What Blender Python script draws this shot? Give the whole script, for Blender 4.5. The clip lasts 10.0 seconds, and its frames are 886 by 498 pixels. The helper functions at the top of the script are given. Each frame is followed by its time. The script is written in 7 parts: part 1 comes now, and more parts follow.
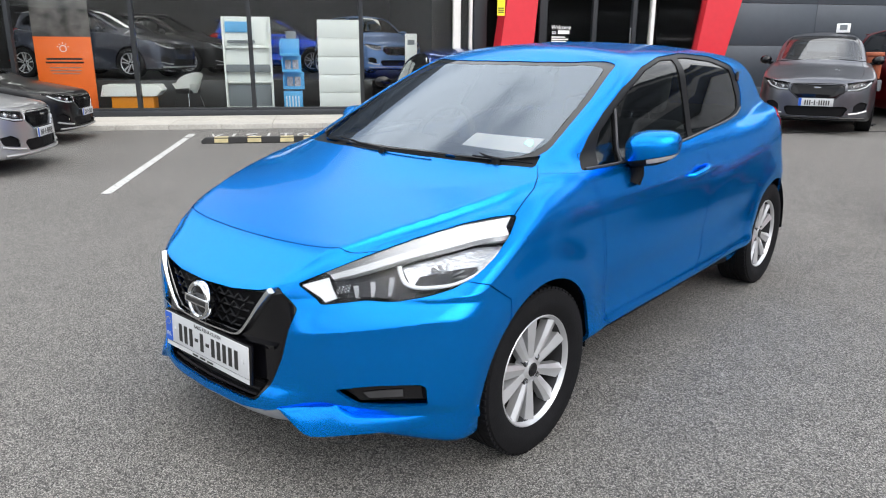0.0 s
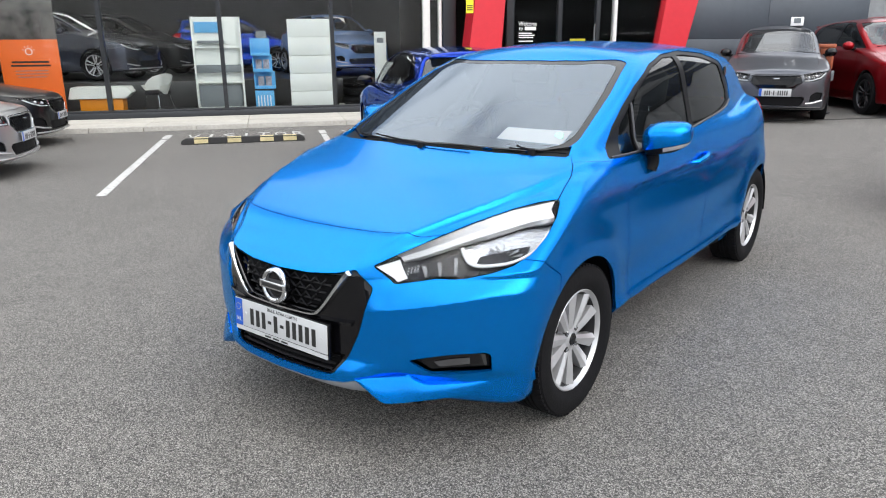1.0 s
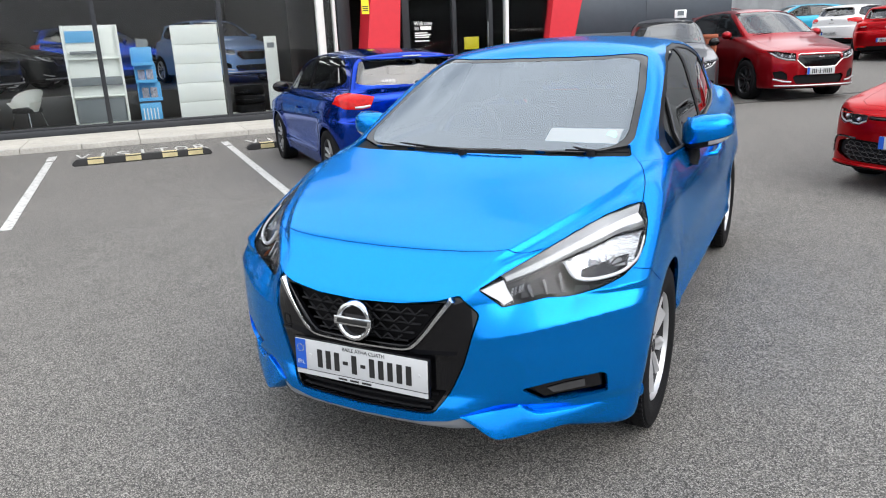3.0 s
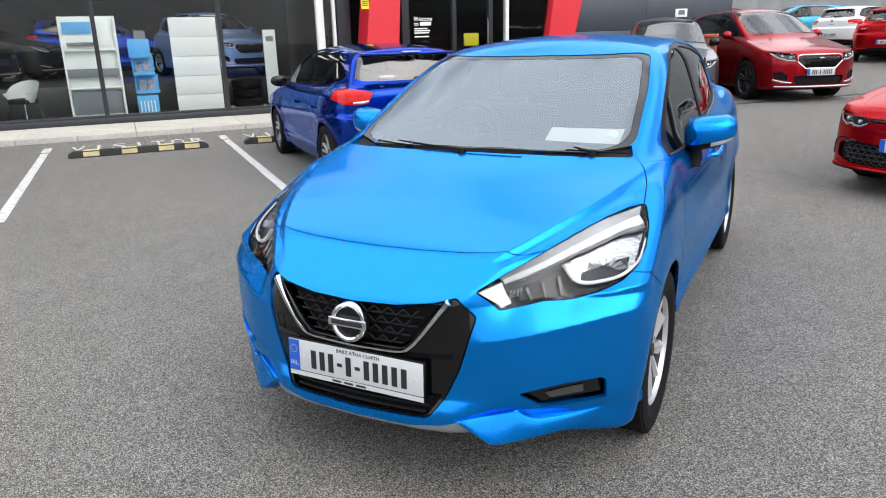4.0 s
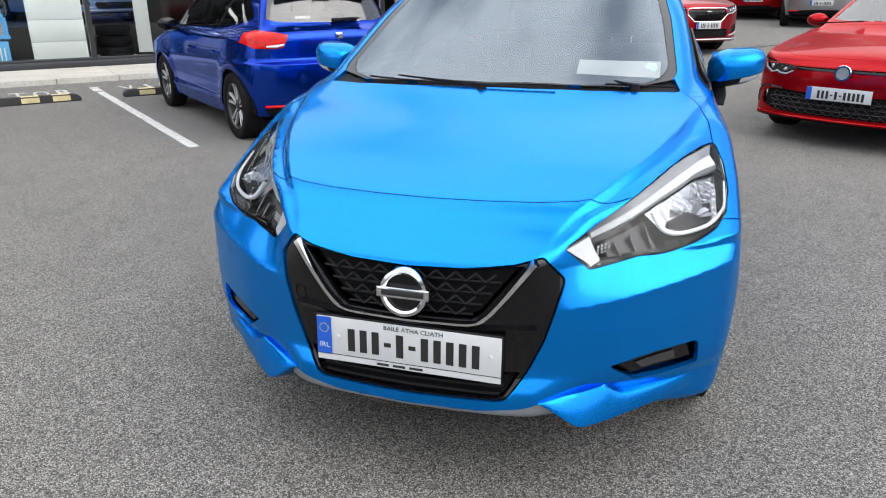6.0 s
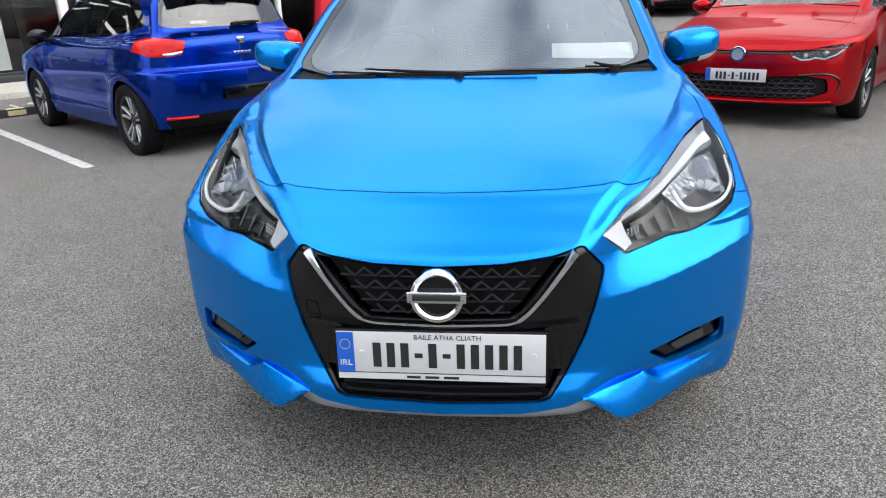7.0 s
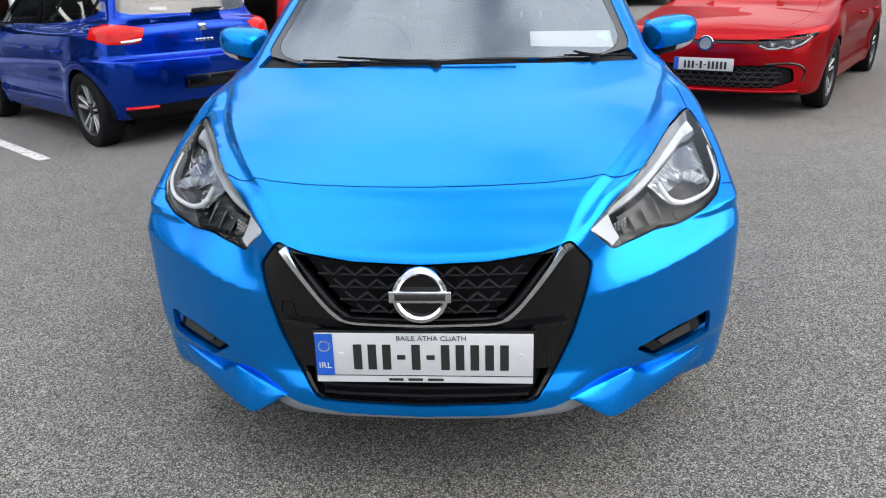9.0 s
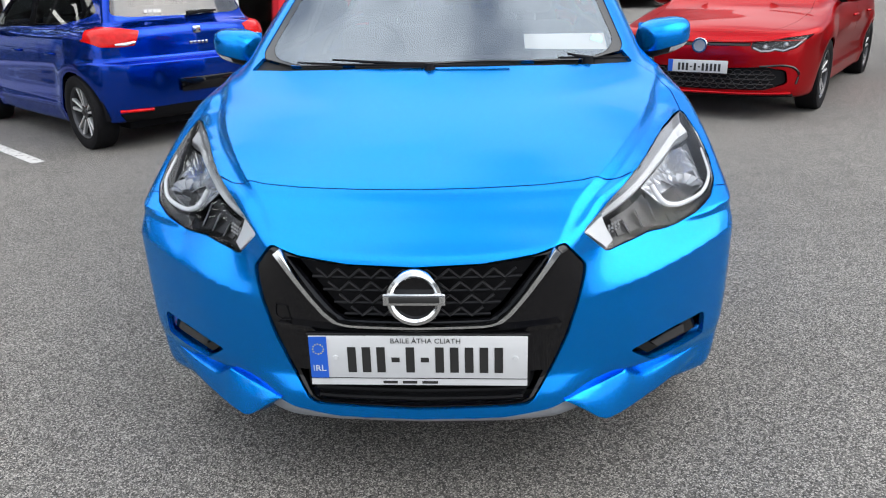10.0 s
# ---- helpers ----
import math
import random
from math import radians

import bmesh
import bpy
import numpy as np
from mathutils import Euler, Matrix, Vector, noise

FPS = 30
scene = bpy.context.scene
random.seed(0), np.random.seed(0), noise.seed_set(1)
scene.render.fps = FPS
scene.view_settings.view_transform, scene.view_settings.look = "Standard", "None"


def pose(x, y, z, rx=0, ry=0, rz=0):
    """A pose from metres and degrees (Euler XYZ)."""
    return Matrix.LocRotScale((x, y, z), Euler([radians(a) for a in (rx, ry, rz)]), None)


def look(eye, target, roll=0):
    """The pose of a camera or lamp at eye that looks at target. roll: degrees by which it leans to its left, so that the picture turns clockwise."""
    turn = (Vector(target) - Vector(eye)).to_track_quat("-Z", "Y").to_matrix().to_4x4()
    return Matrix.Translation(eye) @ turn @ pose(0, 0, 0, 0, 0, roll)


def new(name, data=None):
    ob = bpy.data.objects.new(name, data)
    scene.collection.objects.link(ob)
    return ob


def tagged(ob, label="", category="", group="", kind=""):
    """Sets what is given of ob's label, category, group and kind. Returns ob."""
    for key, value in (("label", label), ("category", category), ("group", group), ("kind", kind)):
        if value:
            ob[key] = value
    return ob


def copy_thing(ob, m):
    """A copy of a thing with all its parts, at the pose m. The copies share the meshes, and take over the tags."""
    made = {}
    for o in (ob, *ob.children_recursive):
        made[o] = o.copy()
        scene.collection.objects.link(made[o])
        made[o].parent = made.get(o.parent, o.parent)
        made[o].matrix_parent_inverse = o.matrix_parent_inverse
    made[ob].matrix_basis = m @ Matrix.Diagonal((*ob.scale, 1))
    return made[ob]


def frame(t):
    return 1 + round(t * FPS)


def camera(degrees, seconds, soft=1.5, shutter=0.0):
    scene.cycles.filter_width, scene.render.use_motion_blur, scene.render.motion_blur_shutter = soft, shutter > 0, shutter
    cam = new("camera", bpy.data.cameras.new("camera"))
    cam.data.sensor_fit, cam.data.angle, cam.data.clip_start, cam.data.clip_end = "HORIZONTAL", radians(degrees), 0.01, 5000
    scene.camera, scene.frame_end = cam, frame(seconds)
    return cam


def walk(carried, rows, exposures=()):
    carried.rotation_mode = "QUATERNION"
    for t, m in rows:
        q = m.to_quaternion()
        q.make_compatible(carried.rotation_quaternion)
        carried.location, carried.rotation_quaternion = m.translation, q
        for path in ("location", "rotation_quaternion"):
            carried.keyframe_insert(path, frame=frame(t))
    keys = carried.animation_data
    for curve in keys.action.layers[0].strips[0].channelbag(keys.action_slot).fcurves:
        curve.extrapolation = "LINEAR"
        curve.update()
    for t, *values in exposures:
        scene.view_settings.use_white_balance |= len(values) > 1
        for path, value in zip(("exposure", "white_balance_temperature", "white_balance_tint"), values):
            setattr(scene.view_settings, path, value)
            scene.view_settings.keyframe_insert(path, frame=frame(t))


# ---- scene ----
cam = camera(64.1, 10.0, soft=1.1)
PATH = [
    (0, (2.102, -1.167, 1.437), (0.837, 0.283, 0.893), 0.3),
    (0.5, (2.137, -1.382, 1.443), (0.875, 0.068, 0.892), 0.0),
    (1, (2.009, -1.585, 1.463), (0.832, -0.066, 0.909), -0.5),
    (1.5, (1.848, -1.741, 1.477), (0.748, -0.172, 0.905), -1.7),
    (2, (1.655, -1.746, 1.461), (0.591, -0.156, 0.878), -2.1),
    (2.5, (1.443, -1.757, 1.466), (0.437, -0.131, 0.88), -0.5),
    (3, (1.265, -1.774, 1.473), (0.372, -0.075, 0.914), -2.4),
    (4.5, (1.221, -1.718, 1.475), (0.364, -0.008, 0.892), -0.6),
    (5, (1.09, -1.721, 1.448), (0.313, 0.018, 0.837), 0.7),
    (5.5, (0.806, -1.718, 1.407), (0.152, 0.062, 0.771), -0.7),
    (5.7, (0.71, -1.644, 1.382), (0.105, 0.14, 0.711), -0.6),
    (6.8, (0.292, -1.551, 1.302), (-0.033, 0.3, 0.617), -1.8),
    (7, (0.219, -1.543, 1.3), (-0.024, 0.321, 0.615), -2.2),
    (7.5, (0.145, -1.506, 1.293), (-0.055, 0.357, 0.594), -1.3),
    (8, (0.159, -1.482, 1.293), (-0.009, 0.382, 0.587), -1.2),
    (8.5, (0.167, -1.474, 1.291), (0.008, 0.388, 0.579), -1.9),
    (9, (0.172, -1.475, 1.294), (0.024, 0.386, 0.578), -1.8),
    (9.5, (0.172, -1.474, 1.295), (0.032, 0.39, 0.583), -1.9),
    (10, (0.176, -1.475, 1.295), (0.04, 0.389, 0.584), -1.8),
]
walk(cam, [(t, look(eye, target, roll)) for t, eye, target, roll in PATH])

# ---- world and light ----
def set_world():
    w = bpy.data.worlds.new("sky")
    scene.world = w
    w.use_nodes = True
    nt = w.node_tree
    nt.nodes.clear()
    out = nt.nodes.new("ShaderNodeOutputWorld")
    bg = nt.nodes.new("ShaderNodeBackground")
    sky = nt.nodes.new("ShaderNodeTexSky")
    sky.sky_type = 'NISHITA'
    sky.sun_disc = False
    sky.sun_elevation = radians(44)
    sky.sun_rotation = radians(106)
    co = nt.nodes.new("ShaderNodeTexCoord")
    mp = nt.nodes.new("ShaderNodeMapping")
    mp.inputs["Scale"].default_value = (1.0, 1.0, 2.2)
    nz = nt.nodes.new("ShaderNodeTexNoise")
    nz.inputs["Scale"].default_value = 2.3
    nz.inputs["Detail"].default_value = 3
    nz.inputs["Roughness"].default_value = 0.55
    rp = nt.nodes.new("ShaderNodeValToRGB")
    rp.color_ramp.elements[0].position = 0.41
    rp.color_ramp.elements[0].color = (0.35, 0.35, 0.35, 1)
    rp.color_ramp.elements[1].position = 0.53
    cl = nt.nodes.new("ShaderNodeMix")
    cl.data_type = 'RGBA'
    cl.inputs[7].default_value = (11.0, 11.3, 11.8, 1)
    sp = nt.nodes.new("ShaderNodeSeparateXYZ")
    up = nt.nodes.new("ShaderNodeMapRange")
    up.inputs["To Min"].default_value, up.inputs["To Max"].default_value = 0.74, 1.14
    vault = nt.nodes.new("ShaderNodeVectorMath")
    vault.operation = 'SCALE'
    nt.links.new(co.outputs["Generated"], sp.inputs[0])
    nt.links.new(sp.outputs["Z"], up.inputs["Value"])
    nt.links.new(up.outputs[0], vault.inputs["Scale"])
    nt.links.new(co.outputs["Generated"], mp.inputs["Vector"])
    nt.links.new(mp.outputs["Vector"], nz.inputs["Vector"])
    nt.links.new(nz.outputs["Fac"], rp.inputs["Fac"])
    nt.links.new(rp.outputs["Color"], cl.inputs[0])
    nt.links.new(sky.outputs["Color"], cl.inputs[6])
    nt.links.new(cl.outputs[2], vault.inputs[0])
    nt.links.new(vault.outputs["Vector"], bg.inputs["Color"])
    bg.inputs["Strength"].default_value = SKY
    nt.links.new(bg.outputs["Background"], out.inputs["Surface"])


SKY = 0.204
set_world()
sun = new("sun", bpy.data.lights.new("sun", 'SUN'))
sun.data.energy, sun.data.angle, sun.data.color = 1.95, radians(56), (1.0, 0.95, 0.88)
sun.matrix_basis = look((15, -2, 14), (0, 1, 0))


# ---- materials ----
def material(name, color, rough=0.5, metal=0.0, coat=0.0, noise_scale=0.0, noise_amount=0.0, bump=0.0, bump_scale=0.0, spec=0.5, stain=0.0):
    m = bpy.data.materials.new(name)
    m.use_nodes = True
    nt = m.node_tree
    b = nt.nodes["Principled BSDF"]
    b.inputs["Base Color"].default_value = (*color, 1)
    b.inputs["Roughness"].default_value = rough
    b.inputs["Metallic"].default_value = metal
    b.inputs["Coat Weight"].default_value = coat
    b.inputs["Coat Roughness"].default_value = 0.03
    b.inputs["Specular IOR Level"].default_value = spec
    co = nt.nodes.new("ShaderNodeTexCoord")
    if noise_amount:
        nz = nt.nodes.new("ShaderNodeTexNoise")
        nz.inputs["Scale"].default_value = noise_scale
        nz.inputs["Detail"].default_value = 4
        nt.links.new(co.outputs["Object"], nz.inputs["Vector"])
        nz2 = nt.nodes.new("ShaderNodeTexNoise")
        nz2.inputs["Scale"].default_value = noise_scale * 0.09
        nz2.inputs["Detail"].default_value = 3
        nt.links.new(co.outputs["Object"], nz2.inputs["Vector"])
        ad = nt.nodes.new("ShaderNodeMath")
        ad.operation = 'ADD'
        nt.links.new(nz.outputs["Fac"], ad.inputs[0])
        nt.links.new(nz2.outputs["Fac"], ad.inputs[1])
        mr = nt.nodes.new("ShaderNodeMapRange")
        mr.inputs["From Min"].default_value = 0.6
        mr.inputs["From Max"].default_value = 1.4
        mr.inputs["To Min"].default_value = 1 - noise_amount
        mr.inputs["To Max"].default_value = 1 + noise_amount
        nt.links.new(ad.outputs[0], mr.inputs["Value"])
        mx = nt.nodes.new("ShaderNodeVectorMath")
        mx.operation = 'SCALE'
        mx.inputs[0].default_value = color
        nt.links.new(mr.outputs["Result"], mx.inputs["Scale"])
        nt.links.new(mx.outputs["Vector"], b.inputs["Base Color"])
    if bump:
        nb = nt.nodes.new("ShaderNodeTexNoise")
        nb.inputs["Scale"].default_value = bump_scale
        nb.inputs["Detail"].default_value = 3
        nt.links.new(co.outputs["Object"], nb.inputs["Vector"])
        bp = nt.nodes.new("ShaderNodeBump")
        bp.inputs["Strength"].default_value = bump
        bp.inputs["Distance"].default_value = 0.004
        nt.links.new(nb.outputs["Fac"], bp.inputs["Height"])
        nt.links.new(bp.outputs["Normal"], b.inputs["Normal"])
    return m


def paint(name, color, dark=0.6, metal=0.55, rough=0.36, coat=0.6, edge=(1, 1, 1)):
    """Metallic car paint: a flaked base under clear lacquer."""
    m = material(name, color, rough, metal, coat, spec=0.25)
    nt = m.node_tree
    b = nt.nodes["Principled BSDF"]
    b.inputs["Coat Roughness"].default_value = 0.012
    b.inputs["Coat IOR"].default_value = 1.38
    b.inputs["Specular Tint"].default_value = (*edge, 1)
    co = nt.nodes.new("ShaderNodeTexCoord")
    v = nt.nodes.new("ShaderNodeTexNoise")
    v.inputs["Scale"].default_value = 900
    v.inputs["Detail"].default_value = 1
    nt.links.new(co.outputs["Object"], v.inputs["Vector"])
    r = nt.nodes.new("ShaderNodeMapRange")
    r.inputs["From Min"].default_value = 0.3
    r.inputs["From Max"].default_value = 0.7
    r.inputs["To Min"].default_value = dark
    r.inputs["To Max"].default_value = 2 - dark
    nt.links.new(v.outputs["Fac"], r.inputs["Value"])
    s = nt.nodes.new("ShaderNodeVectorMath")
    s.operation = 'SCALE'
    s.inputs[0].default_value = color
    nt.links.new(r.outputs["Result"], s.inputs["Scale"])
    nt.links.new(s.outputs["Vector"], b.inputs["Base Color"])
    return m


def glass(name, tint=(0.75, 0.8, 0.8), gloss=1.0, rough=0.0, sheen=(1, 1, 1)):
    m = bpy.data.materials.new(name)
    m.use_nodes = True
    nt = m.node_tree
    nt.nodes.clear()
    out = nt.nodes.new("ShaderNodeOutputMaterial")
    tr = nt.nodes.new("ShaderNodeBsdfTransparent")
    tr.inputs["Color"].default_value = (*tint, 1)
    gl = nt.nodes.new("ShaderNodeBsdfGlossy")
    gl.inputs["Roughness"].default_value = rough
    gl.inputs["Color"].default_value = (*sheen, 1)
    fr = nt.nodes.new("ShaderNodeFresnel")
    fr.inputs["IOR"].default_value = 1.5 + 0.25 * (gloss - 1)
    mx = nt.nodes.new("ShaderNodeMixShader")
    nt.links.new(fr.outputs[0], mx.inputs[0])
    nt.links.new(tr.outputs[0], mx.inputs[1])
    nt.links.new(gl.outputs[0], mx.inputs[2])
    nt.links.new(mx.outputs[0], out.inputs["Surface"])
    return m


BLUE = paint("bright_blue_paint", (0.0004, 0.208, 0.71), 0.85, 0.86, 0.25, 0.36, (0.25, 0.75, 1))
DEEP_BLUE = paint("deep_blue_paint", (0.0005, 0.036, 0.34), 0.85, 0.88, 0.17, 0.6, (0.3, 0.5, 1))
RED = paint("red_paint", (0.34, 0.002, 0.006), 0.85, 0.8, 0.3, 0.4, (1, 0.4, 0.4))
DARK_RED = paint("dark_red_paint", (0.30, 0.004, 0.010), 0.85, 0.75, 0.3)
GREY = paint("grey_paint", (0.13, 0.135, 0.15), 0.8, 0.85, 0.3)
DULL_SILVER = paint("dull_silver_paint", (0.30, 0.30, 0.31), 0.85, 0.85, 0.3)
SILVER = paint("silver_paint", (0.50, 0.505, 0.52), 0.85, 0.85, 0.3)
BLACK = paint("black_paint", (0.006, 0.006, 0.007), 0.8, 0.1, 0.3, 0.4)
WHITE = paint("white_paint", (0.72, 0.72, 0.72), 0.96, 0.0, 0.3)
TEAL = paint("light_blue_paint", (0.02, 0.33, 0.5), 0.8, 0.2, 0.3)
GLASS = glass("window_glass", (0.42, 0.46, 0.45), 0.4)
SCREEN = glass("windscreen_glass", (0.97, 0.98, 0.98), 4.1, sheen=(0.84, 0.95, 1.06))
CAR_SCREEN = glass("car_screen_glass", (0.70, 0.75, 0.75), 2.8)
PRIVACY = glass("dark_window_glass", (0.25, 0.28, 0.28), 1.5)
CLEAR = glass("lamp_lens", (0.95, 0.96, 0.97), 0.1)
SHOP_GLASS = glass("shop_glass", (0.93, 0.95, 0.95), 0.0)
TYRE = material("tyre_rubber", (0.008, 0.008, 0.009), 0.75, spec=0.12, noise_scale=30, noise_amount=0.25, bump=0.25, bump_scale=120)
ALLOY = material("alloy", (0.52, 0.525, 0.54), 0.3, 0.55, 0.3, 14, 0.1)
DARK_ALLOY = material("dark_alloy", (0.05, 0.05, 0.055), 0.35, 0.6, 0.3)
CHROME = material("chrome", (0.62, 0.63, 0.64), 0.1, 1.0)
PLASTIC = material("black_plastic", (0.006, 0.006, 0.007), 0.55, spec=0.12, noise_scale=60, noise_amount=0.2, bump=0.2, bump_scale=500)
GLOSS = material("gloss_black", (0.003, 0.003, 0.004), 0.03, spec=0.4)
TRIM_GREY = material("silver_trim", (0.30, 0.32, 0.35), 0.4, 0.5, noise_scale=20, noise_amount=0.08)
CABIN = material("cabin_plastic", (0.02, 0.02, 0.022), 0.65, spec=0.3, noise_scale=20, noise_amount=0.25, bump=0.2, bump_scale=300)
SEAT = material("seat_cloth", (0.028, 0.028, 0.03), 0.9, noise_scale=80, noise_amount=0.3, bump=0.3, bump_scale=700)
PLATE_W = material("plate_white", (0.52, 0.53, 0.54), 0.35, noise_scale=30, noise_amount=0.04)
PLATE_B = material("plate_blue", (0.01, 0.09, 0.48), 0.35)
INK = material("black_ink", (0.012, 0.012, 0.012), 0.5)
PAPER = material("paper", (0.92, 0.93, 0.92), 0.7, noise_scale=20, noise_amount=0.03)
LAMP_RED = material("red_lamp_plastic", (0.52, 0.004, 0.004), 0.1, 0, 0.2, 25, 0.35, spec=0.25)
LAMP_WHITE = material("lamp_reflector", (0.80, 0.81, 0.83), 0.22, 0.7)
DRL = material("white_light_guide", (0.80, 0.81, 0.82), 0.25, 0.0, 0.4)


# ---- mesh helpers ----
def finish(name, me, mat, parent=None, label=""):
    if isinstance(mat, (list, tuple)):
        for k in mat:
            me.materials.append(k)
    else:
        me.materials.append(mat)
    ob = new(name, me)
    if parent is not None:
        ob.parent = parent
    if label:
        tagged(ob, label)
    return ob


def part(name, bm, mat, parent=None, label="", smooth=35):
    """Links a bmesh as one mesh object under a thing or under a part."""
    me = bpy.data.meshes.new(name)
    bmesh.ops.recalc_face_normals(bm, faces=bm.faces)
    bm.to_mesh(me)
    bm.free()
    if smooth:
        me.shade_smooth()
        me.set_sharp_from_angle(angle=radians(smooth))
    return finish(name, me, mat, parent, label)


def thing(name, label, category, group="", at=None):
    e = new(name)
    e.empty_display_size = 0.2
    if at is not None:
        e.matrix_basis = at
    return tagged(e, label, category, group)


def add_box(bm, x0, x1, y0, y1, z0, z1, bevel=0.0, m=None, seg=2):
    r = bmesh.ops.create_cube(bm, size=1)
    vs = r["verts"]
    for v in vs:
        v.co = Vector(((x0 + x1) / 2 + v.co.x * (x1 - x0), (y0 + y1) / 2 + v.co.y * (y1 - y0), (z0 + z1) / 2 + v.co.z * (z1 - z0)))
        if m is not None:
            v.co = m @ v.co
    if bevel:
        es = list({e for v in vs for e in v.link_edges})
        bmesh.ops.bevel(bm, geom=es, offset=bevel, segments=seg, profile=0.5, affect='EDGES')
    return bm


def box(x0, x1, y0, y1, z0, z1, bevel=0.0, m=None, seg=2):
    return add_box(bmesh.new(), x0, x1, y0, y1, z0, z1, bevel, m, seg)


def add_cyl(bm, p, q, r0, r1=None, n=20, caps=True):
    p, q = Vector(p), Vector(q)
    r1 = r0 if r1 is None else r1
    r = bmesh.ops.create_cone(bm, cap_ends=caps, segments=n, radius1=r0, radius2=r1, depth=(q - p).length)
    m = Matrix.Translation((p + q) / 2) @ (q - p).to_track_quat('Z', 'Y').to_matrix().to_4x4()
    bmesh.ops.transform(bm, matrix=m, verts=r["verts"])
    return bm


def add_prism(bm, poly, d0, d1, frame_m=None):
    """A closed outline in the plane (x, z), pushed from y = d0 to y = d1."""
    lo = [bm.verts.new((a, d0, b)) for a, b in poly]
    hi = [bm.verts.new((a, d1, b)) for a, b in poly]
    n = len(poly)
    bm.faces.new(lo)
    bm.faces.new(hi[::-1])
    for i in range(n):
        bm.faces.new((lo[i], hi[i], hi[(i + 1) % n], lo[(i + 1) % n]))
    if frame_m is not None:
        bmesh.ops.transform(bm, matrix=frame_m, verts=lo + hi)
    return bm


def add_tube(bm, pts, r, n=8, closed=False, flat=1.0):
    """A round bar along points."""
    pts = [Vector(p) for p in pts]
    rings = []
    for i, p in enumerate(pts):
        a = pts[i - 1] if i or closed else p
        b = pts[(i + 1) % len(pts)] if i < len(pts) - 1 or closed else p
        d = (b - a).normalized()
        s = d.cross(Vector((0, 0, 1)))
        if s.length < 1e-3:
            s = d.cross(Vector((0, 1, 0)))
        s.normalize()
        t = s.cross(d)
        rr = r[i] if isinstance(r, (list, tuple)) else r
        rings.append([bm.verts.new(p + (s * math.cos(k * math.tau / n) + t * math.sin(k * math.tau / n) * flat) * rr) for k in range(n)])
    m = len(rings)
    for i in range(m if closed else m - 1):
        A, B = rings[i], rings[(i + 1) % m]
        for k in range(n):
            bm.faces.new((A[k], A[(k + 1) % n], B[(k + 1) % n], B[k]))
    if not closed:
        bm.faces.new(rings[0])
        bm.faces.new(rings[-1][::-1])
    return bm


def lathe(bm, profile, n=48, axis_m=None, closed=True):
    """Turns a profile of (radius, along) about the x axis."""
    rings = []
    for k in range(n):
        a = math.tau * k / n
        rings.append([bm.verts.new((h, r * math.cos(a), r * math.sin(a))) for r, h in profile])
    m = len(profile)
    vs = [v for r in rings for v in r]
    for k in range(n):
        A, B = rings[k], rings[(k + 1) % n]
        for i in range(m if closed else m - 1):
            j = (i + 1) % m
            bm.faces.new((A[i], A[j], B[j], B[i]))
    if axis_m is not None:
        bmesh.ops.transform(bm, matrix=axis_m, verts=vs)
    return bm


def text(name, body, size, mat, m, parent=None, depth=0.001, width=None, label=""):
    c = bpy.data.curves.new(name, 'FONT')
    c.body, c.size, c.extrude, c.align_x, c.align_y = body, size, depth, 'CENTER', 'CENTER'
    c.resolution_u = 3
    ob = bpy.data.objects.new(name + "_text", c)
    scene.collection.objects.link(ob)
    dg = bpy.context.evaluated_depsgraph_get()
    me = bpy.data.meshes.new_from_object(ob.evaluated_get(dg))
    bpy.data.objects.remove(ob)
    bpy.data.curves.remove(c)
    if width:
        xs = [v.co.x for v in me.vertices]
        k = width / (max(xs) - min(xs))
        for v in me.vertices:
            v.co.x *= k
    me.transform(m)
    me.materials.clear()
    return finish(name, me, mat, parent, label)


# ---- car bodies: one smooth skin, cut into panels along drawn outlines ----
def spline(knots):
    """A smooth curve without overshoot through (x, y) knots."""
    X = np.array([k[0] for k in knots], float)
    Y = np.array([k[1] for k in knots], float)
    h = np.diff(X)
    d = np.diff(Y) / h
    m = np.zeros(len(X))
    m[0], m[-1] = d[0], d[-1]
    for i in range(1, len(X) - 1):
        if d[i - 1] * d[i] > 0:
            w1, w2 = 2 * h[i] + h[i - 1], h[i] + 2 * h[i - 1]
            m[i] = (w1 + w2) / (w1 / d[i - 1] + w2 / d[i])

    def f(x):
        x = np.asarray(x, float)
        i = np.clip(np.searchsorted(X, x) - 1, 0, len(h) - 1)
        t = np.clip((x - X[i]) / h[i], 0, 1)
        y = (2 * t**3 - 3 * t**2 + 1) * Y[i] + (t**3 - 2 * t**2 + t) * h[i] * m[i] + (3 * t**2 - 2 * t**3) * Y[i + 1] + (t**3 - t**2) * h[i] * m[i + 1]
        return y + np.where(x < X[0], (x - X[0]) * m[0], 0) + np.where(x > X[-1], (x - X[-1]) * m[-1], 0)
    return f


def smax(a, b, k):
    h = np.maximum(k - np.abs(a - b), 0) / k
    return np.maximum(a, b) + h * h * k / 4


def smin(a, b, k):
    return -smax(-a, -b, k)


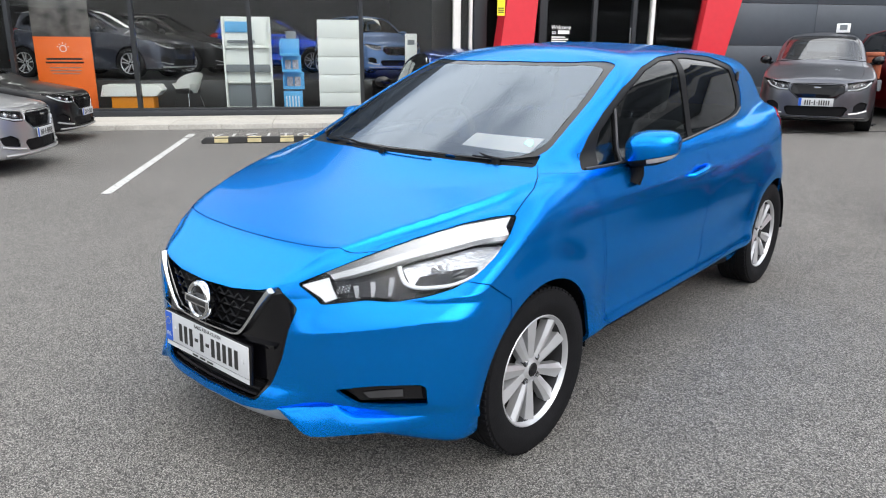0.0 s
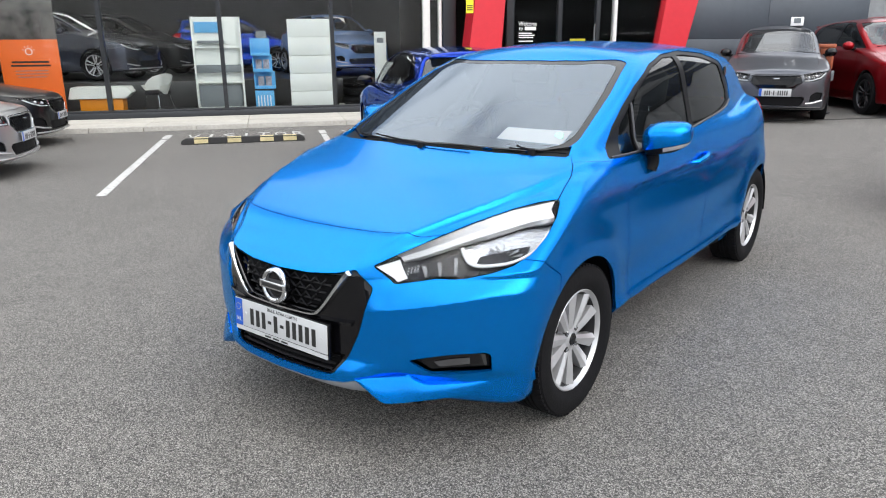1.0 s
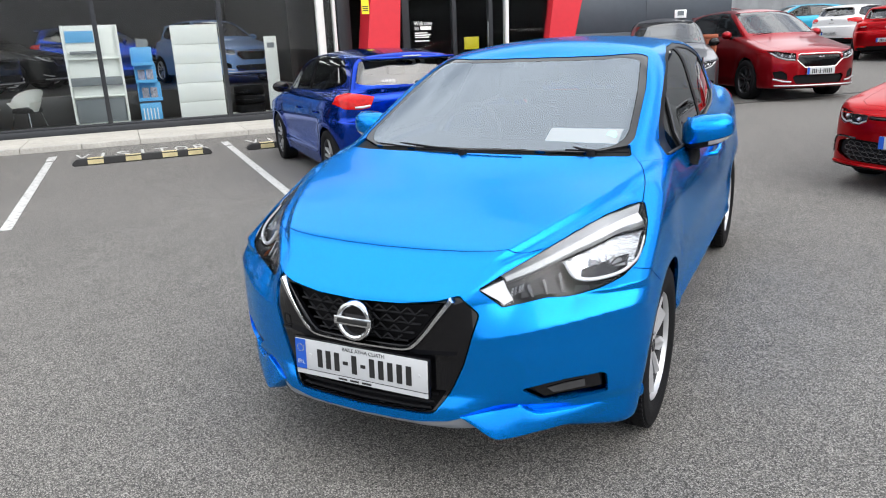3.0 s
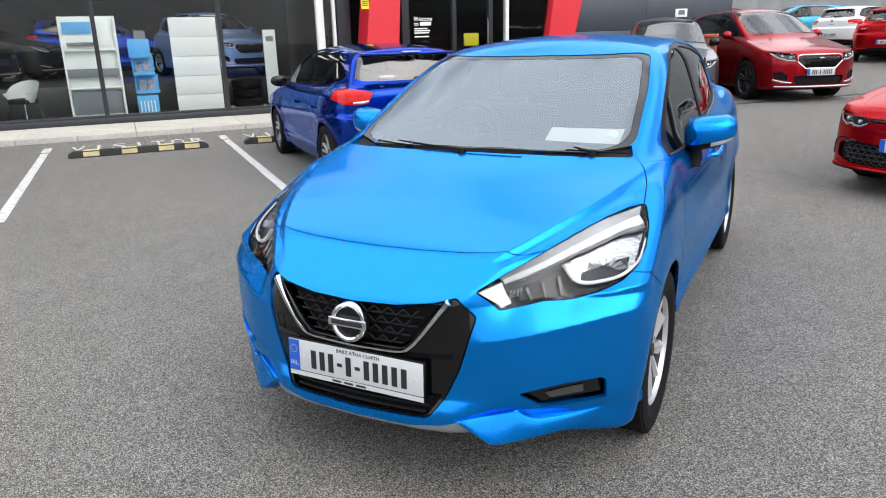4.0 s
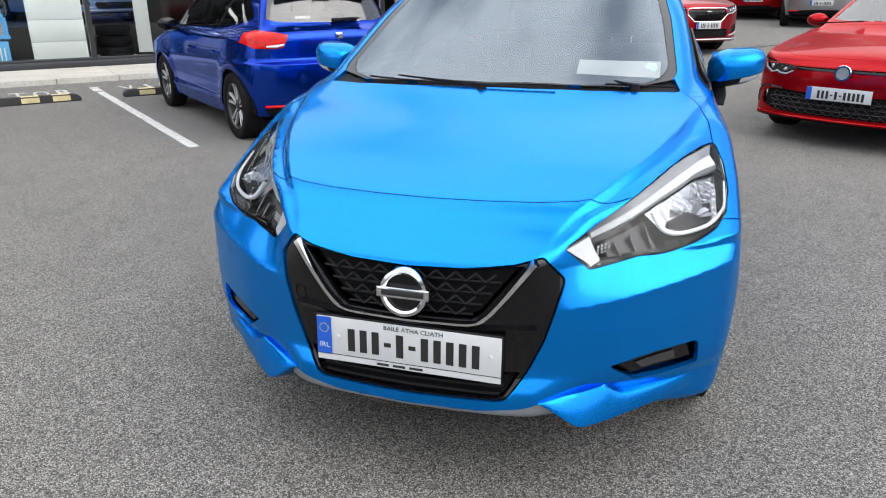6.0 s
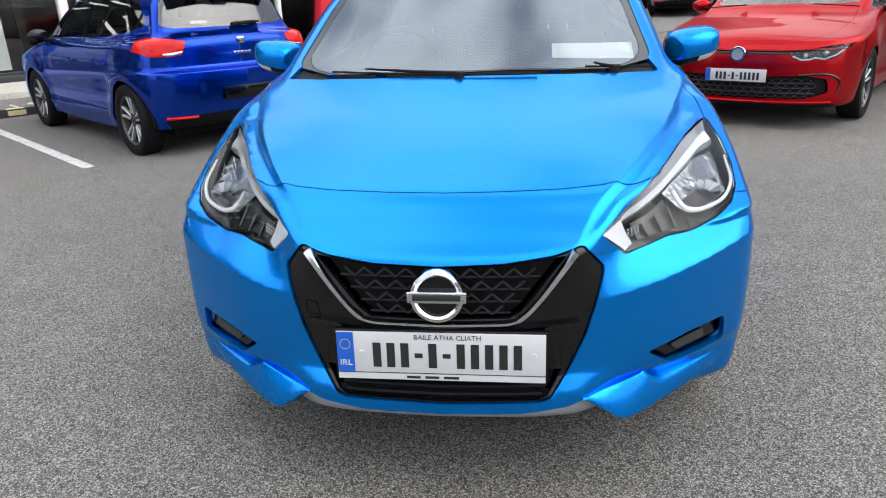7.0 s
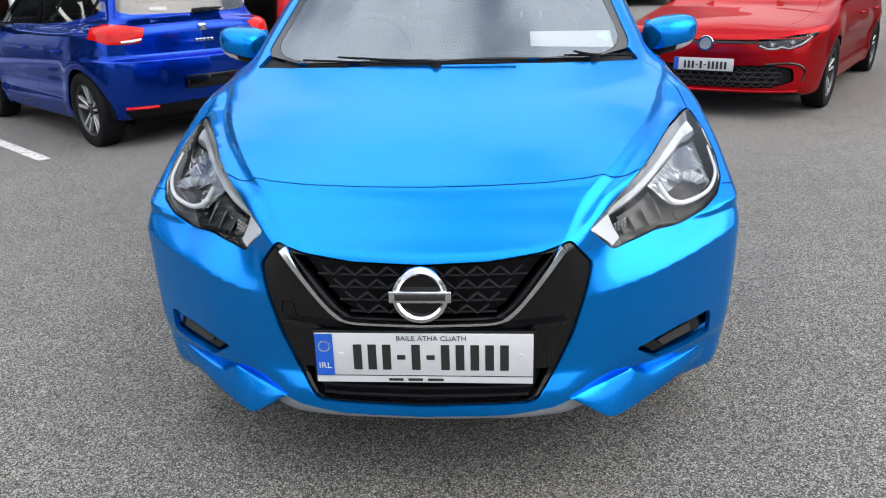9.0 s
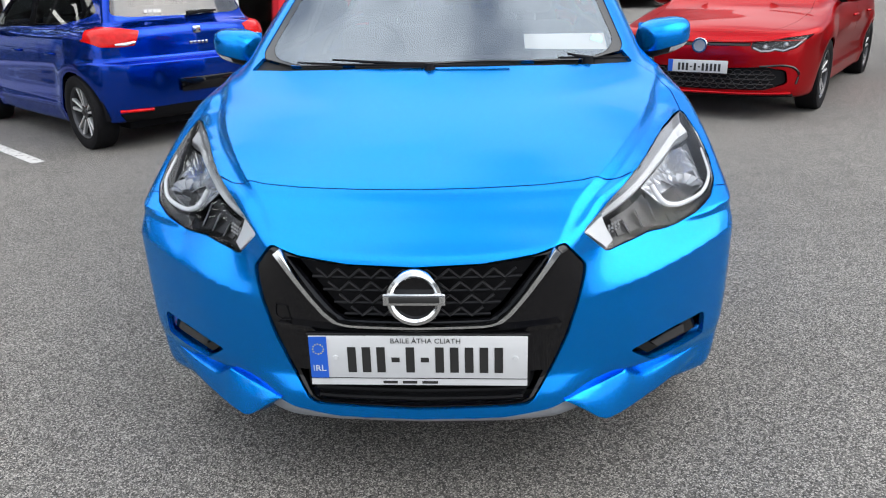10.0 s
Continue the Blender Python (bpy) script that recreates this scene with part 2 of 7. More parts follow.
class Skin:
    """The outside of a car as the zero set of a field; it looks towards -y, its front end at y = 0."""

    def __init__(self, s):
        self.s = s
        self.scale = s.get('scale', (1, 1, 1))
        self.c = {k: spline(v) for k, v in s.items() if isinstance(v, (list, tuple)) and isinstance(v[0], (list, tuple))}

    def field(self, x, y, z):
        s, c = self.s, self.c
        x = np.abs(x)
        if "crease" in s:
            # a bonnet that stays level as far as a sharp crease and falls away to the lamps
            xc = c["crease"](y)
            level = c["bonnet"](y) - c["drop"](y) * (x / xc) ** 2
            d = x - xc
            e = np.clip(d / 0.030, 0, 1)
            falls = c["bonnet"](y) - c["drop"](y) - c["fall"](y) * (np.where(d < 0, d * 3, 0.30 * d) + 0.048 * e * (2 - e))
            top = np.where(y < 1.25, smin(level, falls, 0.004), level)
            t = np.clip((x - 0.32) / 0.18, 0, 1)
            t = t * t * (3 - 2 * t)
            fold = 0.585 + 0.17 * np.clip(x - 0.42, 0, 0.36)
            e = np.clip((z - fold) / (0.69 - fold), 0, 1)
            out = c["lean_out"](z) + 0.073 * e ** 1.2
            lean = c["lean_in"](z) * (1 - t) + (out * (1 - 2.6 * np.clip(x - 0.65, 0, 0.17)) + c["lamp_lean"](x) * np.maximum(z - 0.69 - 0.12 * np.maximum(x - 0.62, 0), 0)) * t
            front = (c["nose_plan"](x) + lean - y) * 0.85
        else:
            top = c["bonnet"](y) - c["drop"](y) * (x / 0.7) ** 2
            front = (c["nose_plan"](x) + c["nose"](z) - y) * 0.8
        side = x - c["plan"](y) - c["tuck"](z) - self.relief(y, z)
        rear = (y - s["length"] - c["tail"](z) + c["tail_plan"](x)) * 0.85
        low = smax((z - top) * 0.93, side, s.get("k_top", 0.07))
        low = smax(low, front, s.get("k_front", 0.06) + s.get("k_corner", 0.0) * np.clip((x - 0.70) / 0.1, 0, 1))
        low = smax(low, rear, 0.12)
        low = smax(low, c["floor"](y) - z, 0.04)
        roof = (z - c["roof"](y) + s.get("roof_drop", 0.055) * (x / 0.56) ** 2)
        gs = (x - c["glass_plan"](y) + (z - 1.0) * s["lean"] + 0.10 * (z - 1.0) ** 2) * 0.92
        ws = (s["screen"][0] + (z - 1.02) * s["screen"][1] + s["screen"][2] * x * x - y) * s["screen"][3]
        bk = (y - s["back"][0] - (1.3 - z) * s["back"][1] + 0.25 * x * x) * 0.8
        g = smax(roof, gs, 0.10)
        g = smax(g, ws, 0.05)
        g = smax(g, bk, 0.06)
        g = np.maximum(g, (0.88 - z) * 0.9)
        return smin(low, g, s.get("k_waist", 0.035))

    def relief(self, y, z):
        s = self.s
        r = 0.0
        for y0, y1, z0, z1, w, d in s.get("lines", ()):
            # a pressed line from (y0, z0) to (y1, z1)
            t = np.clip((y - y0) / (y1 - y0), 0, 1)
            zl = z0 + (z1 - z0) * t
            fade = np.clip((y - y0) / 0.25, 0, 1) * np.clip((y1 - y) / 0.25, 0, 1)
            r = r + d * fade * np.exp(-((z - zl) / w) ** 2)
        for yc, zc, rad, d in s.get("flares", ()):
            q = np.sqrt((y - yc) ** 2 + (z - zc) ** 2)
            r = r + d * np.exp(-((q - rad) / 0.07) ** 2)
        if "sill" in s:
            y0, y1, zs, k = s["sill"]
            r = r - k * np.maximum(zs - z, 0) * np.clip((y - y0) / 0.15, 0, 1) * np.clip((y1 - y) / 0.15, 0, 1)
        return r

    def normal(self, P):
        e = 0.002
        x, y, z = P[:, 0], P[:, 1], P[:, 2]
        g = np.stack([self.field(x + e, y, z) - self.field(x - e, y, z), self.field(x, y + e, z) - self.field(x, y - e, z), self.field(x, y, z + e) - self.field(x, y, z - e)], 1)
        return g / np.maximum(np.linalg.norm(g, axis=1, keepdims=True), 1e-9)

    def settle(self, P, rounds=2):
        for _ in range(rounds):
            e = 0.002
            x, y, z = P[:, 0], P[:, 1], P[:, 2]
            f = self.field(x, y, z)
            g = np.stack([self.field(x + e, y, z) - self.field(x - e, y, z), self.field(x, y + e, z) - self.field(x, y - e, z), self.field(x, y, z + e) - self.field(x, y, z - e)], 1) / (2 * e)
            step = f / np.maximum((g * g).sum(1), 0.05)
            P = P - g * np.clip(step, -0.01, 0.01)[:, None]
        return P

    def grid(self, n_cap, n_side, n_up):
        """Half of the skin (x > 0) as a bmesh of quads."""
        s = self.s
        a, b, zs = s["core"]
        al = np.linspace(0, np.pi / 2, n_cap, endpoint=False)
        ys = np.linspace(a, b, n_side)
        base = np.concatenate([np.full(n_cap, a), ys, np.full(n_cap, b)])
        dx = np.concatenate([np.sin(al), np.ones(n_side), np.sin(al[::-1])])
        dy = np.concatenate([-np.cos(al), np.zeros(n_side), np.cos(al[::-1])])
        a0 = np.linspace(-62, 90, 305)
        dense = 1 + s.get("dense", 0) * np.exp(-((a0 - 5) / 8) ** 4)
        dense = np.cumsum(dense)
        ph = np.radians(np.interp(np.linspace(dense[0], dense[-1], n_up), dense, a0))
        B, DX, DY = base[:, None], dx[:, None], dy[:, None]
        lo = np.zeros((len(base), n_up))
        hi = np.full_like(lo, 2.6)
        for _ in range(34):
            r = (lo + hi) / 2
            f = self.field(DX * np.cos(ph) * r, B + DY * np.cos(ph) * r, zs + np.sin(ph) * r)
            lo, hi = np.where(f < 0, r, lo), np.where(f < 0, hi, r)
        r = (lo + hi) / 2
        P = np.stack([DX * np.cos(ph) * r, B + DY * np.cos(ph) * r + 0 * r, zs + np.sin(ph) * r], 2)
        bm = bmesh.new()
        m, n = P.shape[:2]
        V = [[bm.verts.new(P[i, j]) for j in range(n)] for i in range(m)]
        for i in range(m - 1):
            for j in range(n - 1):
                bm.faces.new((V[i][j], V[i + 1][j], V[i + 1][j + 1], V[i][j + 1]))
        bmesh.ops.remove_doubles(bm, verts=bm.verts, dist=0.0004)
        return bm


def inside(poly, p, q):
    hit = False
    j = len(poly) - 1
    for i in range(len(poly)):
        (xi, yi), (xj, yj) = poly[i], poly[j]
        if (yi > q) != (yj > q) and p < (xj - xi) * (q - yi) / (yj - yi) + xi:
            hit = not hit
        j = i
    return hit


AXES = {"side": (1, 2, 0, 1), "front": (0, 2, 1, -1), "top": (0, 1, 2, 1), "rear": (0, 2, 1, 1)}


def cut_region(bm, layer, number, poly, view, over=(0,), limit=None):
    """Cuts the faces that look along a view exactly along a closed outline and gives those inside a number. over: the numbers that may be overwritten."""
    a, b, d, sign = AXES[view]
    lo = [min(p[k] for p in poly) for k in (0, 1)]
    hi = [max(p[k] for p in poly) for k in (0, 1)]

    def near(f, x0, x1, y0, y1):
        ca = [v.co[a] for v in f.verts]
        cb = [v.co[b] for v in f.verts]
        return max(ca) >= x0 and min(ca) <= x1 and max(cb) >= y0 and min(cb) <= y1
    cand = [f for f in bm.faces if f.normal[d] * sign > -0.02 and f[layer] in over and near(f, lo[0], hi[0], lo[1], hi[1]) and (limit is None or limit(f.calc_center_median()))]
    n = len(poly)
    for i in range(n):
        p, q = poly[i], poly[(i + 1) % n]
        e = 0.0008
        x0, x1, y0, y1 = min(p[0], q[0]) - e, max(p[0], q[0]) + e, min(p[1], q[1]) - e, max(p[1], q[1]) + e
        fs = [f for f in cand if near(f, x0, x1, y0, y1)]
        if not fs:
            continue
        co, no = Vector((0, 0, 0)), Vector((0, 0, 0))
        co[a], co[b] = p
        no[a], no[b] = q[1] - p[1], p[0] - q[0]
        if no.length < 1e-9:
            continue
        geom = list({*fs, *(e2 for f in fs for e2 in f.edges), *(v for f in fs for v in f.verts)})
        old = set(fs)
        res = bmesh.ops.bisect_plane(bm, geom=geom, dist=0.0003, plane_co=co, plane_no=no.normalized())
        cand = [f for f in cand if f.is_valid]
        cs = set(cand)
        cand += [g for g in res["geom"] if isinstance(g, bmesh.types.BMFace) and g.is_valid and g not in cs]
    for f in cand:
        if f.is_valid and f[layer] in over:
            c = f.calc_center_median()
            if inside(poly, c[a], c[b]):
                f[layer] = number
    bm.normal_update()


def panel(name, skin, bm, layer, numbers, mat, parent, both=True, mirror=False, gap=0.002, rim=0.014, inset=0.0, label="", sharp=False):
    """Takes the faces with these numbers as a panel with its own turned-in edge. both: joined across the middle; mirror: the other side's."""
    keep = [f for f in bm.faces if f[layer] in numbers]
    if not keep:
        return None
    out = bmesh.new()
    idx = {}
    for f in keep:
        for v in f.verts:
            if v not in idx:
                idx[v] = out.verts.new(v.co)
    for f in keep:
        try:
            out.faces.new([idx[v] for v in f.verts])
        except ValueError:
            pass
    P = np.array([v.co[:] for v in out.verts])
    P = skin.settle(P)
    N = skin.normal(P)
    P[np.abs(P[:, 0]) < 0.0015, 0] = 0
    out.verts.ensure_lookup_table()
    for v, p, n in zip(out.verts, P, N):
        v.co = Vector(p) - Vector(n) * inset
    out.normal_update()
    # turn the edge in
    push, edges = {}, []
    for e in out.edges:
        if len(e.link_faces) == 1:
            p, q = e.verts
            if abs(p.co.x) < 1e-5 and abs(q.co.x) < 1e-5:
                continue
            edges.append(e)
            d = e.link_faces[0].calc_center_median() - (p.co + q.co) / 2
            t = (q.co - p.co).normalized()
            d = (d - t * d.dot(t)).normalized()
            for v in (p, q):
                push.setdefault(v, Vector((0, 0, 0)))
                push[v] += d
    norm = {v: Vector(n) for v, n in zip(out.verts, N)}
    for v, d in push.items():
        if d.length > 0:
            v.co += d.normalized() * gap
    outer = len(out.faces)
    if rim:
        low = {}
        for e in edges:
            for v in e.verts:
                if v not in low:
                    low[v] = out.verts.new(v.co - norm[v] * rim)
        for e in edges:
            p, q = e.verts
            f0 = e.link_faces[0]
            loop = [l for l in f0.loops if l.edge == e][0]
            a2, b2 = loop.vert, loop.link_loop_next.vert
            out.faces.new((b2, a2, low[a2], low[b2]))
    out.faces.index_update()
    out.verts.index_update()
    nv = len(out.verts)
    me_v = [v.co[:] for v in out.verts]
    me_f = [[v.index for v in f.verts] for f in out.faces]
    vn = [norm[v] if v in norm else None for v in out.verts]
    out.free()
    first = outer
    if both:
        flip = [(-x, y, z) for x, y, z in me_v]
        back = {}
        vs, vnn = list(me_v), list(vn)
        for i in range(nv):
            if me_v[i][0] == 0:
                back[i] = i
            else:
                back[i] = len(vs)
                vs.append(flip[i])
                vnn.append(None if vn[i] is None else Vector((-vn[i].x, vn[i].y, vn[i].z)))
        smooth = [True] * outer + [False] * (len(me_f) - outer)
        faces = me_f + [[back[i] for i in f][::-1] for f in me_f]
        smooth = smooth + smooth
    elif mirror:
        vs = [(-x, y, z) for x, y, z in me_v]
        vnn = [None if n is None else Vector((-n.x, n.y, n.z)) for n in vn]
        faces = [f[::-1] for f in me_f]
        smooth = [True] * outer + [False] * (len(me_f) - outer)
    else:
        vs, vnn, faces = me_v, vn, me_f
        smooth = [True] * outer + [False] * (len(me_f) - outer)
    sx, sy, sz = skin.scale
    if (sx, sy, sz) != (1, 1, 1):
        vs = [(a * sx, b * sy, c * sz) for a, b, c in vs]
        vnn = [None if n is None else Vector((n.x / sx, n.y / sy, n.z / sz)).normalized() for n in vnn]
    me = bpy.data.meshes.new(name)
    me.from_pydata(vs, [], faces)
    me.update()
    me.shade_smooth()
    cn = []
    for poly, sm in zip(me.polygons, smooth):
        for vi in poly.vertices:
            cn.append(vnn[vi][:] if sm and vnn[vi] is not None else poly.normal[:])
    me.normals_split_custom_set(cn)
    return finish(name, me, mat, parent, label)


def surface_point(skin, x, z=None, y=None, view="front"):
    """The skin's first point met along a view."""
    lo, hi = {"front": (-0.3, 1.9), "side": (1.2, 0.0), "top": (2.0, 0.4)}[view]
    for _ in range(3):
        t = np.linspace(lo, hi, 48)
        o = np.zeros(48)
        f = skin.field(o + x, t, o + z) if view == "front" else skin.field(t, o + y, o + z) if view == "side" else skin.field(o + x, o + y, t)
        k = int(np.argmax(f <= 0)) if (f <= 0).any() else 47
        lo, hi = t[max(k - 1, 0)], t[k]
    return Vector((x, hi, z) if view == "front" else (hi, y, z) if view == "side" else (x, y, hi))


def ring(cy, cz, r, n=40, flat=None):
    pts = []
    for k in range(n):
        a = math.tau * k / n
        p = (cy + r * math.cos(a), cz + r * math.sin(a))
        pts.append(p)
    return pts


def round_corners(poly, r=0.03, seg=4):
    """A closed outline with its corners rounded."""
    out = []
    n = len(poly)
    for i in range(n):
        p, c, q = Vector(poly[i - 1]), Vector(poly[i]), Vector(poly[(i + 1) % n])
        a, b = p - c, q - c
        d = min(r, a.length * 0.45, b.length * 0.45)
        s, e = c + a.normalized() * d, c + b.normalized() * d
        for k in range(seg + 1):
            t = k / seg
            w = s * (1 - t) ** 2 + c * 2 * t * (1 - t) + e * t * t
            out.append((w.x, w.y))
    return out


# ---- wheels ----
WHEELS = {}
# Alloy recess shade is put into the colour, so spoke gaps read dark.
RECESS_SHADE = material("wheel_recess_shade", (0.03, 0.03, 0.032), 0.5, 0.5, noise_scale=20, noise_amount=0.3)


def wheel(parent, x, y, z, radius, width, rim_r, side, kind):
    """A wheel with its tyre and rim; side +1 turns its face to +x."""
    key = (radius, width, rim_r, side, kind)
    if key in WHEELS:
        w = copy_thing(WHEELS[key], pose(x, y, z))
        w.parent = parent
        return w
    w = WHEELS[key] = new("wheel")
    w.parent = parent
    w.matrix_basis = pose(x, y, z)
    f = width / 2
    bm = bmesh.new()
    sw = radius - rim_r
    prof = [(rim_r - 0.004, -f * 0.80), (rim_r + 0.25 * sw, -f * 0.98), (rim_r + 0.6 * sw, -f), (rim_r + 0.88 * sw, -f * 0.93), (radius - 0.002, -f * 0.74), (radius, -f * 0.62),
            (radius, f * 0.62), (radius - 0.002, f * 0.74), (rim_r + 0.88 * sw, f * 0.93), (rim_r + 0.6 * sw, f), (rim_r + 0.25 * sw, f * 0.98), (rim_r - 0.004, f * 0.80)]
    if kind == "hero":
        cut = []
        for h in (-0.36, -0.12, 0.12, 0.36):
            cut += [(radius, f * (h - 0.05)), (radius - 0.007, f * (h - 0.035)), (radius - 0.007, f * (h + 0.035)), (radius, f * (h + 0.05))]
        prof = prof[:6] + cut + prof[6:]
    lathe(bm, prof, 72 if kind == "hero" else 40)
    part("tyre", bm, TYRE, w)
    if kind == "hero":
        for s in (-1, 1):
            one = None
            for k in range(72):
                m = pose(0, 0, 0, k * 5, 0, 0)
                if one is None:
                    one = part("tread_block", box(s * f * 0.60, s * f * 0.86, -0.0085, 0.0085, radius - 0.012, radius + 0.0005), TYRE, w, smooth=0)
                else:
                    o = new("tread_block", one.data)
                    o.parent = w
                    o.matrix_basis = m
    bm = bmesh.new()
    o = f * 0.80 * side
    lip = [(rim_r, o), (rim_r - 0.005, o + 0.004 * side), (rim_r - 0.013, o - 0.003 * side), (rim_r - 0.017, o - 0.014 * side), (rim_r, o - 0.014 * side)]
    lathe(bm, lip, 64)
    part("rim", bm, ALLOY, w)
    bm = bmesh.new()
    lathe(bm, [(rim_r - 0.018, o - 0.0145 * side), (rim_r - 0.026, o - 0.04 * side), (rim_r - 0.03, -o), (rim_r, -o), (rim_r, o - 0.0145 * side)], 48)
    part("barrel", bm, RECESS_SHADE, w)
    bm = bmesh.new()
    lathe(bm, [(0.02, o - 0.07 * side), (rim_r * 0.66, o - 0.075 * side), (rim_r * 0.66, o - 0.09 * side), (0.02, o - 0.09 * side)], 40)
    part("brake_disc", bm, material_of("brake_disc"), w)
    spokes = 5
    for k in range(spokes):
        bm = bmesh.new()
        m = pose(0, 0, 0, 360 / spokes * k + (18 if kind == "hero" else 0), 0, 0)
        R = rim_r - 0.012
        hub = o - 0.028 * side
        top = o - 0.006 * side
        if kind == "hero":
            for s in (-1, 1):
                # a pair of petals, each with a ridge off its middle, that widen towards the rim
                turn = Matrix.Rotation(radians(15.5 * s), 3, 'X')
                lines = [((-0.016, 0.046, 0.006), (-0.030, R - 0.004, 0.014)), ((-0.004 * s, 0.046, 0.0), (-0.010 * s, R, 0.0)), ((0.016, 0.046, 0.006), (0.030, R - 0.004, 0.014))]
                fr, bk = [], []
                for ends in lines:
                    for col, back in ((fr, 0.0), (bk, 0.030)):
                        col.append([bm.verts.new(turn @ Vector(((hub + (top - hub) * q) - (d + back) * side, a, r))) for q, (a, r, d) in zip((0.35, 0.75, 1.0), (ends[0], tuple((g + h) / 2 for g, h in zip(*ends)), ends[1]))])
                for A, B in ((fr[0], fr[1]), (fr[1], fr[2]), (bk[1], bk[0]), (bk[2], bk[1]), (bk[0], fr[0]), (fr[2], bk[2])):
                    for i in range(2):
                        bm.faces.new((A[i], A[i + 1], B[i + 1], B[i]))
                for i in (0, 2):
                    bm.faces.new((fr[0][i], fr[1][i], fr[2][i], bk[2][i], bk[1][i], bk[0][i]))
        else:
            for s in (-1, 1):
                pts = [(s * 0.004, 0.05), (s * 0.022, 0.05), (s * 0.056, R), (s * 0.028, R)]
                fr = [bm.verts.new((hub + (top - hub) * (0.2 if i in (0, 1) else 1), p[0], p[1])) for i, p in enumerate(pts)]
                bk = [bm.verts.new((v.co.x - 0.03 * side, v.co.y, v.co.z)) for v in fr]
                bm.faces.new(fr)
                bm.faces.new(bk[::-1])
                for i in range(4):
                    bm.faces.new((fr[i], bk[i], bk[(i + 1) % 4], fr[(i + 1) % 4]))
        bmesh.ops.transform(bm, matrix=m, verts=bm.verts)
        bmesh.ops.recalc_face_normals(bm, faces=bm.faces)
        if kind != "hero":
            bmesh.ops.bevel(bm, geom=list(bm.edges), offset=0.0035, segments=1, affect='EDGES')
        part("spoke", bm, ALLOY, w, smooth=12)
    bm = bmesh.new()
    lathe(bm, [(0.0005, hub + 0.012 * side), (0.03, hub + 0.011 * side), (0.034, hub + 0.008 * side), (0.060, hub + 0.001 * side), (0.064, hub - 0.03 * side), (0.0005, hub - 0.03 * side)], 32)
    part("hub", bm, ALLOY, w)
    bm = bmesh.new()
    lathe(bm, [(0.0005, hub + 0.0150 * side), (0.024, hub + 0.0145 * side), (0.027, hub + 0.011 * side), (0.0005, hub + 0.009 * side)], 24)
    part("hub_cap", bm, GLOSS, w)
    for k in range(4 if kind == "hero" else 5):
        bm = bmesh.new()
        a = math.tau * (k + 0.5) / (4 if kind == "hero" else 5)
        add_cyl(bm, (hub - 0.01 * side, 0.052 * math.cos(a), 0.052 * math.sin(a)), (hub + 0.011 * side, 0.050 * math.cos(a), 0.050 * math.sin(a)), 0.0085, 0.007, 8)
        part("wheel_nut", bm, CHROME, w)
        # dark disc on the hub stands in for the nut's shaded recess
        bm = bmesh.new()
        add_cyl(bm, (hub - 0.01 * side, 0.050 * math.cos(a), 0.050 * math.sin(a)), (hub + 0.0065 * side, 0.050 * math.cos(a), 0.050 * math.sin(a)), 0.0135, n=14)
        part("nut_recess", bm, RECESS_SHADE, w)
    return w


MADE = {}


def material_of(name):
    if name not in MADE:
        MADE[name] = material(name, (0.045, 0.042, 0.040), 0.45, 0.6)
    return MADE[name]


